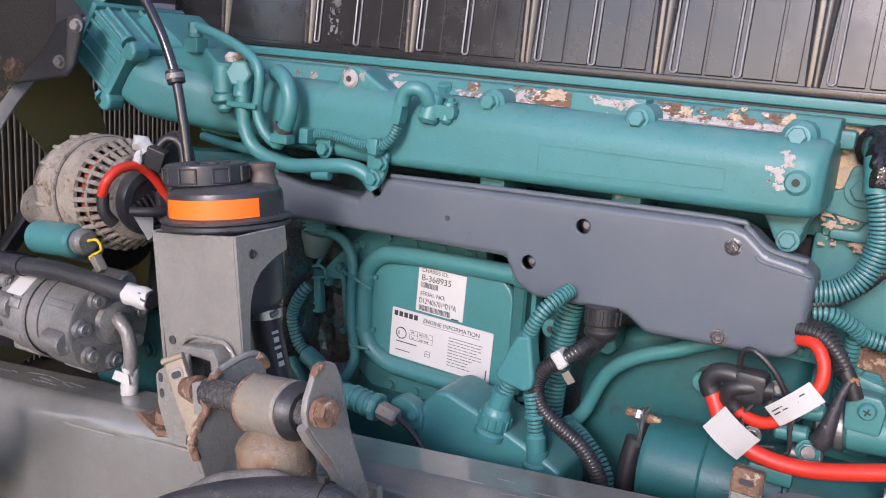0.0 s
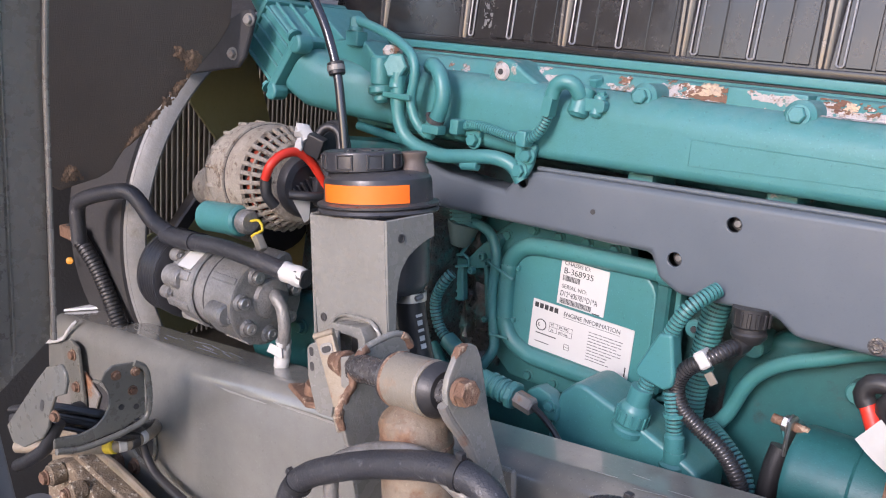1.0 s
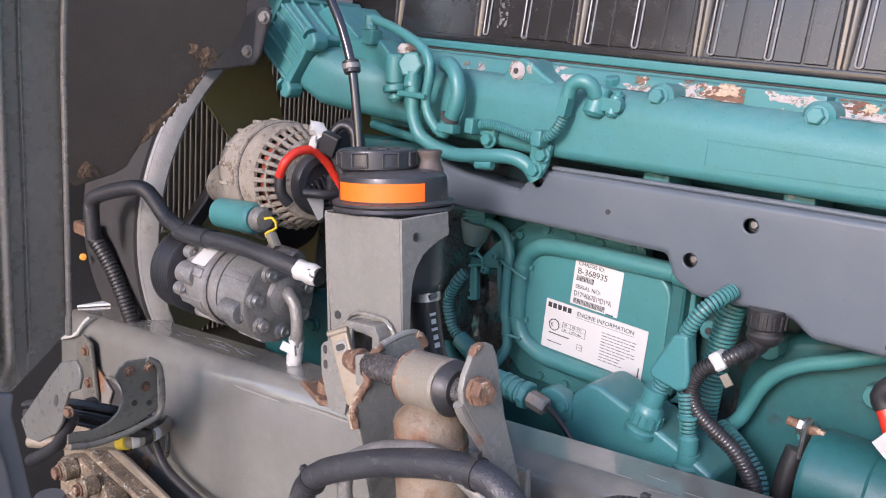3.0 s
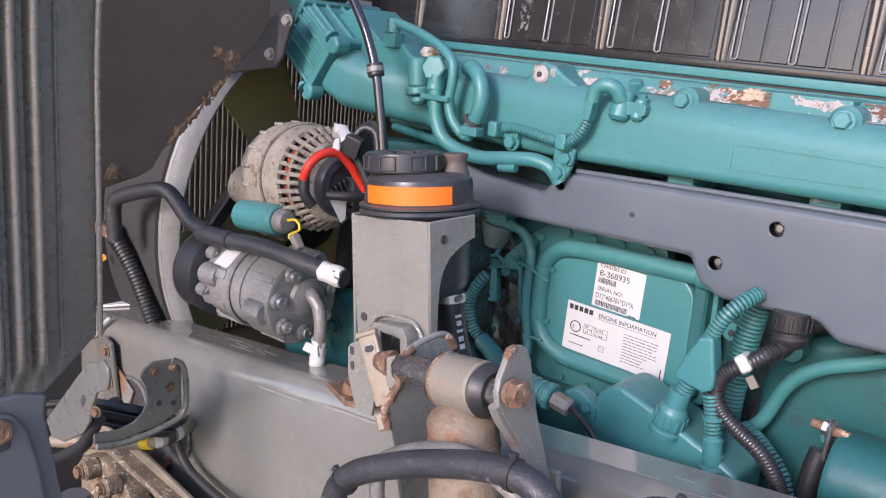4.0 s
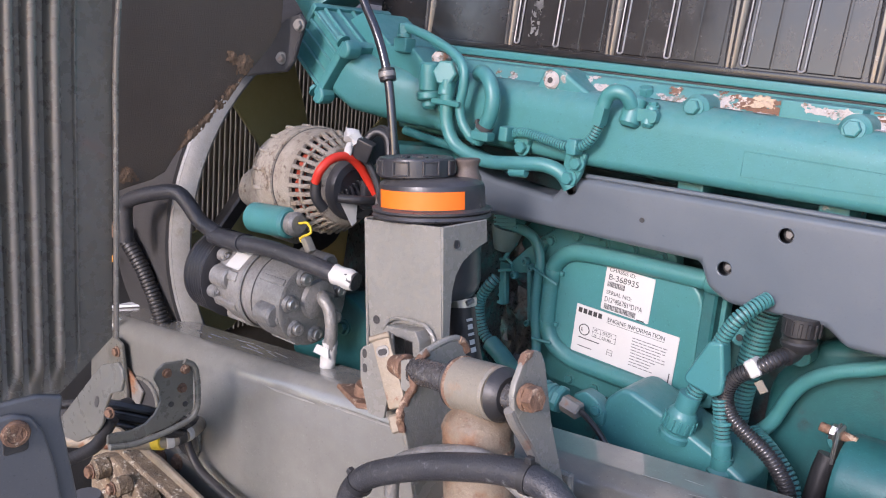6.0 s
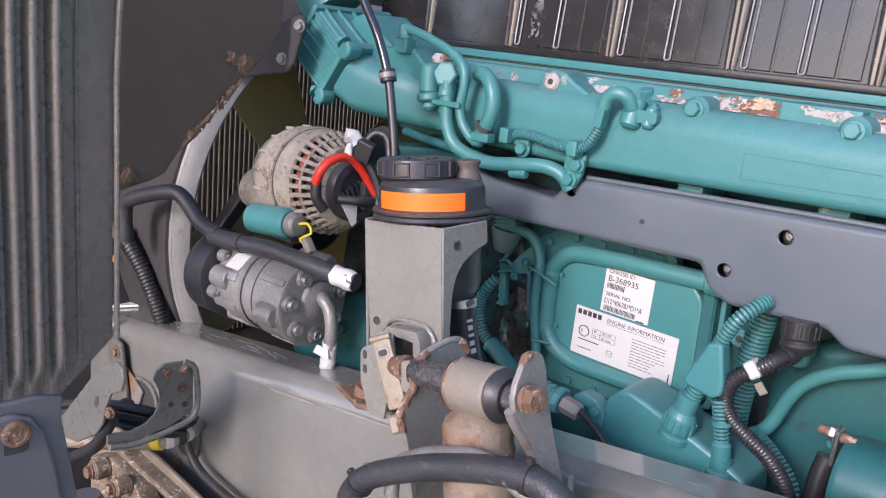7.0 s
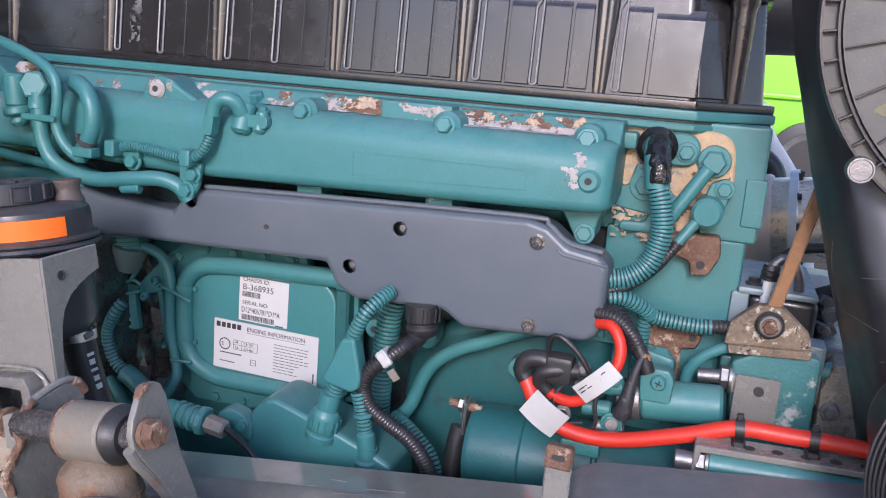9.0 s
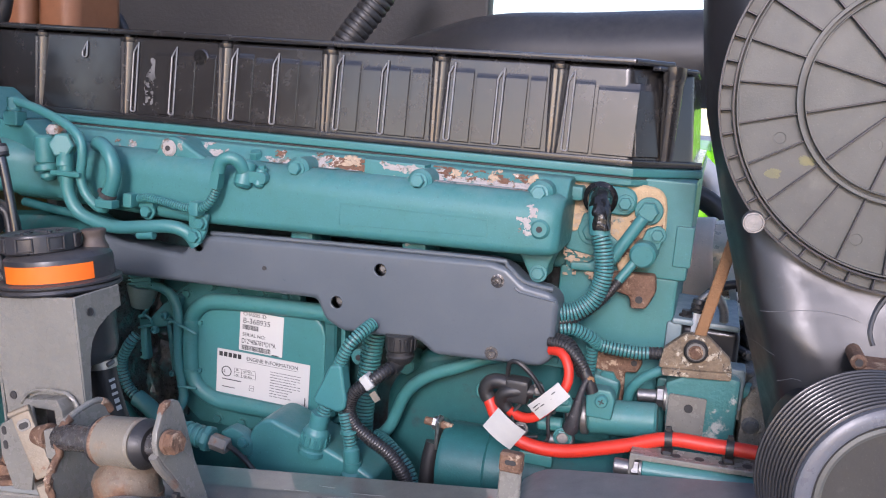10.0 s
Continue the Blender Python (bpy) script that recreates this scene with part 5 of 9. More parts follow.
part("eye_sleeve", rod(on(0.465), on(0.765), 0.0234, 44, 0.002), m_cream_rust, shock, "grey painted sleeve with rusting rims")
part("sleeve_rim", lathe([(0.0235, 0), (0.0241, 0.001), (0.0241, 0.003), (0.0235, 0.004)], Matrix.Translation(on(0.465)) @ basis(axd), 36, None, False), m_rust, shock)
part("rubber_bush", rod(on(0.42), on(0.465), 0.0225, 30, 0.003, 0.0232), m_rubber, shock)
part("rubber_bush", rod(on(0.765), on(0.85), 0.0232, 34, 0.004, 0.0205), m_rubber, shock)
part("spacer", rough_up(fine_rod(on(0.06), on(0.43), 0.0125), 0.0016), m_grease, shock, "greasy corroded steel spacer")
part("spacer", rough_up(fine_rod(on(0.8), on(0.95), 0.0125), 0.0016), m_grease, shock, "greasy black spacer")
dn = CH.to_3x3() @ Vector((0.03, 0, -1))
c0 = on(0.595)
b = lathe([(0.014, 0.014), (0.022, 0.024), (0.029, 0.029), (0.0305, 0.034), (0.0308, 0.04), (0.0302, 0.043), (0.031, 0.047), (0.031, 0.1), (0.031, 0.3)], Matrix.Translation(c0) @ basis(dn), 48)
part("damper_tube", rough_up(b, 0.0005, 90), m_damper, shock, "rust-streaked damper tube")
part("collar_crust", rough_up(lathe([(0.012, 0.012), (0.022, 0.021), (0.0285, 0.0265), (0.031, 0.033), (0.0305, 0.04)], Matrix.Translation(c0) @ basis(dn), 48, None, False), 0.0013, 160), m_damper, shock, "crust of rust on the damper shoulder")
part("seam_ring", rough_up(lathe([(0.0308, 0.05), (0.0318, 0.051), (0.0318, 0.053), (0.0308, 0.054)], Matrix.Translation(c0) @ basis(dn), 48, None, False), 0.0004, 160), m_rust, shock)
part("bolt_head", rough_up(hexhead(CH @ Vector((0.108, 0.6655, 0.1155)), axd, 0.0108, 0.0125, 1.05), 0.0003), m_rust, shock, "", 0.4)
part("bolt_nut", rod(on(-0.16), on(-0.02), 0.009, 16, 0.002, 0.013), m_rust, shock)
shock_bracket = thing("shock_mount_bracket", CH @ Vector((0.02, 0.71, -0.25)), "grey steel shock mount with two upright plates, rust on edges", "bracket")
pl = [(0.6526, 0.118), (0.6555, 0.128), (0.664, 0.141), (0.67, 0.148), (0.683, 0.1495), (0.69, 0.146), (0.6955, 0.135), (0.7063, 0.083), (0.7202, 0.042), (0.74, -0.02), (0.775, -0.2), (0.73, -0.2), (0.71, -0.02), (0.692, 0.048), (0.68, 0.07), (0.667, 0.087), (0.6607, 0.096), (0.654, 0.108)]
part("plate", prism(pl, 0.006, CH @ Matrix.Translation((0.099, 0, 0)) @ YZ, 0.0018, 2), m_grey, shock_bracket)
part("bent_flange", sweep(curve([CH @ Vector((0.1, y_, z_)) for y_, z_ in ((0.6535, 0.106), (0.66, 0.094), (0.667, 0.085), (0.68, 0.068), (0.692, 0.046), (0.71, -0.02), (0.73, -0.19))], 0.006), 0.0045, 10), m_grey_rust, shock_bracket)
part("rusty_lip", rough_up(prism([(0.664, 0.1405), (0.6695, 0.149), (0.6785, 0.1502), (0.676, 0.145)], 0.0075, CH @ Matrix.Translation((0.0982, 0, 0)) @ YZ, 0.0008, 1), 0.0006, 160), m_rust, shock_bracket)
# left plate: inner face turned to the damper, rust along its near edge, web below
eb = prism([(0.664, 0.058), (0.6615, 0.068), (0.669, 0.078), (0.681, 0.086), (0.6805, 0.099), (0.69, 0.1135), (0.706, 0.1175), (0.73, 0.1205), (0.745, 0.118), (0.7525, 0.109), (0.754, 0.08), (0.77, -0.2), (0.715, -0.2), (0.674, 0.02)], 0.006, CH @ Matrix.Translation((-0.034, 0, 0)) @ YZ, 0.0018, 2)
part("plate", eb, m_grey, shock_bracket)
part("plate_lip", sweep(curve([CH @ Vector((-0.031, y_, z_)) for y_, z_ in ((0.69, 0.1145), (0.706, 0.119), (0.73, 0.122), (0.745, 0.1195), (0.753, 0.11))], 0.004), 0.0034, 10), m_grey, shock_bracket)
part("rusty_corner", rough_up(sweep(curve([CH @ Vector((-0.029, y_, z_)) for y_, z_ in ((0.742, 0.1195), (0.749, 0.115), (0.7535, 0.106))], 0.002), 0.0042, 12), 0.0012, 200), m_rust, shock_bracket)
part("curled_flange", cprism([(-0.05, 0.08), (-0.034, 0.077), (-0.033, 0.105), (-0.04, 0.111), (-0.05, 0.108)], 0.683, 0.005, 0.0015), m_grey, shock_bracket)
part("rusty_edge", rough_up(sweep(curve([CH @ Vector(p) for p in ((-0.031, 0.667, 0.05), (-0.031, 0.663, 0.064), (-0.031, 0.671, 0.077), (-0.029, 0.6795, 0.088), (-0.03, 0.68, 0.1), (-0.03, 0.688, 0.112), (-0.03, 0.698, 0.1165))], 0.0025), 0.0038, 14), 0.0016, 190), m_rust, shock_bracket, "thick flaking rust along the plate edge")
part("back_plate", box((-0.05, 0.745, -0.2), (0.1, 0.752, 0.02), 0.002, 1, None, CH), m_grey, shock_bracket)

# hose loop in the foreground
air_hose = solo("air_hose", tube([(-0.55, 0.79, 0.86), (-0.55, 0.66, 0.87), (-0.545, 0.632, 0.92), (-0.525, 0.63, 0.957), (-0.472, 0.63, 0.991), (-0.418, 0.63, 1.0165), (-0.369, 0.63, 1.034), (-0.335, 0.63, 1.036), (-0.315, 0.632, 1.022), (-0.3, 0.645, 0.99), (-0.285, 0.69, 0.95), (-0.27, 0.8, 0.92)], 0.0115, 20), m_hose, "black rubber air hose bent into a loop", "hose")
for p, d in (((-0.53, 0.63, 0.95), (0.4, 0, 0.8)), ((-0.352, 0.63, 1.0365), (1, 0, 0.1))):
    strap(air_hose, p, d, 0.0115, m_rubber, "cable_tie", 0.006)
grey_hose = solo("grey_hose", tube([(-0.5, 0.79, 0.9), (-0.5, 0.66, 0.92), (-0.503, 0.645, 0.97), (-0.48, 0.645, 0.994), (-0.444, 0.645, 1.013), (-0.405, 0.645, 1.024), (-0.37, 0.645, 1.015), (-0.32, 0.68, 0.97), (-0.31, 0.8, 0.93)], 0.007, 14), m_alu, "thin grey plastic hose beside the air hose", "hose")
rail_loom = solo("rail_conduit", corrugated([(-0.31, 0.8, 0.95), (-0.305, 0.72, 0.97), (-0.292, 0.7, 1.0), (-0.275, 0.698, 1.02), (-0.252, 0.697, 1.028), (-0.235, 0.698, 1.022), (-0.222, 0.71, 1.0), (-0.21, 0.8, 0.96)], 0.0075, 0.0042, 0.16, 14), m_rubber, "ribbed black conduit arched over the frame rail", "conduit")
strap(rail_loom, (-0.252, 0.697, 1.028), (1, 0, 0), 0.0078, m_rubber, "cable_tie", 0.006)

# ---- alternator ----
alternator = thing("alternator", (-0.95, 0.93, 1.07), "dusty pale alternator with slotted housing and copper windings", "alternator")
AL = Matrix.Translation((-0.87, 0.905, 1.138)) @ basis((1, -0.13, 0.08))  # local z runs to the rear
part("rear_housing", lathe([(0.06, -0.086), (0.072, -0.085), (0.072, -0.05), (0.0705, -0.042), (0.066, -0.042), (0.06, -0.07)], AL, 60, None, False), m_chalk, alternator)
part("rear_ring", lathe([(0.053, -0.012), (0.0555, -0.011), (0.052, -0.0035), (0.046, -0.002), (0.0, -0.002), (0.0, -0.012)], AL, 60), m_chalk, alternator)
part("middle_ring", lathe([(0.0605, -0.029), (0.0645, -0.027), (0.0632, -0.0235), (0.0595, -0.0255)], AL, 60, None, False), m_chalk, alternator)
part("winding_core", lathe([(0.061, -0.06), (0.06, -0.042), (0.048, -0.014), (0.02, -0.012)], AL, 48, None, False), m_dark, alternator)
part("winding_ring", rough_up(lathe([(0.0595, -0.045), (0.0615, -0.038), (0.058, -0.028), (0.0535, -0.03)], AL, 80, None, False), 0.003, 190), m_copper, alternator, "red lacquered copper windings")
part("front_housing", lathe([(0.03, -0.185), (0.045, -0.18), (0.062, -0.16), (0.073, -0.125), (0.0735, -0.087)], AL, 60), m_chalk, alternator)
part("joint_ring", lathe([(0.0735, -0.0885), (0.075, -0.088), (0.075, -0.0835), (0.0725, -0.083)], AL, 60, None, False), m_chalk, alternator)
part("joint_gap", lathe([(0.0725, -0.0825), (0.0727, -0.0815), (0.0722, -0.0805)], AL, 60, None, False), m_dark, alternator)
slope = math.degrees(math.atan2(0.02, 0.036))
for k in range(34):
    a = 2 * math.pi * k / 34
    R = AL @ Matrix.Rotation(a, 4, "Z") @ Matrix.Translation((0.0612, 0, -0.0245)) @ pose(0, 0, 0, 0, -slope, 0)
    part("fin", box((-0.0035, -0.003, -0.0205), (0.0022, 0.003, 0.0205), 0.0012, 1, None, R), m_chalk, alternator)
    if k % 2 == 0:
        part("front_fin", box((0.066, -0.0028, -0.135), (0.0752, 0.0028, -0.112), 0.0015, 1, None, AL @ Matrix.Rotation(a, 4, "Z")), m_chalk, alternator)
part("rear_cap", lathe([(0.043, -0.004), (0.043, 0.006), (0.039, 0.012), (0.03, 0.014), (0.028, 0.009), (0.0, 0.009)], AL @ Matrix.Translation((0.004, -0.004, 0)), 36), m_black, alternator)
for k in range(5):
    part("cap_fin", box((-0.024 + k * 0.0075, -0.024, 0.008), (-0.021 + k * 0.0075, 0.006, 0.015), 0.0008, 1, None, AL @ Matrix.Rotation(0.5, 4, "Z")), m_black, alternator)
part("regulator", box((0.004, -0.03, 0.012), (0.036, 0.01, 0.026), 0.005, 2, None, AL), m_black, alternator)
part("upper_shell", prism(rounded(0.05, 0.03, 0.008), 0.02, AL @ Matrix.Translation((0.02, 0.045, 0.0)) @ pose(0, 0, 0, 0, 0, 35), 0.004, 2), m_black, alternator)
part("terminal_arm", tube([AL @ Vector((-0.032, -0.012, 0.018)), AL @ Vector((-0.01, -0.014, 0.034)), AL @ Vector((0.014, -0.016, 0.036))], 0.0062, 12), m_rubber, alternator)
part("terminal_nut", rod(AL @ Vector((0.018, -0.016, 0.028)), AL @ Vector((0.02, -0.018, 0.048)), 0.0085, 16, 0.003), m_dull_steel, alternator)
part("paper_tag", prism([(-0.014, 0.012), (0.013, 0.016), (0.011, -0.016), (0.004, -0.02)], 0.001, Matrix.Translation((-0.018, -0.016, 0.004)) @ AL @ Matrix.Translation((0.006, -0.036, 0.031)), 0, 1), m_label, alternator)
part("mount_lug", rod((-1.075, 0.9, 1.1), (-1.0, 0.893, 1.09), 0.032, 26, 0.006), m_chalk, alternator)
part("lug_bolt", hexhead((-1.0, 0.893, 1.09), (1, -0.13, 0.0), 0.01, 0.009, 1.3), m_dull_steel, alternator, "", 0.4)
part("lower_lug", rod(AL @ Vector((-0.02, -0.075, -0.16)), AL @ Vector((-0.02, -0.075, -0.1)), 0.02, 20, 0.003), m_chalk, alternator)
alt_cable = thing("alternator_cable", (-0.86, 0.9, 1.17), "red power cable with black rubber boot and white tape", "cable")
part("red_cable", tube([(-0.86, 0.835, 1.15), (-0.852, 0.836, 1.168), (-0.85, 0.852, 1.181), (-0.848, 0.876, 1.183), (-0.846, 0.898, 1.168), (-0.842, 0.92, 1.138), (-0.835, 0.935, 1.115)], 0.0058, 16), m_red, alt_cable)
part("black_boot", tube([(-0.862, 0.838, 1.152), (-0.86, 0.838, 1.13), (-0.855, 0.848, 1.115)], 0.0072, 14), m_rubber, alt_cable)
part("wrapped_plug", rough_up(tube([(-0.857, 0.878, 1.212), (-0.85, 0.886, 1.208), (-0.843, 0.89, 1.2)], 0.0095, 18), 0.005), m_white, alt_cable, "connector wound with white tape")
part("torn_tape", rough_up(tube([(-0.85, 0.88, 1.2), (-0.847, 0.878, 1.19), (-0.85, 0.876, 1.182)], 0.005, 14), 0.004), m_white, alt_cable)
part("plug_body", box((-0.012, -0.008, -0.014), (0.012, 0.008, 0.014), 0.003, 2, None, Matrix.Translation((-0.836, 0.893, 1.193)) @ pose(0, 0, 0, 10, 20, 30)), m_rubber, alt_cable)
part("black_lead", tube([(-0.845, 0.9, 1.2), (-0.835, 0.91, 1.216), (-0.82, 0.918, 1.21), (-0.81, 0.915, 1.18), (-0.8, 0.91, 1.15)], 0.006, 12), m_rubber, alt_cable)
part("black_lead", tube([(-0.85, 0.92, 1.215), (-0.83, 0.92, 1.222), (-0.81, 0.92, 1.21), (-0.795, 0.915, 1.185)], 0.004, 10), m_rubber, alt_cable)
part("black_lead", tube([(-0.858, 0.9, 1.19), (-0.84, 0.905, 1.175), (-0.825, 0.91, 1.15), (-0.81, 0.91, 1.12)], 0.005, 10), m_rubber, alt_cable)

solenoid = thing("charge_pressure_valve", (-0.95, 0.843, 1.06), "teal painted cylindrical sender with yellow wired plug", "sensor")
part("barrel", rod((-0.998, 0.843, 1.074), (-0.915, 0.843, 1.083), 0.021, 30, 0.004), m_teal, solenoid)
part("end_cap", rod((-0.915, 0.843, 1.083), (-0.897, 0.843, 1.085), 0.0165, 22, 0.004), m_alu, solenoid)
part("yellow_wire", tube([(-0.897, 0.843, 1.087), (-0.876, 0.84, 1.092), (-0.866, 0.838, 1.082), (-0.885, 0.836, 1.07), (-0.868, 0.834, 1.064)], 0.0018, 8), m_yellow, solenoid)
part("plug", box((-0.012, -0.006, -0.0055), (0.01, 0.006, 0.0055), 0.0025, 2, None, Matrix.Translation((-0.862, 0.832, 1.066)) @ pose(0, 0, 0, 0, 50, 0)), m_cream_rust, solenoid)

# ---- air conditioning compressor ----
compressor = thing("compressor", (-0.97, 0.84, 0.91), "weathered aluminium air conditioning compressor with hoses", "compressor")
CP = Matrix.Translation((-0.863, 0.848, 0.984)) @ basis((1, 0.03, 0.03)) @ Matrix.Diagonal((0.93, 0.93, 0.83, 1))
part("body", lathe([(0.05, -0.19), (0.056, -0.18), (0.0575, -0.16), (0.06, -0.155), (0.06, -0.115), (0.058, -0.11), (0.058, -0.075), (0.0625, -0.07), (0.0625, -0.003), (0.058, 0.0), (0.0, 0.001)], CP, 48), m_alu, compressor)
part("seam", lathe([(0.0628, -0.073), (0.0632, -0.072), (0.0632, -0.0705), (0.0628, -0.0695)], CP, 48, None, False), m_dark, compressor)
for k in range(7):
    a = 2 * math.pi * (k + 0.3) / 7
    R = CP @ Matrix.Rotation(a, 4, "Z")
    part("lug", rod(R @ Vector((0.047, 0, -0.068)), R @ Vector((0.047, 0, 0.004)), 0.012, 18, 0.003), m_alu, compressor)
    part("bolt", lathe([(0.0085, 0.003), (0.0085, 0.011), (0.0075, 0.012), (0.0045, 0.012), (0.004, 0.009)], R @ Matrix.Translation((0.046, 0, 0)), 18), m_steel, compressor, "socket head bolt")
for k in range(8):
    a = 2 * math.pi * (k + 0.5) / 8
    R = CP @ Matrix.Rotation(a, 4, "Z")
    part("body_rib", box((0.054, -0.007, -0.178), (0.064, 0.007, -0.118), 0.003, 2, None, R), m_alu, compressor)
for k in range(7):
    R = CP @ Matrix.Rotation(2 * math.pi * (k + 0.8) / 7, 4, "Z")
    part("web", box((0.05, -0.005, -0.066), (0.0648, 0.005, -0.006), 0.002, 2, None, R), m_alu, compressor)
part("waist_flange", lathe([(0.0605, -0.118), (0.063, -0.116), (0.063, -0.106), (0.0605, -0.104)], CP, 48, None, False), m_alu, compressor)
for k in range(6):
    R = CP @ Matrix.Rotation(2 * math.pi * (k + 0.2) / 6, 4, "Z")
    part("nose_lug", rod(R @ Vector((0.056, 0, -0.192)), R @ Vector((0.056, 0, -0.172)), 0.0095, 16, 0.002), m_alu, compressor)
    part("nose_bolt", hexhead(R @ Vector((0.056, 0, -0.172)), CP.to_3x3() @ Vector((0, 0, 1)), 0.0052, 0.005, 1.2), m_dull_steel, compressor, "", 0.4)
part("end_boss", lathe([(0.03, 0.0), (0.028, 0.008), (0.016, 0.014), (0.0, 0.014)], CP @ Matrix.Translation((0.004, 0.006, 0)), 26), m_alu, compressor)
part("type_plate", prism(rounded(0.036, 0.045, 0.002), 0.001, CP @ Matrix.Rotation(radians(128), 4, "Z") @ Matrix.Translation((0.0605, 0, -0.135)) @ pose(0, 0, 0, 0, 90, 0), 0, 1), m_label, compressor, "pale paper type plate")
part("mount_ear", rod(CP @ Vector((-0.052, 0.015, -0.18)), CP @ Vector((-0.052, 0.015, -0.14)), 0.016, 20, 0.003), m_alu, compressor)
part("mount_ear", rod(CP @ Vector((-0.062, -0.01, -0.05)), CP @ Vector((-0.062, -0.01, -0.01)), 0.015, 20, 0.003), m_alu, compressor)
part("mount_ear", rod(CP @ Vector((0.045, 0.045, -0.09)), CP @ Vector((0.045, 0.045, -0.02)), 0.016, 20, 0.003), m_alu, compressor)
groove = [(0.02, -0.3), (0.052, -0.3), (0.066, -0.296)]
for k in range(6):
    groove += [(0.066, -0.29 + k * 0.0075), (0.062, -0.287 + k * 0.0075), (0.066, -0.2835 + k * 0.0075)]
groove += [(0.067, -0.243), (0.06, -0.24), (0.045, -0.238), (0.04, -0.22), (0.0, -0.22)]
part("pulley", lathe(groove, CP @ Matrix.Translation((0, 0, 0.04)), 48), m_black, compressor)
part("outlet_pipe", tube([CP @ Vector((0.02, 0.006, 0.008)), (-0.84, 0.842, 1.0), (-0.826, 0.842, 0.988), (-0.819, 0.842, 0.962), (-0.822, 0.843, 0.925)], 0.0085, 16), m_alu, compressor)
part("white_tape", rough_up(fine_rod((-0.8215, 0.843, 0.945), (-0.825, 0.844, 0.905), 0.0102, 22, 12), 0.0028, 120), m_white, compressor, "loose winding of white tape")
part("tape_end", rough_up(prism([(-0.018, 0), (0.006, -0.006), (0.004, 0.008), (-0.015, 0.01)], 0.0012, Matrix.Translation((-0.818, 0.834, 0.93)) @ basis((0.3, -1, 0.1)), 0, 1), 0.002, 90), m_white, compressor)

ac_hose = thing("suction_hose", (-1.0, 0.8, 1.06), "black rubber suction hose with crimped end and white tape", "hose")
part("rubber_hose", tube([(-1.2, 0.76, 1.0), (-1.2, 0.758, 1.05), (-1.185, 0.76, 1.068), (-1.13, 0.775, 1.088), (-1.1, 0.785, 1.092), (-1.082, 0.792, 1.078), (-1.062, 0.798, 1.058), (-1.02, 0.8, 1.048)], 0.0112, 20), m_hose, ac_hose)
part("crimp_ferrule", tube([(-1.03, 0.8, 1.045), (-0.998, 0.8, 1.046), (-0.96, 0.8, 1.05)], 0.0128, 22), m_hose, ac_hose)
part("braided_hose", tube([(-0.965, 0.8, 1.049), (-0.9, 0.802, 1.056), (-0.83, 0.808, 1.054), (-0.78, 0.815, 1.05), (-0.755, 0.82, 1.048)], 0.0113, 20), m_hose, ac_hose)
part("white_tape", rough_up(tube([(-0.788, 0.813, 1.051), (-0.77, 0.817, 1.049), (-0.757, 0.82, 1.048)], 0.0124, 24, 0.003), 0.002, 110), m_white, ac_hose, "end wound with white tape")

# brackets and dark castings behind alternator and compressor
front_casting = thing("front_accessory_bracket", (-0.93, 1.0, 0.9), "dark oily teal accessory bracket on the block front", "bracket")
part("arm", prism([(-1.0, 0.86), (-0.72, 0.86), (-0.72, 1.1), (-0.86, 1.13), (-0.98, 1.06)], 0.1, xz(1.0), 0.015, 2), m_oil, front_casting)
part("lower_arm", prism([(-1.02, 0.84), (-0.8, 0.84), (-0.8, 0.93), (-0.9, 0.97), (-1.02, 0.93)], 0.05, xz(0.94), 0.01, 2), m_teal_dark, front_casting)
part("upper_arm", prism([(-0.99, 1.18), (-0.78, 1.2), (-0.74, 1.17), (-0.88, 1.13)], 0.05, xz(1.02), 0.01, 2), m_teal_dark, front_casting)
for x, z in ((-0.85, 1.07), (-0.8, 0.98), (-0.9, 0.92), (-0.84, 0.9)):
    bolt(front_casting, (x, 1.0 if z > 0.95 else 0.94, z), (0, -1, 0), 0.009, 0.01, m_teal_dark)

# dipstick tube
dipstick = thing("dipstick_tube", (-0.8, 0.9, 1.1), "black dipstick tube with pale clip collar", "dipstick")
part("tube", tube([(-0.885, 0.9, 1.42), (-0.864, 0.9, 1.379), (-0.834, 0.9, 1.338), (-0.811, 0.9, 1.292), (-0.798, 0.9, 1.244), (-0.787, 0.9, 1.19), (-0.77, 0.9, 1.1)], 0.0058, 16), m_gloss, dipstick)
part("collar", rod((-0.8135, 0.9, 1.299), (-0.8085, 0.9, 1.284), 0.0105, 18, 0.001), m_rubber, dipstick)
part("collar_band", rod((-0.8125, 0.9, 1.2955), (-0.8103, 0.9, 1.2885), 0.0112, 18, 0.0008), m_alu, dipstick)

# elbow stay: dark bracket with two studs
elbow_stay = thing("elbow_stay", (-1.0, 0.9, 1.31), "black steel stay bolted to the inlet elbow", "bracket")
part("stay_plate", prism([(-1.2, 1.255), (-1.13, 1.255), (-1.01, 1.275), (-0.995, 1.29), (-0.975, 1.345), (-0.985, 1.355), (-1.0, 1.352), (-1.1, 1.31), (-1.2, 1.285)], 0.008, xz(0.895), 0.002, 1), m_dark, elbow_stay)
for x, z in ((-0.983, 1.34), (-1.018, 1.293)):
    part("stud", hexhead((x, 0.895, z), (0.3, -1, 0), 0.0065, 0.008, 1.35), m_grey_rust, elbow_stay, "", 0.4)


# ---- fuel and air pipes on the manifold ----
def pipe_thing(name, pts, r, mat, label, category="pipe", rib=0.0, seg=16):
    if not rib:
        return solo(name, tube(pts, r, seg), mat, label, category)
    ob = thing(name, pts[0], label, category)
    ribbed(ob, pts, r, mat, rib, seg)
    return ob


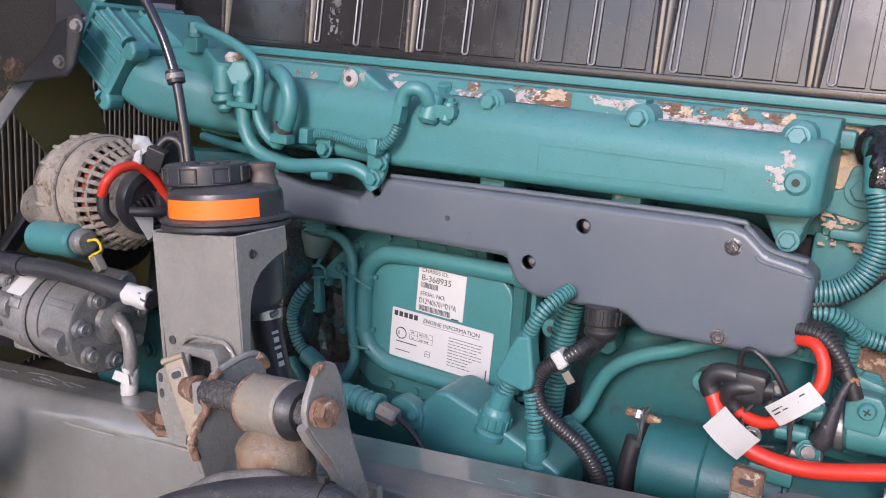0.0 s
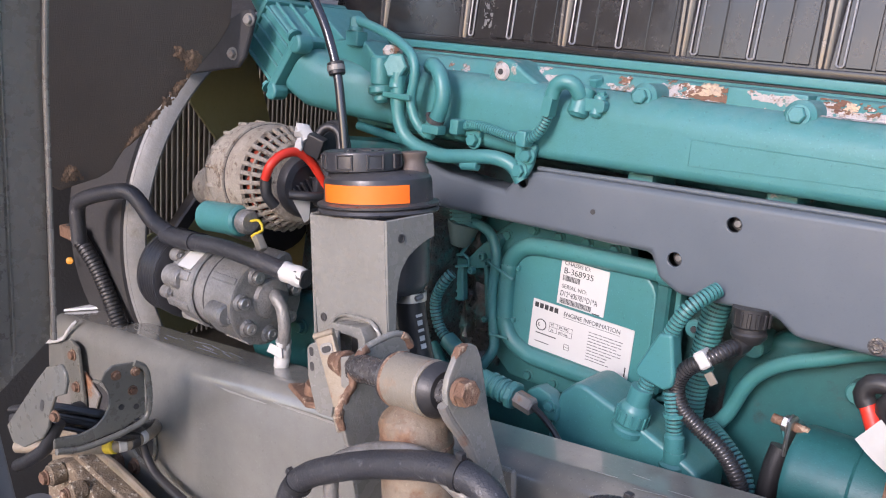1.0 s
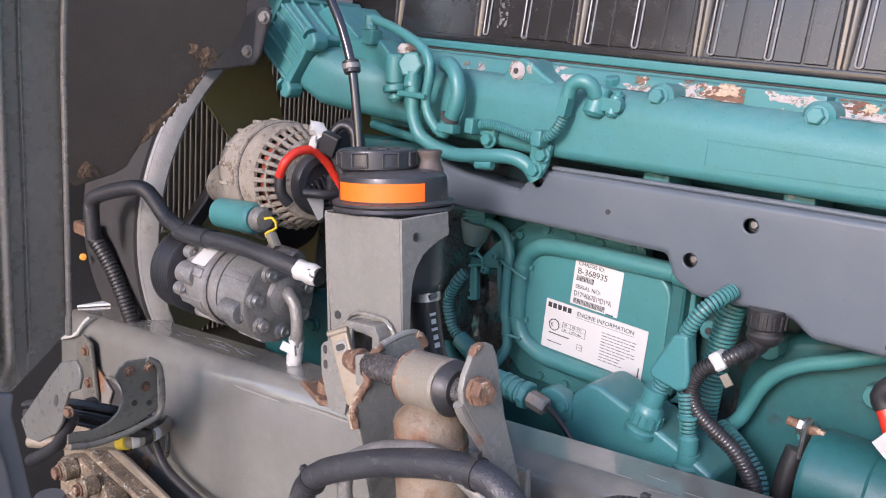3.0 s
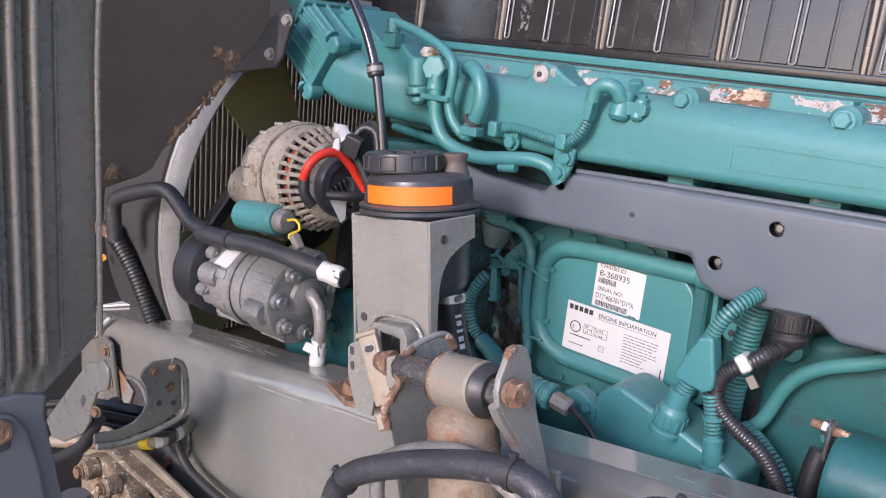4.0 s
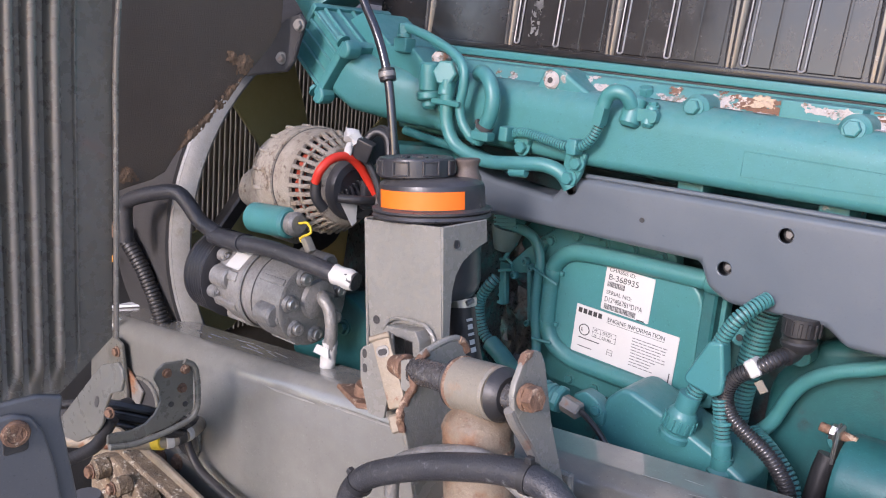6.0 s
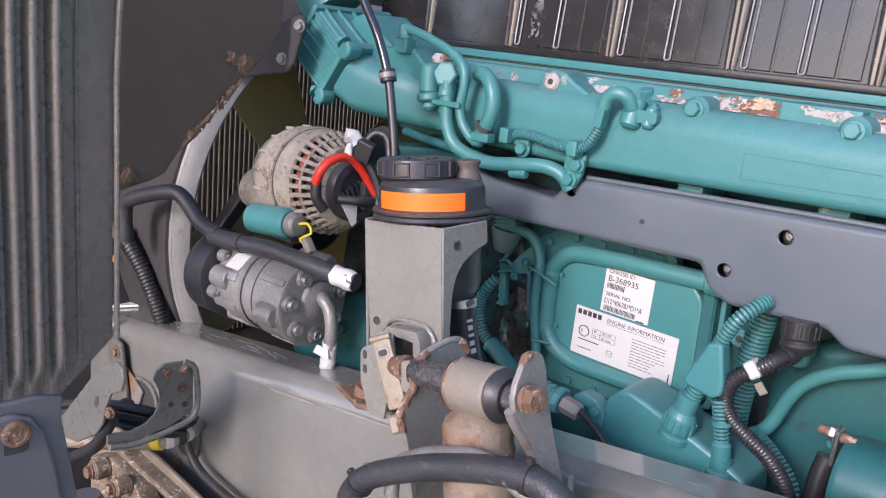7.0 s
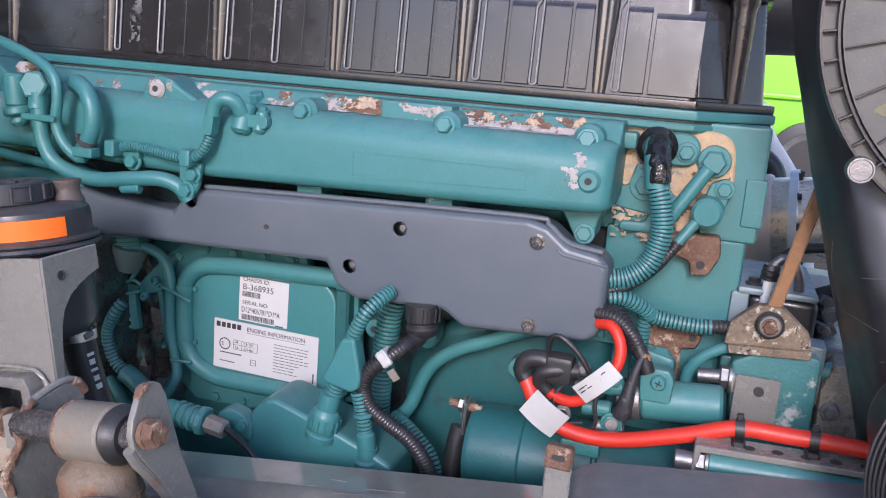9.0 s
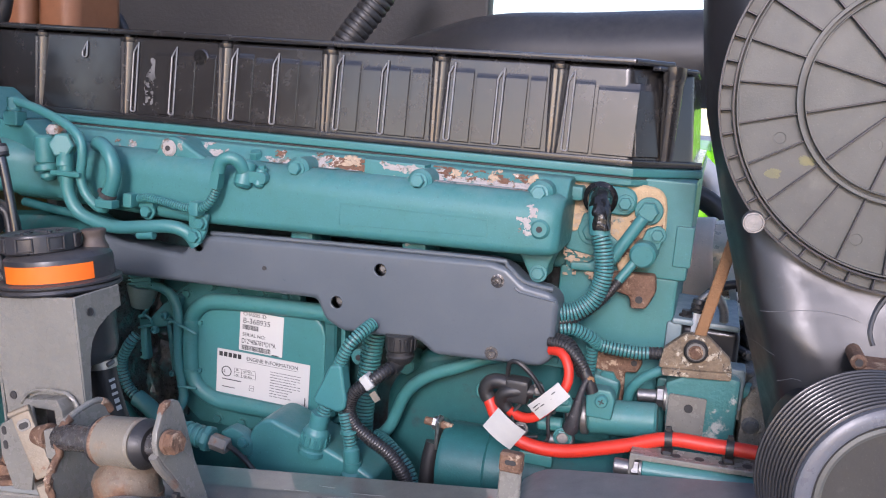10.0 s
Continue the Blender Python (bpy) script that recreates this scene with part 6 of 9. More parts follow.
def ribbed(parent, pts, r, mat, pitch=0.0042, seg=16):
    """Split conduit: separate looking ribs over a darker core that shows in the grooves."""
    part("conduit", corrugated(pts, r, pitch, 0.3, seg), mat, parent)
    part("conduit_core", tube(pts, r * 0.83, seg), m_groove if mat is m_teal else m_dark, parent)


fuel_pipe = pipe_thing("fuel_pipe", [(-0.769, 0.966, 1.292), (-0.766, 0.966, 1.26), (-0.762, 0.966, 1.235), (-0.745, 0.968, 1.211), (-0.7, 0.972, 1.199), (-0.65, 0.975, 1.204), (-0.615, 0.98, 1.208), (-0.592, 0.985, 1.202), (-0.58, 0.99, 1.186)], 0.0088, m_teal, "thick teal fuel pipe bending under the manifold")
thin_pipe = pipe_thing("thin_fuel_pipe", [(-0.864, 0.98, 1.352), (-0.82, 0.978, 1.342), (-0.77, 0.97, 1.327), (-0.745, 0.967, 1.31), (-0.741, 0.966, 1.285), (-0.744, 0.966, 1.26), (-0.736, 0.966, 1.24), (-0.722, 0.967, 1.226), (-0.712, 0.968, 1.221)], 0.0062, m_teal, "thin teal fuel pipe arching over the manifold")
part("union", box((-0.878, 0.972, 1.318), (-0.854, 0.992, 1.338), 0.003, 2), m_teal, thin_pipe)
part("union_nut", hexhead((-0.866, 0.98, 1.338), (0, 0, 1), 0.009, 0.018, 1.1), m_teal, thin_pipe, "", 0.4)
hook_pipe = pipe_thing("hooked_fuel_pipe", [(-0.745, 1.0, 1.302), (-0.722, 0.978, 1.306), (-0.702, 0.968, 1.298), (-0.691, 0.965, 1.278), (-0.693, 0.965, 1.255), (-0.703, 0.966, 1.236), (-0.712, 0.967, 1.222)], 0.0095, m_teal, "hooked teal fuel pipe with clip")
strap(hook_pipe, (-0.7, 0.9655, 1.241), (0.45, 0, 1), 0.0098, m_dark, "band", 0.006)
part("pipe_clip", box((-0.712, 0.954, 1.225), (-0.685, 0.97, 1.236), 0.002, 2), m_teal, hook_pipe)
pipe_thing("return_pipe", [(-0.86, 0.99, 1.213), (-0.8, 0.99, 1.207), (-0.72, 0.995, 1.2), (-0.68, 1.0, 1.19)], 0.006, m_teal_dark, "thin darker teal return pipe")

fuel_union = thing("banjo_union", (-0.77, 0.98, 1.25), "teal banjo union block with large hexagon bolt", "pipe union")
part("block", prism([(-0.804, 1.272), (-0.772, 1.27), (-0.768, 1.255), (-0.78, 1.247), (-0.787, 1.25), (-0.79, 1.266), (-0.804, 1.268)], 0.03, xz(0.972), 0.003, 2), m_teal, fuel_union)
part("post", rod((-0.8, 0.972, 1.25), (-0.803, 0.972, 1.262), 0.0105, 22, 0.004), m_teal, fuel_union)
part("post_collar", rod((-0.8025, 0.972, 1.262), (-0.8045, 0.972, 1.272), 0.0165, 24, 0.002), m_teal, fuel_union)
part("post_head", rod((-0.8045, 0.972, 1.272), (-0.8065, 0.972, 1.31), 0.0135, 24, 0.003), m_teal, fuel_union)
part("hexagon", hexhead((-0.774, 0.972, 1.2985), (0.35, -1, 0.15), 0.0165, 0.014, 1.0), m_teal, fuel_union, "", 0.4)
part("neck", rod((-0.7725, 0.972, 1.298), (-0.769, 0.966, 1.27), 0.011, 20, 0.002), m_teal, fuel_union)
part("worn_cap", lathe([(0.012, 0), (0.0135, 0.006), (0.009, 0.012), (0.0, 0.013)], Matrix.Translation((-0.797, 0.982, 1.312)), 20), m_flake, fuel_union, "bare worn metal cap")
strap(fuel_pipe, (-0.765, 0.966, 1.264), (0, 0, 1), 0.0092, m_teal, "pipe_clip", 0.006)
part("clip_bridge", box((-0.785, 0.955, 1.26), (-0.738, 0.962, 1.267), 0.0015, 1), m_teal, fuel_pipe)

sensor_lead = thing("sensor_lead", (-0.6, 0.98, 1.24), "teal overpainted ribbed lead to the pressure sensor", "cable")
ribbed(sensor_lead, [(-0.675, 0.985, 1.236), (-0.65, 0.98, 1.2415), (-0.62, 0.978, 1.2395), (-0.59, 0.976, 1.236), (-0.565, 0.976, 1.2385), (-0.553, 0.976, 1.248), (-0.547, 0.978, 1.262), (-0.545, 0.979, 1.272)], 0.006, m_teal, 0.0036, 14)
part("plug", prism(rounded(0.012, 0.022, 0.003), 0.014, Matrix.Translation((-0.5445, 0, 1.276)) @ pose(0, 0, 0, 0, 8, 0) @ xz(0.97), 0.003, 2), m_teal, sensor_lead)
part("boot", tube([(-0.5435, 0.978, 1.286), (-0.54, 0.978, 1.299), (-0.53, 0.979, 1.305), (-0.519, 0.983, 1.302), (-0.514, 0.989, 1.29)], 0.0085, 18), m_teal, sensor_lead)
for x, z in ((-0.672, 1.237), (-0.572, 1.237)):
    part("lead_clip", box((x - 0.008, 0.968, z - 0.01), (x + 0.006, 0.986, z + 0.009), 0.003, 2), m_teal, sensor_lead)
pressure_sensor = thing("pressure_sensor", (-0.5, 0.99, 1.28), "teal overpainted pressure sensor on the manifold", "sensor")
part("housing", rod((-0.514, 0.999, 1.302), (-0.516, 0.99, 1.268), 0.0122, 24, 0.004), m_teal, pressure_sensor)
part("flange", prism(rounded(0.042, 0.014, 0.005), 0.01, Matrix.Translation((-0.503, 0, 1.283)) @ xz(0.987), 0.003, 2), m_teal, pressure_sensor)
part("ear", rod((-0.493, 0.998, 1.294), (-0.495, 0.992, 1.27), 0.0075, 18, 0.003), m_teal, pressure_sensor)
bolt(pressure_sensor, (-0.493, 0.998, 1.293), (0, -0.2, 1), 0.005, 0.006)

clip_post = thing("pipe_bracket", (-0.58, 0.99, 1.2), "small teal pipe bracket bolted below the manifold", "bracket")
part("tab", prism([(-0.592, 1.23), (-0.562, 1.23), (-0.566, 1.205), (-0.572, 1.192), (-0.585, 1.192), (-0.592, 1.21)], 0.008, xz(0.986), 0.003, 2), m_teal, clip_post)
bolt(clip_post, (-0.572, 0.986, 1.217), (0, -1, 0), 0.0075, 0.008)
bolt(clip_post, (-0.581, 0.986, 1.198), (0, -1, 0), 0.008, 0.008)
bolt(clip_post, (-0.655, 0.99, 1.222), (0, -1, 0.1), 0.008, 0.01)
part("tab", box((-0.69, 0.985, 1.225), (-0.645, 1.0, 1.238), 0.004, 2), m_teal, clip_post)
part("stud", rod((-0.66, 0.975, 1.192), (-0.635, 0.975, 1.195), 0.006, 12, 0.001), m_teal, clip_post)

# ---- pipes and leads round the control unit ----
pipe_thing("control_unit_lead", [(-0.712, 1.05, 1.103), (-0.683, 1.045, 1.106), (-0.6614, 1.045, 1.1), (-0.6497, 1.045, 1.0837), (-0.6452, 1.045, 1.0655), (-0.6457, 1.045, 1.0381), (-0.6445, 1.045, 1.0044), (-0.637, 1.045, 0.967), (-0.633, 1.042, 0.945), (-0.645, 1.03, 0.915)], 0.0068, m_teal, "thin teal pipe beside the control unit")
pipe_thing("ribbed_conduit", [(-0.684, 1.006, 1.045), (-0.691, 1.0, 1.033), (-0.7025, 1.0, 1.01), (-0.7026, 1.0, 0.99), (-0.6926, 1.0, 0.967), (-0.677, 1.0, 0.955)], 0.0078, m_teal, "ribbed teal conduit beside the control unit", "conduit", 0.005)
pipe_thing("conduit_sleeve", [(-0.679, 1.0, 0.956), (-0.66, 0.999, 0.947), (-0.63, 0.99, 0.935), (-0.6, 0.98, 0.928)], 0.0118, m_teal, "smooth teal conduit sleeve", "conduit")
pipe_thing("lower_pipe", [(-0.72, 1.02, 0.93), (-0.68, 1.01, 0.905), (-0.63, 0.99, 0.885), (-0.58, 0.98, 0.87)], 0.009, m_teal_dark, "darker teal pipe low on the block")
cap_ = thing("ribbed_plug", (-0.7, 1.03, 1.12), "teal ribbed plastic connector plug", "connector")
PG = Matrix.Translation((-0.7055, 1.048, 1.112)) @ pose(0, 0, 0, 0, -12, 0)
part("core", prism(rounded(0.034, 0.022, 0.006), 0.02, PG @ xz(-0.008), 0.003, 2), m_teal, cap_)
for k in range(4):
    part("ring", prism(rounded(0.037, 0.0026, 0.001), 0.024, PG @ Matrix.Translation((0, 0, -0.0085 + 0.0055 * k)) @ xz(-0.011), 0.0006, 1), m_teal, cap_)
m_cup = material("cloudy_grey_green_plastic", (0.11, 0.165, 0.15), 0.4, 0, (0.08, 0.12, 0.11), 20, 0.8, 0.1, 300)
part("cup", lathe([(0.0, 0.0), (0.013, 0.001), (0.017, 0.008), (0.0215, 0.026), (0.022, 0.034), (0.0, 0.034)], Matrix.Translation((-0.715, 1.052, 1.069)) @ basis((0.15, 0, 1)), 28), m_cup, cap_, "cloudy plastic cup under the plug")

breather = thing("crankcase_breather", (-0.42, 0.97, 0.9), "teal plastic breather housing with slanting top", "housing")
part("housing", prism([(-0.485, 0.88), (-0.479, 0.935), (-0.473, 0.965), (-0.456, 0.983), (-0.444, 0.9855), (-0.38, 0.9665), (-0.326, 0.9475), (-0.302, 0.937), (-0.298, 0.88)], 0.07, xz(0.955), 0.009, 3), m_teal, breather)
part("lower_tray", box((-0.4, 0.965, 0.9), (-0.315, 1.02, 0.93), 0.005, 2), m_teal_dark, breather)
neck = lathe([(0.0175, 0.0), (0.0175, 0.006), (0.0155, 0.008), (0.0155, 0.011), (0.017, 0.013), (0.017, 0.028), (0.015, 0.032), (0.012, 0.036), (0.012, 0.055)], Matrix.Translation((-0.387, 0.958, 0.952)) @ basis((0.2, 0, 1)), 28)
part("screw_neck", neck, m_teal, breather)
for k in range(14):
    a = 2 * math.pi * k / 14
    part("grip", box((0.016, -0.0015, 0.0135), (0.0185, 0.0015, 0.027), 0.0005, 1, None, Matrix.Translation((-0.387, 0.958, 0.952)) @ basis((0.2, 0, 1)) @ Matrix.Rotation(a, 4, "Z")), m_teal, breather)
harness_y = thing("harness_splitter", (-0.37, 0.96, 1.04), "teal triangular conduit splitter", "conduit")
part("splitter", prism([(-0.366, 1.07), (-0.351, 1.073), (-0.342, 1.03), (-0.343, 1.018), (-0.352, 1.012), (-0.383, 1.018), (-0.386, 1.025)], 0.022, xz(0.952), 0.005, 3), m_teal, harness_y)
ribbed(harness_y, [(-0.359, 0.963, 1.066), (-0.353, 0.963, 1.082), (-0.345, 0.966, 1.099), (-0.336, 0.976, 1.111), (-0.328, 0.992, 1.12)], 0.0082, m_teal, 0.0042)
ribbed(harness_y, [(-0.37, 0.962, 1.02), (-0.3755, 0.961, 1.003), (-0.38, 0.959, 0.985)], 0.0095, m_teal, 0.0042)
ribbed(harness_y, [(-0.347, 0.962, 1.012), (-0.341, 0.962, 0.99), (-0.336, 0.962, 0.965)], 0.0088, m_teal, 0.0042)
part("sleeve", rod((-0.336, 0.962, 0.968), (-0.333, 0.962, 0.945), 0.0105, 20, 0.003), m_teal, harness_y)
part("plug", lathe([(0.0145, 0), (0.0145, 0.02), (0.0115, 0.023), (0.0115, 0.035)], Matrix.Translation((-0.331, 0.962, 0.915)) @ basis((-0.05, 0, 1)), 24), m_teal, harness_y)
strap(harness_y, (-0.339, 0.962, 0.988), (0.2, 0, -1), 0.0105, m_teal)
pipe_thing("upright_conduit", [(-0.34, 1.04, 1.11), (-0.346, 1.04, 1.078), (-0.35, 1.04, 1.034), (-0.354, 1.04, 0.985), (-0.352, 1.035, 0.93)], 0.0145, m_teal, "upright ribbed teal conduit behind the splitter", "conduit", 0.005, 18)
pipe_thing("coolant_pipe", [(-0.18, 1.062, 1.083), (-0.204, 1.06, 1.0747), (-0.237, 1.06, 1.0582), (-0.268, 1.06, 1.0439), (-0.2943, 1.06, 1.0235), (-0.308, 1.06, 1.0014), (-0.3145, 1.06, 0.9826), (-0.323, 1.058, 0.961), (-0.3412, 1.055, 0.941), (-0.37, 1.05, 0.93)], 0.0082, m_teal, "teal coolant pipe curving down the block")
pipe_thing("drain_conduit", [(-0.33, 1.03, 0.96), (-0.3, 1.01, 0.955), (-0.27, 1.0, 0.93), (-0.26, 0.99, 0.89)], 0.0085, m_teal, "ribbed teal conduit running down", "conduit", 0.0045)

black_conn = thing("main_harness_plug", (-0.285, 0.99, 1.09), "black round harness connector with ribbed black conduit", "connector")
part("plug", lathe([(0.0125, -0.006), (0.0175, 0.0), (0.018, 0.004), (0.0165, 0.006), (0.0165, 0.01), (0.018, 0.012), (0.018, 0.03)], Matrix.Translation((-0.293, 1.0, 1.079)) @ basis((-0.08, 0, 1)), 28), m_rubber, black_conn)
for k in range(14):
    a = 2 * math.pi * k / 14
    part("grip", box((0.017, -0.0018, 0.013), (0.0193, 0.0018, 0.028), 0.0006, 1, None, Matrix.Translation((-0.293, 1.0, 1.079)) @ Matrix.Rotation(a, 4, "Z")), m_rubber, black_conn)
part("back_shell", tube([(-0.2935, 1.0, 1.078), (-0.2955, 0.995, 1.0715), (-0.299, 0.986, 1.068)], 0.0098, 20), m_rubber, black_conn)
ribbed(black_conn, [(-0.297, 0.992, 1.071), (-0.306, 0.976, 1.064), (-0.318, 0.967, 1.053), (-0.335, 0.965, 1.039), (-0.343, 0.965, 1.018), (-0.335, 0.965, 0.997), (-0.315, 0.965, 0.983), (-0.289, 0.965, 0.969), (-0.271, 0.965, 0.951), (-0.26, 0.965, 0.93), (-0.255, 0.962, 0.9)], 0.0087, m_duct, 0.0036)
part("white_tag", box((-0.006, -0.0095, -0.0093), (0.006, 0.0095, 0.0093), 0.002, 1, None, Matrix.Translation((-0.3195, 0.966, 1.0545)) @ pose(0, 0, 0, 0, -42, 0)), m_white, black_conn)
part("tag_flap", box((-0.0045, -0.001, -0.008), (0.0045, 0.001, 0.005), 0.0005, 1, None, Matrix.Translation((-0.3075, 0.957, 1.041)) @ pose(0, 0, 0, 0, -40, 0)), m_cream_rust, black_conn)

oil_sender = thing("oil_pressure_sender", (-0.5, 0.93, 0.93), "teal sender with grey fitting and thin black lead", "sensor")
part("body", rod((-0.565, 0.93, 0.958), (-0.512, 0.93, 0.953), 0.0125, 22, 0.003), m_teal, oil_sender)
for k in range(3):
    part("grip_ring", rod((-0.55 + k * 0.009, 0.93, 0.9565 - k * 0.0008), (-0.545 + k * 0.009, 0.93, 0.956 - k * 0.0008), 0.0148, 16, 0.001), m_teal, oil_sender)
part("collar", rod((-0.522, 0.93, 0.9545), (-0.512, 0.93, 0.9535), 0.0165, 8, 0.002), m_teal, oil_sender)
part("hex", rod((-0.513, 0.93, 0.953), (-0.488, 0.93, 0.949), 0.0105, 6, 0.002), m_grey_rust, oil_sender)
part("back_body", prism([(-0.515, 0.94), (-0.513, 0.957), (-0.498, 0.966), (-0.482, 0.962), (-0.468, 0.95), (-0.468, 0.932), (-0.49, 0.928)], 0.02, xz(0.95), 0.004, 2), m_teal_cast, oil_sender)
bolt(oil_sender, (-0.479, 0.95, 0.949), (0, -1, 0), 0.006, 0.006)
part("lead", tube([(-0.49, 0.93, 0.951), (-0.47, 0.925, 0.945), (-0.45, 0.92, 0.935), (-0.432, 0.915, 0.918), (-0.42, 0.91, 0.89)], 0.0035, 10), m_rubber, oil_sender)

# ---- starter motor ----
starter = thing("starter_motor", (-0.12, 1.03, 0.88), "teal painted starter motor with terminals and cables", "starter motor")
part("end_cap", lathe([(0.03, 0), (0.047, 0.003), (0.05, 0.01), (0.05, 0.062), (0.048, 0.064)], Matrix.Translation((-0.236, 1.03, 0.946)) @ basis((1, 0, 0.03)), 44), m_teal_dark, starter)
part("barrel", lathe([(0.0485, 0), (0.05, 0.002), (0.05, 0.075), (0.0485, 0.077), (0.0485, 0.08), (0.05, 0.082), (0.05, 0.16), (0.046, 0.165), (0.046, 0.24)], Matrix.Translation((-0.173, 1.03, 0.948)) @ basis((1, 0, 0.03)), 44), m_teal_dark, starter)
part("solenoid", rod((-0.058, 1.015, 1.044), (0.02, 1.015, 1.052), 0.0205, 32, 0.003), m_teal_cast, starter)
part("solenoid_plate", rod((-0.066, 1.015, 1.0432), (-0.058, 1.015, 1.044), 0.0222, 28, 0.001), m_dull_steel, starter)
part("solenoid_face", rod((-0.084, 1.015, 1.0415), (-0.066, 1.015, 1.0432), 0.0185, 24, 0.003), m_rubber, starter)
part("bracket_ear", prism([(-0.06, 1.05), (-0.062, 1.076), (-0.056, 1.086), (-0.034, 1.086), (-0.028, 1.076), (-0.03, 1.05)], 0.022, xz(0.991), 0.004, 2), m_teal_cast, starter)
part("ear_screw", lathe([(0.0075, 0), (0.0075, 0.004), (0.006, 0.006)], Matrix.Translation((-0.043, 0.991, 1.073)) @ basis((0, -1, 0)), 24), m_teal, starter)
for a in (0, 90):
    part("cross_slot", box((-0.0035, -0.0068, -0.0007), (0.0035, -0.0055, 0.0007), 0.0002, 1, None, Matrix.Translation((-0.043, 0.991, 1.073)) @ Matrix.Rotation(radians(a + 20), 4, "Y")), m_dark, starter)
for k, (x, z) in enumerate(((-0.125, 1.05), (-0.115, 1.03), (-0.1, 1.012), (-0.105, 1.055))):
    part("terminal_block", rod((x, 1.0, z), (x + 0.03, 1.0, z + 0.002), 0.0085, 14, 0.002), m_teal if k % 2 else m_dull_steel, starter)
for k, (x, z, r_) in enumerate(((-0.132, 1.066, 0.006), (-0.12, 1.072, 0.005), (-0.088, 1.066, 0.0055), (-0.136, 1.02, 0.006), (-0.086, 1.02, 0.007))):
    part("post", rod((x, 1.01, z), (x + 0.004, 0.984, z + 0.002), r_, 14, 0.001), (m_rubber, m_dull_steel, m_teal)[k % 3], starter)
    part("post_nut", hexhead((x + 0.003, 0.99, z + 0.0015), (0.1, -1, 0), r_ * 1.3, 0.005, 1.2), m_dull_steel if k % 2 else m_teal, starter, "", 0.4)
for pts in ([(-0.13, 0.99, 1.06), (-0.142, 0.98, 1.04), (-0.13, 0.978, 1.018), (-0.11, 0.98, 1.02)], [(-0.09, 0.99, 1.064), (-0.1, 0.98, 1.046), (-0.098, 0.978, 1.02), (-0.115, 0.98, 1.006)]):
    part("jumper_wire", tube(pts, 0.0022, 8), m_rubber, starter)
part("terminal_stud", rod((-0.262, 1.022, 0.996), (-0.225, 1.022, 0.993), 0.005, 12, 0.0008), m_rust, starter)
part("terminal_nut", hexhead((-0.243, 1.022, 0.9945), (-1, 0, 0.05), 0.0085, 0.008, 1.3), m_steel, starter, "", 0.4)
part("terminal_lug", box((-0.243, 1.005, 0.965), (-0.2385, 1.03, 1.004), 0.002, 1), m_steel, starter)
part("lead_boot", tube([(-0.246, 1.015, 0.972), (-0.249, 1.01, 0.945), (-0.249, 1.005, 0.9), (-0.246, 1.0, 0.85)], 0.0105, 18), m_rubber, starter)
part("cap_rib", box((-0.232, 0.978, 0.92), (-0.19, 0.99, 0.925), 0.0015, 1), m_teal, starter)
part("mount_strip", box((-0.13, 0.978, 0.985), (-0.09, 0.99, 1.0), 0.003, 2), m_teal, starter)

battery_cable = thing("battery_cable", (0.0, 0.96, 1.0), "thick red battery cable with white paper flags", "cable")
part("main_run", tube([(-0.175, 0.985, 1.058), (-0.168, 0.982, 1.047), (-0.155, 0.975, 1.03), (-0.125, 0.972, 1.013), (-0.078, 0.97, 1.013), (-0.015, 0.965, 1.034), (0.033, 0.962, 1.053), (0.075, 0.96, 1.056), (0.122, 0.958, 1.058), (0.2, 0.95, 1.06)], 0.0078, 20), m_red, battery_cable)
part("upper_run", tube([(-0.108, 1.0, 1.12), (-0.094, 0.99, 1.122), (-0.084, 0.984, 1.11), (-0.082, 0.98, 1.092), (-0.09, 0.977, 1.073), (-0.108, 0.977, 1.05), (-0.125, 0.98, 1.04), (-0.145, 0.985, 1.042), (-0.155, 0.99, 1.05)], 0.0058, 18), m_red, battery_cable)
part("taped_loop", tube([(-0.15, 0.985, 1.044), (-0.158, 0.983, 1.054), (-0.154, 0.98, 1.066), (-0.14, 0.982, 1.07), (-0.122, 0.987, 1.07)], 0.0085, 16), m_rubber, battery_cable, "loop wound with black tape")
part("taped_end", tube([(-0.173, 0.985, 1.054), (-0.178, 0.985, 1.063), (-0.173, 0.985, 1.074), (-0.16, 0.985, 1.077), (-0.143, 0.986, 1.073)], 0.0092, 16), m_rubber, battery_cable)
part("terminal_cover", box((-0.155, 0.975, 1.055), (-0.125, 1.0, 1.085), 0.006, 2), m_rubber, battery_cable)


def flag(cx, cy, cz, w, h, turn, tip):
    """Folded paper flag round the cable, gently bowed."""
    b2 = bmesh.new()
    vs = []
    for i in range(7):
        u = -0.5 + i / 6
        vs.append([b2.verts.new((u * w, -0.004 * (1 - (2 * u) ** 2) - 0.002 * v, (v - 0.5) * h)) for v in (0, 0.5, 1)])
    for i in range(6):
        for j in range(2):
            b2.faces.new((vs[i][j], vs[i + 1][j], vs[i + 1][j + 1], vs[i][j + 1]))
    b2.normal_update()
    bmesh.ops.solidify(b2, geom=b2.faces[:], thickness=0.0006)
    bmesh.ops.transform(b2, matrix=Matrix.Translation((cx, cy, cz)) @ pose(0, 0, 0, tip, turn, 0), verts=b2.verts)
    return b2


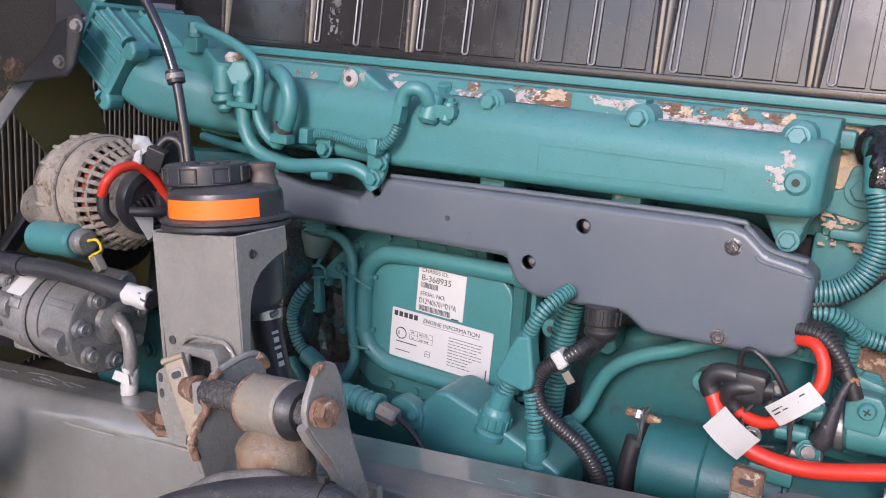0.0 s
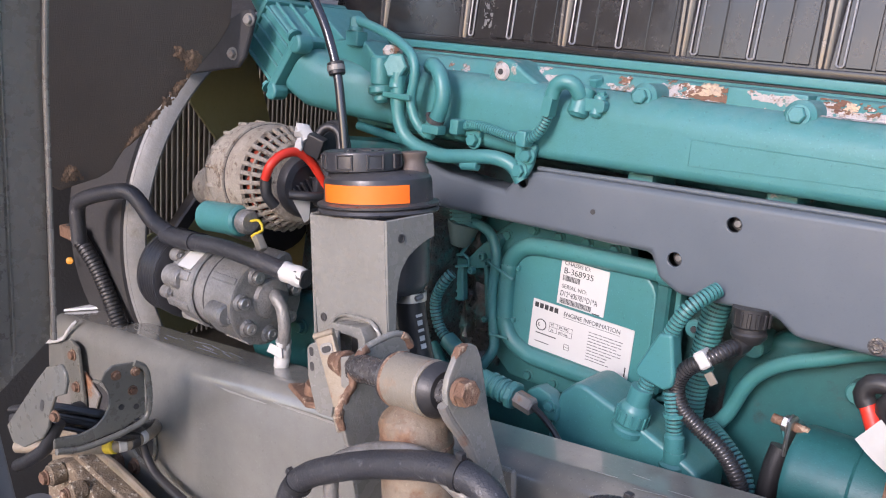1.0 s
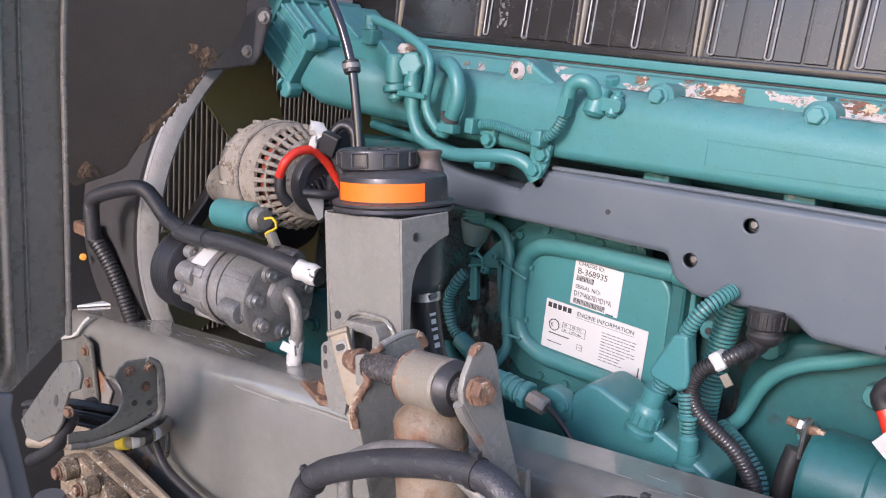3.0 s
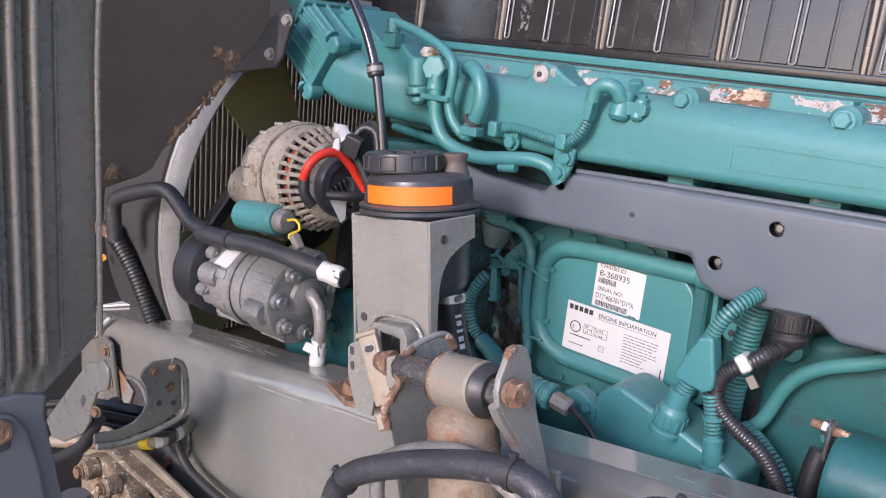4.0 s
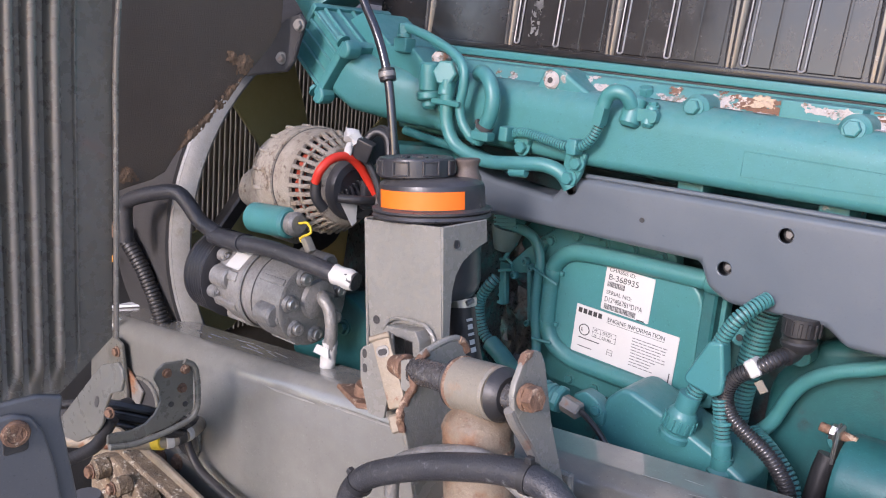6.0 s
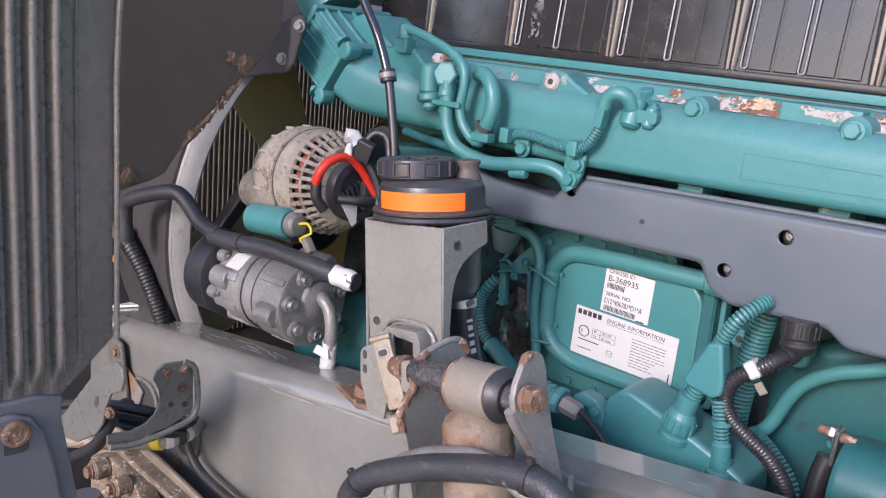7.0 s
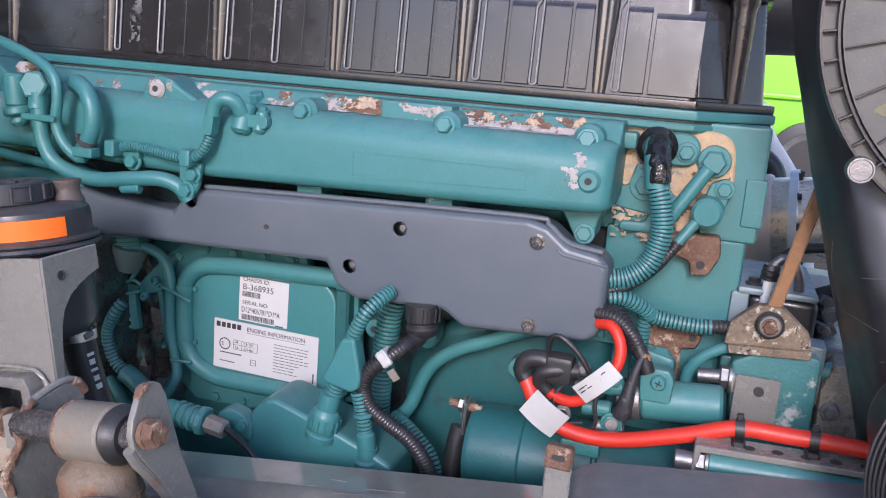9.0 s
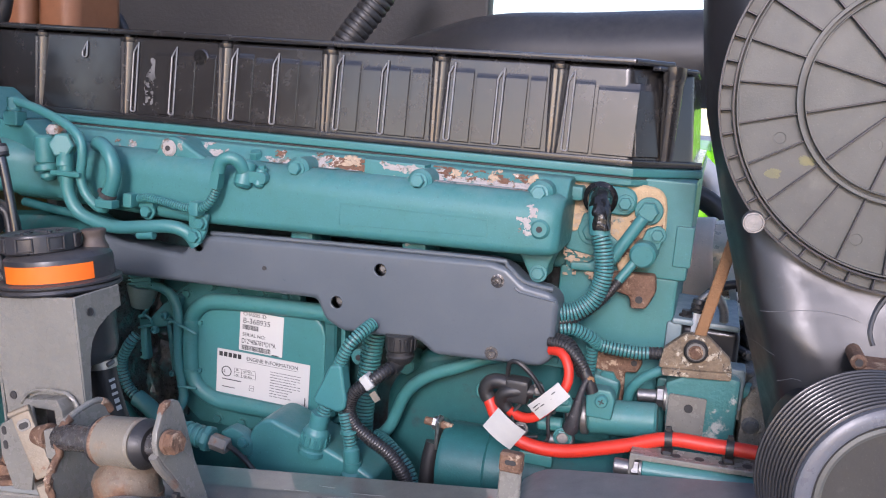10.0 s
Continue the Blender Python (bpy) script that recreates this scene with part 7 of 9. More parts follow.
part("paper_flag", flag(-0.146, 0.96, 1.0305, 0.041, 0.031, 33, 0), m_white, battery_cable, "white paper flag")
f2 = part("paper_flag", flag(-0.0985, 0.963, 1.072, 0.046, 0.021, -46, 0), m_white, battery_cable, "white paper flag with small print")
for k in range(7):
    u0, w_ = -0.019 + (k % 4) * 0.0085, 0.006 if k % 3 else 0.0075
    v0 = 0.004 - (k // 4) * 0.0035
    part("printed_bar", box((u0, -0.0048, v0), (u0 + w_, -0.0042, v0 + 0.0011), 0, 1, None, Matrix.Translation((-0.0985, 0.963, 1.072)) @ pose(0, 0, 0, 0, -46, 0)), m_ink, f2)
for p, d in (((0.0355, 0.962, 1.0535), (1, 0, 0.1)), ((0.098, 0.959, 1.057), (1, 0, 0))):
    strap(battery_cable, p, d, 0.0088, m_rubber, "cable_tie", 0.008)
    part("tie_block", box((p[0] - 0.006, 0.945, p[2] - 0.018), (p[0] + 0.006, 0.968, p[2] - 0.008), 0.002, 1), m_rubber, battery_cable)
part("control_wire", tube([(-0.152, 0.98, 1.088), (-0.15, 0.975, 1.104), (-0.14, 0.972, 1.108), (-0.122, 0.972, 1.095), (-0.108, 0.975, 1.075)], 0.0028, 10), m_rubber, battery_cable)
ribbed(battery_cable, [(-0.112, 1.0, 1.13), (-0.09, 0.995, 1.128), (-0.07, 0.99, 1.112), (-0.06, 0.988, 1.095)], 0.0062, m_rubber, 0.0036, 14)
part("lead_sleeve", tube([(-0.066, 0.989, 1.105), (-0.06, 0.988, 1.095), (-0.054, 0.988, 1.082)], 0.0072, 16), m_rubber, battery_cable)
part("lead_tail", tube([(-0.054, 0.988, 1.085), (-0.056, 0.985, 1.1), (-0.0605, 0.983, 1.098)], 0.0026, 10), m_ochre, battery_cable)
boot_line = curve([(-0.0605, 0.983, 1.098), (-0.064, 0.981, 1.088), (-0.067, 0.98, 1.074), (-0.0695, 0.98, 1.058), (-0.072, 0.981, 1.043), (-0.074, 0.985, 1.036)], 0.004)
part("lead_boot", sweep(boot_line, [0.0032 + 0.0062 * (k / (len(boot_line) - 1)) ** 1.3 for k in range(len(boot_line))], 18), m_hose, battery_cable, "grey-black tapered rubber boot")

rail_strap = thing("rail_strap", (-0.1, 0.82, 0.9), "upright grey steel strap with rusted top hole", "bracket")
part("strap_plate", box((-0.118, 0.822, 0.9), (-0.096, 0.83, 1.046), 0.0015, 1), m_grey, rail_strap)
part("rusty_end", box((-0.1185, 0.819, 1.044), (-0.0955, 0.831, 1.064), 0.002, 1), m_rust, rail_strap)
part("strap_hole", prism(rounded(0.011, 0.005, 0.0022), 0.001, Matrix.Translation((-0.107, 0, 1.055)) @ xz(0.8185), 0, 1), m_dark, rail_strap)

# ---- conduits at the rear of the cover ----
rear_hose = thing("breather_conduit", (-0.08, 1.04, 1.2), "ribbed teal conduit with tarred black elbow", "conduit")
ribbed(rear_hose, [(-0.108, 1.03, 1.158), (-0.088, 1.035, 1.163), (-0.07, 1.04, 1.18), (-0.062, 1.042, 1.21), (-0.066, 1.043, 1.24), (-0.072, 1.045, 1.258)], 0.0115, m_teal, 0.004, 20)
part("elbow", tube([(-0.072, 1.045, 1.255), (-0.075, 1.047, 1.275), (-0.078, 1.056, 1.29), (-0.079, 1.075, 1.295), (-0.08, 1.1, 1.295)], 0.0125, 22), m_teal, rear_hose)
part("tar_coat", rough_up(tube([(-0.071, 1.0415, 1.262), (-0.073, 1.042, 1.276), (-0.076, 1.05, 1.291), (-0.078, 1.07, 1.299)], 0.0112, 18, 0.003), 0.0035, 140), m_tar, rear_hose, "glossy black sealant smeared over the elbow")
part("elbow_flange", prism(rounded(0.058, 0.034, 0.015), 0.008, Matrix.Translation((-0.066, 0, 1.292)) @ xz(1.086), 0.002, 1), m_teal, rear_hose)
part("tar_ring", lathe([(0.019, 0), (0.021, 0.006), (0.015, 0.01)], Matrix.Translation((-0.08, 1.087, 1.293)) @ basis((0, -1, 0)), 26, None, False), m_tar, rear_hose)
bolt(rear_hose, (-0.05, 1.086, 1.29), (0, -1, 0), 0.008, 0.008)
cam_sensor = thing("camshaft_sensor", (-0.02, 1.08, 1.24), "teal round sensor with ribbed lead", "sensor")
part("body", rod((-0.02, 1.095, 1.235), (-0.022, 1.06, 1.233), 0.0155, 26, 0.003), m_teal, cam_sensor)
part("ear", prism([(-0.03, 1.235), (-0.022, 1.262), (-0.008, 1.268), (0.001, 1.262), (-0.004, 1.24), (-0.012, 1.225)], 0.012, xz(1.08), 0.003, 2), m_teal, cam_sensor)
bolt(cam_sensor, (-0.008, 1.08, 1.257), (0, -1, 0), 0.0075, 0.007)
part("stem", rod((-0.03, 1.068, 1.224), (-0.047, 1.062, 1.198), 0.0058, 14, 0.001), m_teal, cam_sensor)
ribbed(cam_sensor, [(-0.045, 1.062, 1.2), (-0.058, 1.055, 1.18), (-0.072, 1.045, 1.165), (-0.09, 1.035, 1.152), (-0.108, 1.03, 1.146)], 0.0058, m_rubber, 0.0036, 14)
for name, pts, r, mat, lab_ in (
        ("rear_conduit", [(-0.106, 1.03, 1.139), (-0.09, 1.035, 1.14), (-0.07, 1.045, 1.13), (-0.058, 1.055, 1.12), (-0.02, 1.06, 1.116), (0.0, 1.062, 1.117)], 0.0085, m_teal, "ribbed teal conduit leading rearwards"),
        ("rear_conduit_end", [(-0.002, 1.062, 1.117), (0.02, 1.06, 1.12), (0.06, 1.06, 1.12)], 0.0078, m_rubber, "ribbed black conduit end"),
        ("down_conduit", [(-0.068, 1.06, 1.12), (-0.068, 1.062, 1.1), (-0.069, 1.065, 1.06), (-0.071, 1.068, 1.02)], 0.0075, m_teal, "thin ribbed teal conduit hanging down"),
        ("black_conduit", [(-0.106, 1.02, 1.128), (-0.09, 1.012, 1.126), (-0.075, 1.0, 1.112), (-0.066, 0.992, 1.1)], 0.0088, m_rubber, "ribbed black conduit below the cable cover")):
    pipe_thing(name, pts, r, mat, lab_, "conduit", 0.0044)

# ---- right rear: mount, gearbox side, exhaust ----
mount = thing("engine_mount", (0.06, 1.06, 0.98), "teal rear engine mount with dirty flange and large bolt", "engine mount")
part("mount_body", prism([(0.022, 1.09), (0.03, 1.0), (0.106, 1.0), (0.106, 1.106), (0.06, 1.112)], 0.08, xz(1.045), 0.006, 2), m_mount, mount)
part("mount_web", box((0.012, 1.068, 0.94), (0.045, 1.12, 1.088), 0.004, 2), m_teal_dark, mount)
part("flange_foot", prism([(0.018, 1.1), (0.016, 1.109), (0.094, 1.115), (0.094, 1.106)], 0.03, xz(1.036), 0.002, 2), m_dirty, mount)
part("top_flange", prism([(0.012, 1.108), (0.016, 1.132), (0.038, 1.153), (0.062, 1.154), (0.09, 1.13), (0.094, 1.114)], 0.014, xz(1.04), 0.003, 2), m_dirty, mount, "dirt-caked steel flange")
part("washer", rod((0.052, 1.04, 1.1355), (0.052, 1.032, 1.1355), 0.0135, 30, 0.002), m_rubber, mount)
part("washer", rod((0.052, 1.033, 1.1355), (0.052, 1.03, 1.1355), 0.0102, 24, 0.001), m_grey_rust, mount)
part("bolt", hexhead((0.052, 1.03, 1.1355), (0, -1, 0), 0.0068, 0.006, 1.2), m_rust, mount, "", 0.4)
part("side_bolt", rod((-0.008, 1.055, 1.066), (0.03, 1.055, 1.07), 0.0075, 16, 0.001), m_dull_steel, mount)
part("side_nut", hexhead((0.026, 1.055, 1.069), (-1, 0, -0.05), 0.0125, 0.012, 1.3), m_dull_steel, mount, "", 0.4)
part("tab", prism(rounded(0.042, 0.05, 0.002), 0.004, Matrix.Translation((0.05, 0, 1.055)) @ xz(1.036), 0.001, 1), m_grey, mount, "grey steel tab with hole")
part("tab_hole", rod((0.052, 1.036, 1.066), (0.052, 1.0345, 1.066), 0.005, 14), m_dark, mount)
part("pipe", tube([(-0.02, 1.06, 1.04), (-0.016, 1.058, 1.07), (0.0, 1.056, 1.09), (0.03, 1.055, 1.108)], 0.006, 14), m_teal, mount)
tie_rod = thing("mount_stay", (0.06, 1.04, 1.13), "rusty flat steel stay rising from the engine mount", "stay")
part("bar", box((-0.0065, -0.003, 0.0), (0.0065, 0.003, 0.13), 0.0015, 1, None, Matrix.Translation((0.0535, 1.045, 1.149)) @ pose(0, 0, 0, 0, 11, 0)), m_ochre, tie_rod)

m_lid = material("pale_teal_grey_paint", (0.2, 0.265, 0.28), 0.45, 0, (0.12, 0.16, 0.17), 24, 0.9, 0.15, 300)
gearbox = thing("gearbox", (0.12, 1.3, 0.8), "grey and teal gearbox housing with bolts and clutter", "gearbox")
part("bell_housing", box((0.03, 1.13, 0.7), (0.135, 1.6, 1.09), 0.02, 3), m_teal_dark, gearbox)
part("housing", box((0.12, 1.12, 0.7), (0.7, 1.55, 1.075), 0.02, 3), m_alu, gearbox)
rk = random.Random(12)
for k in range(16):
    x, y = 0.035 + 0.1 * rk.random(), 1.16 + 0.2 * rk.random()
    h = 0.012 + 0.025 * rk.random()
    part("clutter_block", box((x - 0.012, y - 0.015, 1.07), (x + 0.006 + 0.012 * rk.random(), y + 0.01, 1.078 + h), 0.003, 2), (m_dull_steel, m_rubber, m_alu, m_chalk)[k % 4], gearbox)
part("crossbar", box((-0.05, 1.45, 1.082), (0.5, 1.5, 1.108), 0.004, 2), m_pale, gearbox, "pale painted cross bar")
part("side_flange", prism([(0.11, 0.85), (0.2, 0.85), (0.2, 1.05), (0.15, 1.1), (0.12, 1.1), (0.11, 1.07)], 0.06, xz(1.062), 0.008, 2), m_chalk, gearbox)
for z in (0.93, 0.99, 1.05):
    part("flange_bolt", hexhead((0.123, 1.062, z), (0, -1, 0), 0.007, 0.008, 1.4), m_dull_steel, gearbox, "", 0.4)
part("valve_block", box((0.032, 1.1, 1.085), (0.101, 1.22, 1.149), 0.008, 3), m_duct, gearbox, "black valve block")
part("block_lid", box((0.02, 1.096, 1.1485), (0.099, 1.25, 1.1565), 0.003, 2), m_lid, gearbox, "pale teal-grey lid")
part("block_side", box((0.014, 1.1, 1.1), (0.033, 1.2, 1.15), 0.004, 2), m_lid, gearbox)
part("side_box", box((0.088, 1.066, 1.062), (0.111, 1.1, 1.113), 0.004, 2), m_lid, gearbox, "small pale blue-grey box")
part("valve_bolt", hexhead((0.036, 1.115, 1.1565), (0, 0, 1), 0.007, 0.008, 1.3), m_rubber, gearbox, "", 0.4)
part("grommet", lathe([(0.0065, 0.0), (0.0095, 0.001), (0.0095, 0.004), (0.0075, 0.005), (0.0095, 0.006), (0.0095, 0.01), (0.0075, 0.011), (0.009, 0.012), (0.008, 0.017), (0.0, 0.018)], Matrix.Translation((0.049, 1.1, 1.166)) @ basis((0.05, 0, 1)), 24), m_rubber, gearbox)
part("elbow_hose", tube([(0.05, 1.1, 1.18), (0.058, 1.1, 1.19), (0.07, 1.102, 1.187), (0.078, 1.105, 1.172), (0.08, 1.11, 1.158)], 0.0055, 14), m_dull_steel, gearbox)
part("upper_line", tube([(0.05, 1.11, 1.178), (0.066, 1.11, 1.196), (0.085, 1.11, 1.204), (0.12, 1.11, 1.208)], 0.0055, 14), m_rubber, gearbox)
part("steel_post", rod((0.048, 1.1, 1.14), (0.049, 1.1, 1.167), 0.0052, 16, 0.001), m_pale, gearbox)
for x, y, z, r in ((0.117, 1.19, 1.133, 0.008), (0.121, 1.18, 1.121, 0.009), (0.122, 1.17, 1.108, 0.008), (0.114, 1.15, 1.112, 0.006)):
    part("side_fitting", rod((x - 0.02, y + 0.03, z), (x, y - 0.012, z), r, 18, 0.002), m_dull_steel, gearbox)
    part("fitting_nut", hexhead((x, y - 0.012, z), (0.3, -1, 0), r * 0.9, 0.006, 1.1), m_alu, gearbox, "", 0.4)
part("cover_casting", box((0.104, 1.1, 1.06), (0.17, 1.2, 1.104), 0.008, 3), m_alu, gearbox, "weathered aluminium cover casting")
part("switch_box", box((0.09, 1.07, 1.05), (0.112, 1.1, 1.1), 0.003, 2), m_grey, gearbox, "small pale grey switch box")
part("switch_plug", rod((0.112, 1.08, 1.085), (0.124, 1.076, 1.084), 0.011, 20, 0.002), m_teal, gearbox)
part("steel_post", rod((0.045, 1.17, 1.07), (0.043, 1.17, 1.112), 0.0048, 14, 0.001), m_pale, gearbox)
part("steel_post", rod((0.026, 1.175, 1.07), (0.025, 1.175, 1.106), 0.0058, 14, 0.001), m_steel, gearbox)
for pts, r in (([(0.0, 1.24, 1.085), (0.03, 1.22, 1.09), (0.06, 1.2, 1.112), (0.1, 1.19, 1.135), (0.16, 1.19, 1.15)], 0.006), ([(0.01, 1.24, 1.1), (0.035, 1.22, 1.1), (0.07, 1.2, 1.12), (0.11, 1.19, 1.142), (0.16, 1.19, 1.165)], 0.005),
               ([(0.038, 1.2, 1.03), (0.037, 1.2, 1.075), (0.05, 1.2, 1.1), (0.07, 1.2, 1.092), (0.08, 1.2, 1.06), (0.082, 1.2, 1.02)], 0.0065), ([(0.028, 1.21, 1.03), (0.03, 1.21, 1.08), (0.02, 1.22, 1.098), (-0.01, 1.23, 1.105)], 0.005)):
    part("air_line", tube(pts, r, 12), m_rubber, gearbox)
part("fitting", rod((0.036, 1.195, 1.055), (0.032, 1.195, 1.09), 0.0062, 14, 0.001), m_pale, gearbox)
part("fitting", rod((0.052, 1.19, 1.04), (0.049, 1.19, 1.078), 0.0055, 14, 0.001), m_dull_steel, gearbox)

power_tube = thing("torque_rod", (0.07, 0.94, 1.0), "teal rod with steel fork end beside the frame rail", "rod")
part("rod", rod((0.01, 0.945, 1.0205), (0.2, 0.945, 1.028), 0.0135, 24, 0.003), m_teal, power_tube)
part("nut", hexhead((0.012, 0.945, 1.0205), (-1, 0, -0.04), 0.0115, 0.012, 1.2), m_dull_steel, power_tube, "", 0.4)
part("threaded_end", rod((-0.018, 0.945, 1.0195), (0.0, 0.945, 1.02), 0.0085, 16, 0.001), m_dull_steel, power_tube)
tray = thing("cable_tray", (0.08, 0.945, 1.04), "perforated steel cable tray beneath the battery cable", "bracket")
part("tray", prism([(-0.002, 1.04), (0.2, 1.049), (0.2, 1.043), (0.004, 1.034), (0.002, 1.012), (-0.002, 1.012)], 0.03, xz(0.935), 0.001, 1), m_grey, tray)
for k in range(5):
    part("tray_hole", lathe([(0.005, 0), (0.005, 0.0012)], Matrix.Translation((0.045 + k * 0.024, 0.947, 1.0415 + k * 0.00108)) @ basis((-0.04, 0, 1)), 14), m_dark, tray)

exhaust = thing("exhaust_pipe", (0.1, 1.5, 1.1), "exhaust pipe wrapped in crumpled heat foil", "exhaust")
b = lathe([(0.058, 0), (0.062, 0.02), (0.061, 0.06), (0.062, 0.1), (0.064, 0.12), (0.062, 0.15), (0.061, 0.2), (0.06, 0.3)], Matrix.Translation((-0.12, 1.52, 1.145)) @ basis((1, -0.12, 0.14)), 96)
for v in b.verts:
    v.co += Vector((noise.noise(v.co * 60), noise.noise(v.co * 60 + Vector((5, 1, 2))), noise.noise(v.co * 60 + Vector((9, 4, 2))))) * 0.005
part("foil_wrap", b, m_foil, exhaust, "", 0.3)
part("heat_sleeve", lathe([(0.06, 0), (0.0665, 0.004), (0.0675, 0.1), (0.0675, 0.188), (0.065, 0.193)], Matrix.Translation((-0.12, 1.52, 1.145)) @ basis((1, -0.12, 0.14)), 48), m_sleeve, exhaust, "smooth heat-tinted pipe sleeve")
for k in range(10):
    EX = Matrix.Translation((0.092, 1.4945, 1.1747)) @ basis((1, -0.12, 0.14)) @ Matrix.Rotation(k * 0.628, 4, "Z")
    part("flange_bolt", hexhead(EX @ Vector((0.068, 0, 0.012)), (1, -0.12, 0.14), 0.005, 0.006, 1.2), m_dark, exhaust, "", 0.4)
part("clamp_band", lathe([(0.062, 0), (0.074, 0.001), (0.074, 0.012), (0.062, 0.013)], Matrix.Translation((0.092, 1.4945, 1.1747)) @ basis((1, -0.12, 0.14)), 40, None, False), m_pale, exhaust)
solo("pale_air_pipe", tube([(-0.05, 1.72, 1.32), (0.02, 1.7, 1.31), (0.058, 1.7, 1.262), (0.1, 1.7, 1.205), (0.128, 1.69, 1.14), (0.14, 1.68, 1.05)], 0.019, 24), m_pale, "pale grey air pipe behind the engine", "pipe")
solo("cab_support_arm", tube([(-0.1, 1.66, 1.3), (0.01, 1.65, 1.262), (0.06, 1.65, 1.235), (0.075, 1.65, 1.2)], 0.02, 18), m_rubber, "dark curved support arm behind the engine", "support")

# ---- air intake duct, its ribbed housing and bellows ----
m_shell = material("satin_black_plastic", (0.014, 0.014, 0.016), 0.4, 0, (0.026, 0.026, 0.028), 16, 0.8, 0.05, 900, spec=0.75, wear=((0.05, 0.05, 0.05), (0.03, 0.03, 0.03)), wear_scale=30, wear_at=0.66, wear_soft=0.1)
duct = thing("air_intake_duct", (0.15, 0.97, 1.1), "large glossy black plastic air intake duct", "air duct")
DUCT = ((0.95, 0.165, 0.935), (1.03, 0.146, 0.925), (1.09, 0.128, 0.92), (1.14, 0.112, 0.92), (1.2, 0.091, 0.922), (1.25, 0.076, 0.926), (1.29, 0.063, 0.93), (1.35, 0.046, 0.936), (1.4, 0.031, 0.94), (1.46, 0.02, 0.945), (1.52, 0.012, 0.955), (1.62, -0.004, 0.975))
DX, DZ, DR = 0.222, 1.431, 0.1812  # the round filter lid that sits on the duct


def ease(v):
    v = min(1.0, max(0.0, v))
    return v * v * (3 - 2 * v)


def duct_edge(z):
    return float(np.interp(z, [r[0] for r in DUCT], [r[1] for r in DUCT]))


def duct_front(x, z):
    """Front of the duct: a rounded edge, then a bulge that swells out below the round lid."""
    x0, y = duct_edge(z), float(np.interp(z, [r[0] for r in DUCT], [r[2] for r in DUCT]))
    u = min(0.0, (x - x0 - 0.07) / 0.07)
    y += 0.085 - 0.085 * math.sqrt(max(0.0, 1 - u * u))
    start = DZ - math.sqrt(max(0.0, DR ** 2 - (x - DX) ** 2)) - 0.002
    drop = min(max(start - z, 0.0), 0.07)
    swell = 0.34 * drop * ease(drop / 0.02)
    swell *= 1 - 0.5 * ease((1.16 - z) / 0.1)
    return y - swell * ease((x - x0 - 0.004) / 0.018) * (1 - 0.7 * min(1.0, max(0.0, (x - x0 - 0.022) / 0.16)))


rows = []
for i in range(68):
    z = 0.95 + 0.01 * i
    x0 = duct_edge(z)
    xs = [x0 + 0.07 - 0.07 * math.cos(radians(4.5 * k)) for k in range(21)] + [x0 + 0.07 + (0.55 - x0 - 0.07) * k / 26 for k in range(1, 27)]
    rows.append([(x, duct_front(x, z), z) for x in xs] + [(0.55, 1.035, z), (x0 + 0.012, 1.035, z)])
part("duct_body", loft(rows), m_shell, duct, "", 1.0)
for line, r_ in ((((0.106, 1.2165), (0.122, 1.2205), (0.14, 1.2245), (0.16, 1.226), (0.18, 1.224), (0.195, 1.22)), 0.00035), (((0.086, 1.235), (0.088, 1.222), (0.0905, 1.21)), 0.0003), (((0.1, 1.172), (0.112, 1.177), (0.124, 1.176)), 0.0003), (((0.098, 1.19), (0.101, 1.181)), 0.0003), (((0.13, 1.15), (0.142, 1.158), (0.15, 1.158)), 0.0003)):
    fine = curve([Vector((x, 0.9, z)) for x, z in line], 0.003)
    part("scratch", sweep([Vector((p.x, duct_front(p.x, p.z), p.z)) for p in fine], r_, 6), m_faint, duct)
part("moulded_seam", tube([(x, duct_front(x, z) + 0.0025, z) for x, z in ((0.214, 1.246), (0.206, 1.23), (0.203, 1.212), (0.207, 1.2))], 0.0035, 10), m_duct, duct)
filter_lid = thing("air_filter_housing", (0.2, 0.92, 1.28), "dusty grey round plastic housing with radial ribs", "air filter")
DM = Matrix.Translation((DX, 0.925, DZ)) @ basis((0, -1, 0))


DC = Matrix.Translation((DX - 0.013, 0.925, DZ + 0.002)) @ basis((0, -1, 0))


def ring_part(name, r0, r1, y0, y1, mat, at=DM, seg=96):
    b = lathe([(r0, y0), (r0 + 0.0006, y1), (r1 - 0.0006, y1), (r1, y0)], at, seg, None, False)
    return part(name, b, mat, filter_lid)


part("face_plate", lathe([(DR - 0.001, -0.01), (DR - 0.001, 0.003), (0.169, 0.003), (0.166, 0.0055), (0.0, 0.0062)], DM, 96), m_lens, filter_lid)
ring_part("outer_rim", DR - 0.002, DR + 0.0012, -0.01, 0.012, m_black)
ring_part("rim_ring", 0.1665, 0.1695, 0.001, 0.0125, m_black)
ring_part("rim_ring", 0.1635, 0.1658, 0.004, 0.0118, m_lens)
ring_part("middle_ring", 0.096, 0.1005, 0.005, 0.0135, m_lens, DC)
ring_part("middle_ring", 0.0915, 0.0935, 0.005, 0.0125, m_lens, DC)
ring_part("hub_ring", 0.017, 0.02, 0.005, 0.0135, m_lens, DC)
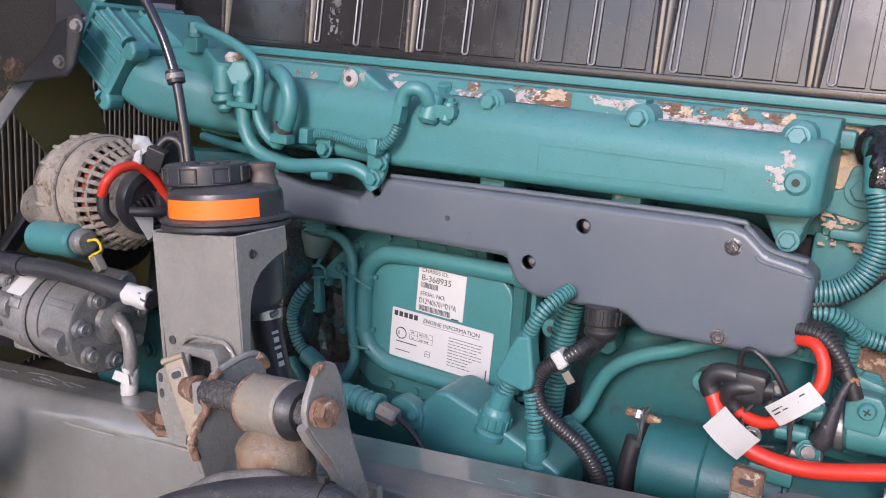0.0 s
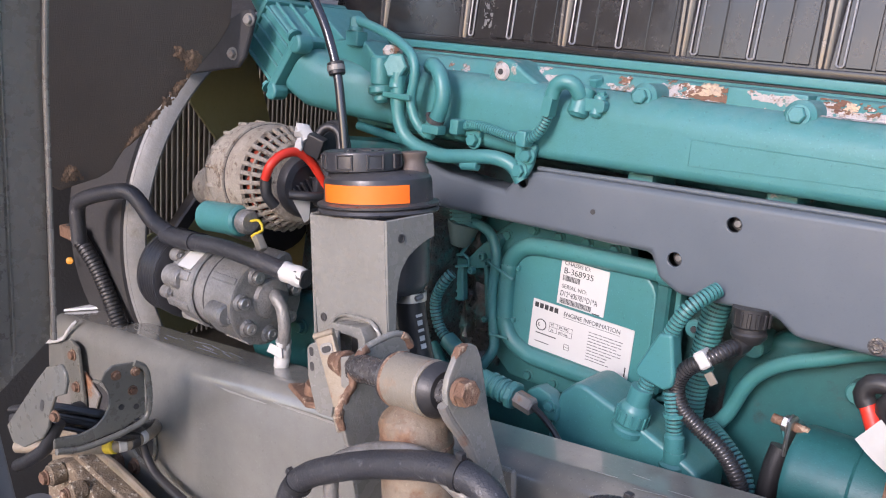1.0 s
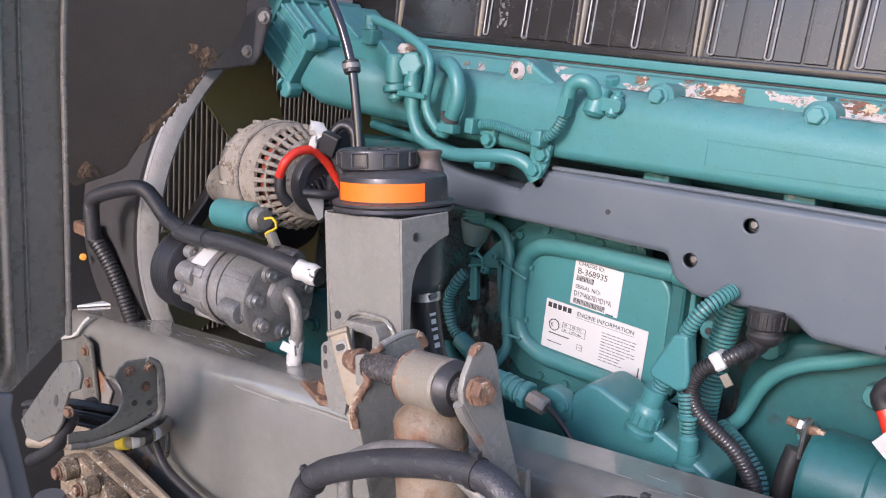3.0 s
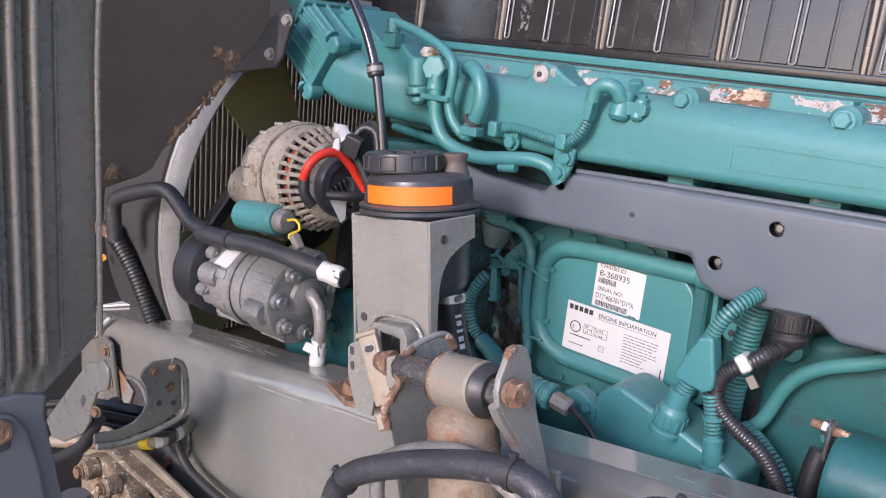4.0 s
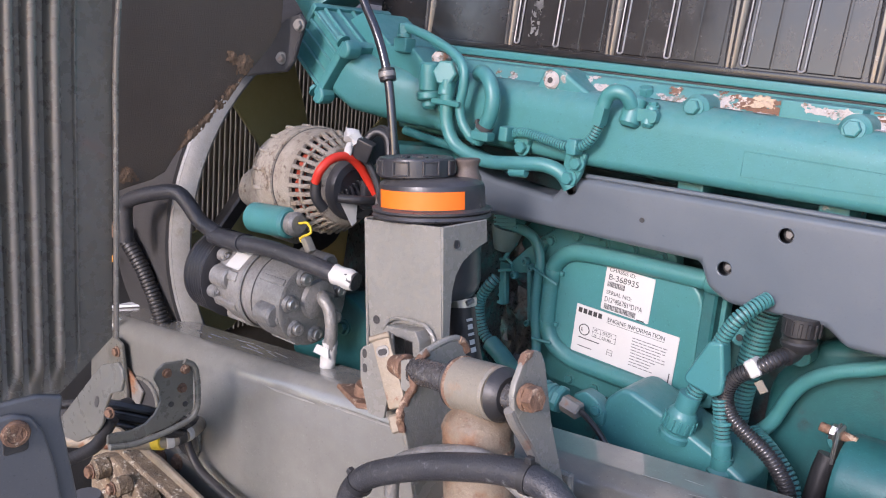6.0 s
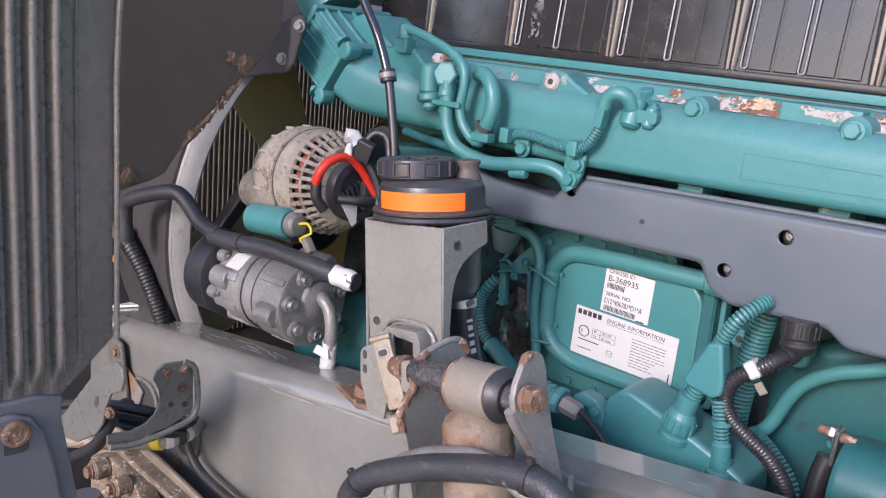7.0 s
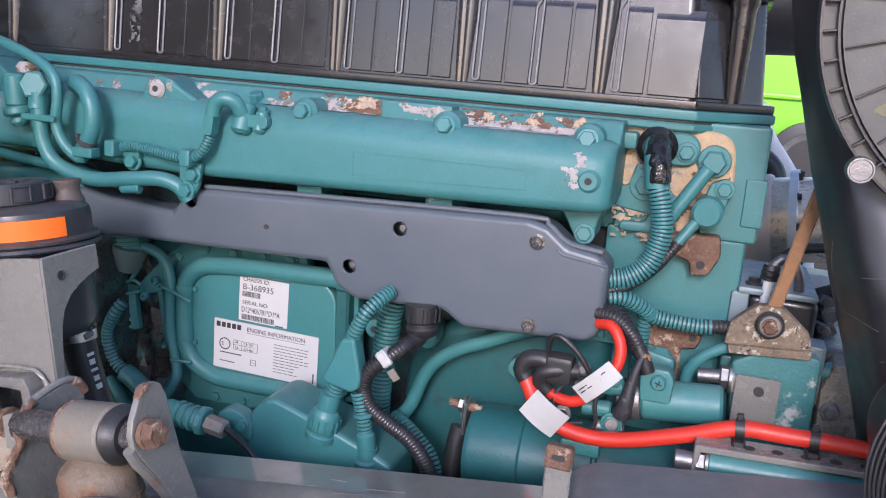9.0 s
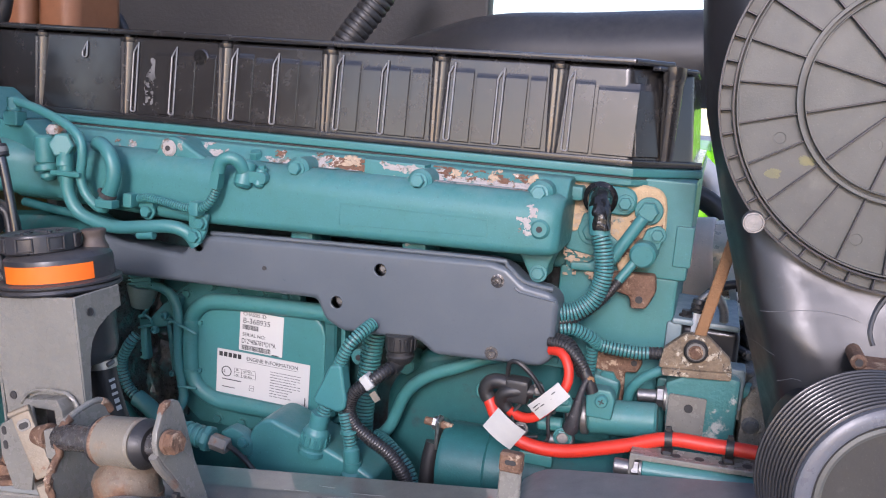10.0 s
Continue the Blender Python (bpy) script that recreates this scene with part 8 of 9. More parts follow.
for k in range(24):
    a = radians(14 + 15 * k)
    d_ = Vector((math.cos(a), math.sin(a)))
    off = Vector((0.013, -0.002))
    reach = off.dot(d_) + math.sqrt(off.dot(d_) ** 2 - off.dot(off) + 0.164 ** 2)
    R = DC @ Matrix.Rotation(a, 4, "Z")
    part("radial_rib", box((0.1, -0.0008, 0.004), (reach, 0.0008, 0.0112), 0.0003, 1, None, R), m_black, filter_lid)
    if k % 2 == 0:
        part("radial_rib", box((0.0195, -0.0009, 0.004), (0.0915, 0.0009, 0.0118), 0.0003, 1, None, R), m_black, filter_lid)
for k in range(48):
    a = 2 * math.pi * k / 48
    R = DM @ Matrix.Rotation(a, 4, "Z")
    part("rim_rib", box((0.1692, -0.0009, 0.002), (0.1795, 0.0009, 0.0112), 0.0003, 1, None, R), m_black, filter_lid)
for r, a in ((0.132, 2.2), (0.13, 3.5), (0.06, 4.0), (0.14, 4.4), (0.075, 2.0)):
    part("ejector_mark", lathe([(0.0062, 0), (0.0068, 0.0006), (0.0055, 0.0006), (0.0052, 0)], DM @ Matrix.Rotation(a, 4, "Z") @ Matrix.Translation((r, 0, 0.0058)), 22, None, False), m_lens, filter_lid)
m_splash = material("yellow_paint_spot", (0.22, 0.2, 0.07), 0.6, 0, (0.13, 0.125, 0.09), 60, 0.9, 0.1)
for x, z, w, h, s in ((0.099, 1.352, 0.018, 0.011, 41), (0.127, 1.366, 0.017, 0.012, 42)):
    ragged(x, z, w, h, 0.9192, s, m_splash, filter_lid, "paint_spot", 0.0004)
part("rim_button", lathe([(0.0105, 0), (0.0105, 0.011), (0.0098, 0.0135), (0.0085, 0.0135), (0.008, 0.0125), (0.0, 0.0125)], Matrix.Translation((0.087, 0.914, 1.305)) @ basis((0, -1, 0)), 30), m_dull_steel, filter_lid, "round grey clip head")
m_cuff = material("smooth_grey_rubber", (0.13, 0.135, 0.15), 0.3, 0, (0.09, 0.094, 0.104), 12, 0.8, 0.08, 500)
m_mouth = material("streaked_dark_plate", (0.06, 0.057, 0.05), 0.35, 0, (0.035, 0.033, 0.03), 12, 0.9, 0.1, 300, wear=((0.13, 0.125, 0.11), (0.08, 0.076, 0.067)), wear_scale=22, wear_at=0.62, wear_soft=0.12)
bellows = thing("intake_bellows", (0.19, 0.85, 1.0), "black ribbed rubber bellows with grey cuff", "bellows")
B0, B1 = Vector((0.199, 0.83, 1.108)), Vector((0.2155, 0.775, 1.108))
BL = Matrix.Translation(B0) @ basis(B1 - B0)
prof = [(0.045, -0.1), (0.05, -0.09), (0.055, -0.004), (0.088, -0.003)]
NF = 12
for k in range(NF):
    r_ = 0.0925 - 0.0105 * k / (NF - 1)
    h_ = 0.05 * k / (NF - 1)
    prof += [(r_ - 0.007, h_ - 0.002), (r_ - 0.0012, h_ - 0.0014), (r_, h_ - 0.0004), (r_ - 0.0003, h_ + 0.0006), (r_ - 0.0018, h_ + 0.0015), (r_ - 0.007, h_ + 0.002)]
part("folds", lathe(prof, BL, 96), m_duct, bellows, "", 0.5)
part("cuff", lathe([(0.079, 0.05), (0.08, 0.053), (0.0795, 0.0565), (0.076, 0.059), (0.07, 0.06), (0.0675, 0.059), (0.067, 0.052)], BL, 96, None, False), m_cuff, bellows, "smooth grey cuff")
part("inner_lip", lathe([(0.0672, 0.052), (0.0672, 0.0575), (0.0655, 0.0575), (0.065, 0.052)], BL, 84, None, False), m_rubber, bellows)
part("seal_ring", lathe([(0.0648, 0.052), (0.0646, 0.057), (0.0615, 0.0582), (0.0585, 0.057), (0.058, 0.052)], BL, 84, None, False), m_lens, bellows, "worn grey seal ring")
part("mouth_plate", lathe([(0.0585, 0.05), (0.0575, 0.0535), (0.04, 0.0545), (0.0, 0.0545)], BL, 72), m_mouth, bellows, "dusty dark plate inside the mouth")
clip_bolt = thing("duct_bolt", (0.19, 0.86, 1.2), "rusty bolt and lug above the bellows", "bolt")
part("bolt_head", rod((0.191, 0.925, 1.194), (0.19, 0.868, 1.194), 0.007, 18, 0.002), m_rust, clip_bolt)
part("socket", rod((0.19, 0.869, 1.194), (0.19, 0.8672, 1.194), 0.0034, 12), m_dark, clip_bolt)
part("lug", box((0.188, 0.87, 1.184), (0.245, 0.925, 1.191), 0.003, 2), m_rust, clip_bolt)

# large black duct over the back of the engine, seen above the cover
top_duct = thing("overhead_air_duct", (-0.1, 1.74, 1.37), "black plastic air duct behind the valve cover", "air duct")
part("tube", tube([(-0.66, 1.8, 1.395), (-0.56, 1.79, 1.435), (-0.4, 1.75, 1.478), (-0.2, 1.74, 1.49), (0.05, 1.73, 1.504), (0.4, 1.72, 1.512)], 0.09, 36), m_rubber, top_duct)
for k, w_ in enumerate((0.01, 0.012, 0.006, 0.011, 0.009, 0.012)):
    part("raised_mark", box((-0.185 + k * 0.015, 1.637, 1.482), (-0.185 + k * 0.015 + w_, 1.645, 1.492), 0.001, 1), m_black, top_duct)
solo("ribbed_hose", corrugated([(-0.72, 1.66, 1.44), (-0.69, 1.67, 1.5), (-0.64, 1.69, 1.58), (-0.58, 1.72, 1.7)], 0.03, 0.014, 0.1, 24), m_rubber, "ribbed dark hose rising behind the cover", "hose")
far_housing = thing("far_housing", (-1.22, 1.4, 1.46), "orange-brown rounded housing behind the valve cover with a black hose", "housing")
m_tint = material("heat_tinted_casting", (0.24, 0.1, 0.045), 0.45, 0, (0.17, 0.065, 0.03), 20)
part("shell", box((-1.33, 1.37, 1.44), (-1.215, 1.52, 1.66), 0.03, 4), m_tint, far_housing)
part("shell", box((-1.205, 1.37, 1.44), (-1.115, 1.52, 1.66), 0.028, 4), m_tint, far_housing)
part("hose", tube([(-1.2, 1.31, 1.72), (-1.195, 1.3, 1.56), (-1.2, 1.3, 1.5), (-1.215, 1.3, 1.47), (-1.25, 1.3, 1.44)], 0.013, 16), m_rubber, far_housing)
solo("vent_hose", tube([(-1.27, 1.55, 1.62), (-1.195, 1.55, 1.545), (-1.17, 1.55, 1.52), (-1.145, 1.55, 1.49), (-1.13, 1.55, 1.44)], 0.011, 16), m_hose, "dark grey vent hose dropping behind the valve cover", "hose")

# ---- left: fan shroud, radiator, rubber shield ----
radiator = thing("radiator", (-1.5, 1.2, 0.7), "dark radiator core with fine upright fins", "radiator")
m_fin = material("dull_radiator_fins", (0.2, 0.185, 0.155), 0.6, 0.1, (0.13, 0.12, 0.095), 30, 0.9, 0.3, 300)
part("core", box((-1.62, 0.7, 0.49), (-1.55, 1.9, 1.75), 0.004), m_fin, radiator)
m_fin_edge = material("bare_fin_edges", (0.36, 0.34, 0.3), 0.5, 0.2, (0.25, 0.235, 0.2), 30, 0.8, 0.2, 300)
m_olive = material("olive_plastic", (0.52, 0.44, 0.19), 0.5, 0, (0.43, 0.36, 0.15), 20, 0.8, 0.1, 300)
first_fin = part("fin", box((-1.5495, 0.86, 0.66), (-1.545, 0.8625, 1.7), 0, 1), m_fin_edge, radiator)
for k in range(1, 70):
    fin = place(new("fin", first_fin.data), radiator)
    fin.location.y = k * 0.0125
shroud = thing("fan_shroud", (-1.17, 1.2, 1.0), "galvanised steel fan shroud ring", "fan shroud")
SH = Matrix.Translation((-1.152, 1.198, 1.0)) @ basis((1, 0, 0)) @ Matrix.Scale(0.914, 4)
part("surround", lathe([(0.419, -0.023), (0.425, -0.025), (0.425, -0.2), (0.82, -0.2), (0.82, -0.21), (0.42, -0.21)], SH, 96, None, False), m_dark, shroud, "dark plastic surround")
part("ring", lathe([(0.392, -0.2), (0.394, -0.2), (0.394, -0.002), (0.392, -0.002)], SH, 96, None, False), m_alu, shroud)
m_galv = material("galvanised_sheet", (0.27, 0.27, 0.26), 0.42, 0.0, (0.18, 0.175, 0.16), 28, 1.0, 0.3, 240, wear=((0.2, 0.18, 0.145), (0.12, 0.105, 0.08)), wear_scale=18, wear_at=0.56, wear_soft=0.14)
part("rim", lathe([(0.39, -0.005), (0.3915, 0.001), (0.395, 0.002), (0.403, -0.002), (0.412, -0.009), (0.419, -0.018), (0.417, -0.022), (0.392, -0.009)], SH, 96, None, False), m_galv, shroud, "pale galvanised rim")
part("rim_lip", lathe([(0.416, -0.0155), (0.4185, -0.0165), (0.4205, -0.02), (0.4195, -0.024)], SH, 96, None, False), m_galv, shroud, "bright rolled edge")
fan_belt = solo("fan_belt", prism([(0.995, 1.165), (0.86, 1.0), (0.85, 0.94), (0.87, 0.93), (0.882, 0.99), (1.01, 1.15)], 0.024, Matrix.Translation((-1.16, 0, 0)) @ YZ, 0.003, 1), m_rubber, "dark ribbed rubber drive belt run", "belt")
fan = thing("cooling_fan", (-1.3, 1.2, 1.0), "olive plastic cooling fan blade at rest in its shroud", "fan")
part("hub", lathe([(0.1, 0), (0.1, 0.05), (0.08, 0.06), (0.0, 0.06)], Matrix.Translation((-1.34, 1.198, 1.0)) @ basis((1, 0, 0)), 32), m_dark, fan)
for k in range(4):
    a = 2 * math.pi * k / 4 + 2.07
    B = Matrix.Translation((-1.3, 1.198, 1.0)) @ basis((1, 0, 0)) @ Matrix.Rotation(a, 4, "Z")
    part("blade", prism([(0.08, -0.05), (0.16, -0.075), (0.28, -0.1), (0.325, -0.085), (0.34, -0.03), (0.34, 0.04), (0.32, 0.085), (0.27, 0.095), (0.16, 0.07), (0.08, 0.045)], 0.005, B @ pose(0, 0, 0, 16, 0, 0), 0.002, 1), m_olive, fan)

shield = thing("rubber_shield", (-1.0, 0.75, 1.1), "dusty black rubber splash shield with torn muddy edge", "shield")
so = [(0.62, 1.14), (0.643, 1.124), (0.661, 1.129), (0.69, 1.136), (0.708, 1.145), (0.716, 1.158), (0.732, 1.18), (0.746, 1.198), (0.765, 1.214), (0.782, 1.231), (0.8, 1.25), (0.82, 1.264), (0.842, 1.287), (0.862, 1.308), (0.878, 1.334), (0.88, 1.365), (0.86, 1.5), (0.82, 1.8), (0.1, 1.8), (0.1, 1.14)]
part("sheet", prism(so, 0.01, Matrix.Translation((-1.01, 0, 0)) @ YZ, 0.003, 2), m_rubber_dull, shield)
m_mud = material("dried_mud", (0.16, 0.1, 0.058), 0.95, 0, (0.08, 0.052, 0.033), 60, 1.0, 0.8, 200)


def crust(y0, y1, z0, z1, seed, keep, mat, parent, name, near, step=0.0016, x=-1.0):
    """Dried mud that clings to the sheet, thickest by its torn edge; near(y, z) is 1 on the edge and falls away from it."""
    b = bmesh.new()
    ny, nz = int((y1 - y0) / step), int((z1 - z0) / step)
    pts = []
    for i in range(ny + 1):
        col = []
        for j in range(nz + 1):
            y_, z_ = y0 + (y1 - y0) * i / ny, z0 + (z1 - z0) * j / nz
            q = Vector((y_ * 180, z_ * 180, seed))
            col.append(b.verts.new((x + 0.0012 + 0.0022 * max(0.0, near(y_, z_)) * (1 + noise.noise(q)) + 0.0008 * noise.noise(q * 3), y_, z_)))
        pts.append(col)
    for i in range(ny):
        for j in range(nz):
            y_, z_ = y0 + (y1 - y0) * (i + 0.5) / ny, z0 + (z1 - z0) * (j + 0.5) / nz
            f_ = noise.noise(Vector((y_ * 70, z_ * 70, seed))) + 0.6 * noise.noise(Vector((y_ * 210, z_ * 210, seed + 3)))
            if f_ * 0.5 + near(y_, z_) * keep - 0.5 > 0:
                b.faces.new((pts[i][j], pts[i + 1][j], pts[i + 1][j + 1], pts[i][j + 1]))
    bmesh.ops.delete(b, geom=[v for v in b.verts if not v.link_faces], context="VERTS")
    return part(name, b, mat, parent, "brown caked mud", 1.5)


def edge_band(width, y_lo, y_hi):
    def near(y_, z_):
        best = 9.0
        for (ya, za), (yb, zb) in zip(so[1:15], so[2:16]):
            t_ = max(0.0, min(1.0, ((y_ - ya) * (yb - ya) + (z_ - za) * (zb - za)) / ((yb - ya) ** 2 + (zb - za) ** 2)))
            dy, dz = y_ - ya - t_ * (yb - ya), z_ - za - t_ * (zb - za)
            if dz * (yb - ya) - dy * (zb - za) < -0.0005:
                return -1.0
            best = min(best, math.hypot(dy, dz))
        return 1 - best / width if y_lo < y_ < y_hi else -1.0
    return near


def spot(cy, cz, ry, rz):
    return lambda y_, z_: 1 - math.hypot((y_ - cy) / ry, (z_ - cz) / rz)


crust(0.7, 0.88, 1.14, 1.35, 3, 0.85, m_mud, shield, "mud_cake", edge_band(0.011, 0.7, 0.88))
crust(0.785, 0.85, 1.255, 1.315, 5, 1.5, m_mud, shield, "mud_cake", spot(0.818, 1.284, 0.022, 0.02))
crust(0.785, 0.82, 1.275, 1.31, 6, 1.3, m_mud, shield, "mud_cake", spot(0.8, 1.292, 0.013, 0.014))
crust(0.63, 0.69, 1.115, 1.165, 7, 1.3, m_mud, shield, "mud_cake", spot(0.656, 1.144, 0.02, 0.014))

# hanging pipe and ribbed line behind the shield
front_line = thing("coolant_line", (-1.2, 0.8, 0.9), "black ribbed line with elbow clip near the radiator", "hose")
part("ribbed_line", corrugated([(-1.29, 0.79, 1.0), (-1.25, 0.79, 0.98), (-1.22, 0.8, 0.94), (-1.19, 0.81, 0.88), (-1.17, 0.82, 0.82)], 0.0125, 0.006, 0.14, 16), m_rubber, front_line)
part("clip", box((-1.3, 0.775, 0.985), (-1.255, 0.8, 1.005), 0.004, 2), m_rust, front_line)
m_amber = material("amber_lamp_lens", (0.7, 0.3, 0.03), 0.2, 0, (0.6, 0.25, 0.03), 30, 0.5, 0.05)
marker = thing("side_marker_lamp", (-1.33, 0.78, 0.92), "small amber side marker lens", "lamp")
part("lens", lathe([(0.006, 0), (0.0055, 0.003), (0.0, 0.004)], Matrix.Translation((-1.318, 0.8, 0.937)) @ basis((1, -0.7, 0.2)), 20), m_amber, marker)

# ---- left foreground: fender liner, plates, cables ----
fender = thing("wheel_arch_liner", (-0.83, 0.4, 0.5), "grey-black ribbed plastic wheel arch liner", "fender")
fl = bmesh.new()
rib_lines = [0.5185, 0.4925] + [0.472 - 0.0196 * k for k in range(17)]
NY, NZ = 180, 40
grid = []
for j in range(NZ + 1):
    row = []
    for i in range(NY + 1):
        y_ = 0.4 + 0.15 * i / NY
        z0 = 0.962 + 0.9 * max(0.0, y_ - 0.496)
        z = z0 + (1.95 - z0) * (j / NZ) ** 1.3
        w = max(0.0, min(1.0, (z - z0 - 0.012) / 0.02))
        w = w * w * (3 - 2 * w)
        edge_fade = 1 if y_ < 0.51 else max(0.0, 1 - (y_ - 0.51) / 0.006)
        far = min(abs(y_ - c) for c in rib_lines)
        ridge = math.sqrt(max(0.0, 1 - (far / 0.0068) ** 2))
        row.append(fl.verts.new((-0.831 + 0.013 * w * ridge * edge_fade + 0.1 * max(0, z - 1.3) ** 1.2, y_, z)))
    grid.append(row)
for j in range(NZ):
    for i in range(NY):
        fl.faces.new((grid[j][i], grid[j][i + 1], grid[j + 1][i + 1], grid[j + 1][i]))
fl.normal_update()
bmesh.ops.solidify(fl, geom=fl.faces[:], thickness=0.004)
part("ribbed_panel", fl, m_fender, fender, "", 1.2)
part("edge_bead", tube([(-0.823, 0.5505, 1.012), (-0.823, 0.5505, 1.2), (-0.822, 0.5505, 1.3), (-0.805, 0.5505, 1.45), (-0.795, 0.5505, 1.56), (-0.76, 0.5505, 1.95)], 0.003, 10), m_fender, fender)
part("lower_panel", prism([(0.385, 0.968), (0.47, 0.968), (0.497, 0.96), (0.494, 0.94), (0.51, 0.84), (0.535, 0.5), (0.385, 0.5)], 0.012, Matrix.Translation((-0.838, 0, 0)) @ YZ, 0.004, 3), m_slate, fender)
part("mount_arm", prism([(0.39, 0.957), (0.445, 0.957), (0.462, 0.95), (0.474, 0.93), (0.484, 0.89), (0.497, 0.8), (0.5, 0.6), (0.39, 0.6)], 0.009, Matrix.Translation((-0.827, 0, 0)) @ YZ, 0.004, 3), m_slate, fender)
part("bolt_pocket", prism(rounded(0.024, 0.03, 0.004), 0.002, Matrix.Translation((-0.819, 0.4455, 0.932)) @ YZ, 0.0006, 1), m_dark, fender)
part("fixing_bolt", lathe([(0.0135, 0), (0.0135, 0.004), (0.012, 0.006), (0.009, 0.0065), (0.0085, 0.0055), (0.0, 0.0055)], Matrix.Translation((-0.8185, 0.4455, 0.9385)) @ basis((1, -0.1, 0)), 26), m_rust, fender, "rusty round bolt head")
liner_plate = thing("liner_plate", (-0.93, 0.6, 0.85), "grey steel plate with slot behind the wheel arch liner", "bracket")
part("plate", prism([(-1.049, 0.817), (-0.96, 0.908), (-0.93, 0.936), (-0.895, 0.951), (-0.884, 0.945), (-0.88, 0.935), (-0.886, 0.918), (-0.911, 0.905), (-0.925, 0.88), (-0.93, 0.86), (-0.947, 0.839), (-1.0, 0.805), (-1.033, 0.799)], 0.004, xz(0.588), 0.001, 1), m_grey_dark, liner_plate)
part("slot", prism(rounded(0.008, 0.016, 0.0035), 0.001, Matrix.Translation((-0.944, 0, 0.883)) @ pose(0, 0, 0, 0, 22, 0) @ xz(0.5875), 0, 1), m_dark, liner_plate)
part("rusty_bolt", hexhead((-0.918, 0.592, 0.878), (0.3, -1, 0), 0.0055, 0.006, 1.3), m_rust, liner_plate, "", 0.4)

hook = thing("cable_bracket", (-0.94, 0.68, 0.83), "curved grey steel cable bracket with rusty bolts", "bracket")
ho = [(0.662, 0.907), (0.673, 0.914), (0.701, 0.911), (0.715, 0.897), (0.716, 0.838), (0.684, 0.823), (0.664, 0.822), (0.632, 0.818), (0.598, 0.824), (0.598, 0.839), (0.628, 0.834), (0.648, 0.838), (0.661, 0.848), (0.668, 0.863), (0.667, 0.879), (0.658, 0.897)]
part("hook_plate", prism(ho, 0.004, Matrix.Translation((-0.942, 0, 0)) @ YZ, 0.0012, 1), m_grey_dark, hook)
part("rolled_edge", tube([(-0.937, 0.7, 0.911), (-0.934, 0.7155, 0.896), (-0.933, 0.7165, 0.838), (-0.933, 0.684, 0.8225), (-0.933, 0.632, 0.8175), (-0.933, 0.598, 0.8235)], 0.004, 10), m_grey_dark, hook)
for y_, z_ in ((0.676, 0.9), (0.702, 0.899), (0.698, 0.874)):
    part("rusty_bolt", hexhead((-0.938, y_, z_), (1, 0, 0), 0.005, 0.006, 1.3), m_rust, hook, "", 0.4)
for y_, z_ in ((0.683, 0.855), (0.703, 0.85)):
    part("bracket_hole", rod((-0.9385, y_, z_), (-0.937, y_, z_), 0.0038, 12), m_dark, hook)
# Flat dark ovals on the web paint the shade inside two cable openings.
for cx, cz, w, h in ((-1.165, 0.745, 0.08, 0.075), (-1.05, 0.735, 0.07, 0.07)):
    oy = 0.795 + 0.03 * (cx + 0.48)
    op = thing("rail_opening", (cx, oy, cz), "dark oval cable opening in the frame rail", "opening", "openings in the rail")
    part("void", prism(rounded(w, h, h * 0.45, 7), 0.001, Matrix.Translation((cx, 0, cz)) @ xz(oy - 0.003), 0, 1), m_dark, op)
    rim_b = sweep([Vector((cx + x_, oy - 0.003, cz + z_)) for x_, z_ in rounded(w, h, h * 0.45, 7) + [rounded(w, h, h * 0.45, 7)[0]]], 0.003, 8)
    part("edge_grommet", rim_b, m_grey_dark, op)
loom = thing("cable_loom", (-0.95, 0.65, 0.8), "black cable loom with white wrap and yellow tape", "cable")
rl = random.Random(9)
for k in range(20):
    dz, dy = rl.uniform(-0.018, 0.022), rl.uniform(-0.022, 0.02)
    part("cable", tube([(-1.09, 0.63 + dy, 0.8 + dz), (-1.03, 0.65 + dy, 0.82 + dz), (-0.985, 0.668 + dy, 0.826 + dz), (-0.962, 0.7 + dy * 0.6, 0.812 + dz), (-0.985, 0.74, 0.785 + dz * 0.5), (-1.03, 0.785, 0.76 + dz * 0.5)], rl.uniform(0.0028, 0.0045), 10), m_rubber, loom)
part("wrapped_run", tube([(-1.15, 0.64, 0.728), (-1.08, 0.668, 0.745), (-1.02, 0.684, 0.765), (-0.985, 0.692, 0.778), (-0.972, 0.715, 0.782), (-0.99, 0.75, 0.776), (-1.03, 0.79, 0.765)], 0.0095, 14), m_zinc, loom, "muddy pale wrapped cable run")
part("yellow_tape", rod((-0.99, 0.69, 0.777), (-0.977, 0.695, 0.781), 0.0108, 16, 0.001), m_yellow, loom)
part("white_tape", rod((-0.976, 0.698, 0.7815), (-0.973, 0.708, 0.782), 0.0106, 16, 0.001), m_white, loom)
part("black_tape", rod((-0.9728, 0.711, 0.782), (-0.974, 0.724, 0.782), 0.011, 16, 0.001), m_rubber, loom)
part("white_tape", rod((-0.975, 0.726, 0.782), (-0.98, 0.736, 0.78), 0.0106, 16, 0.001), m_white, loom)
part("drop_cable", tube([(-0.985, 0.73, 0.8), (-1.0, 0.748, 0.782), (-1.02, 0.755, 0.763), (-1.007, 0.755, 0.736), (-0.978, 0.755, 0.716), (-0.92, 0.755, 0.708), (-0.85, 0.757, 0.702)], 0.0062, 14), m_rubber, loom)
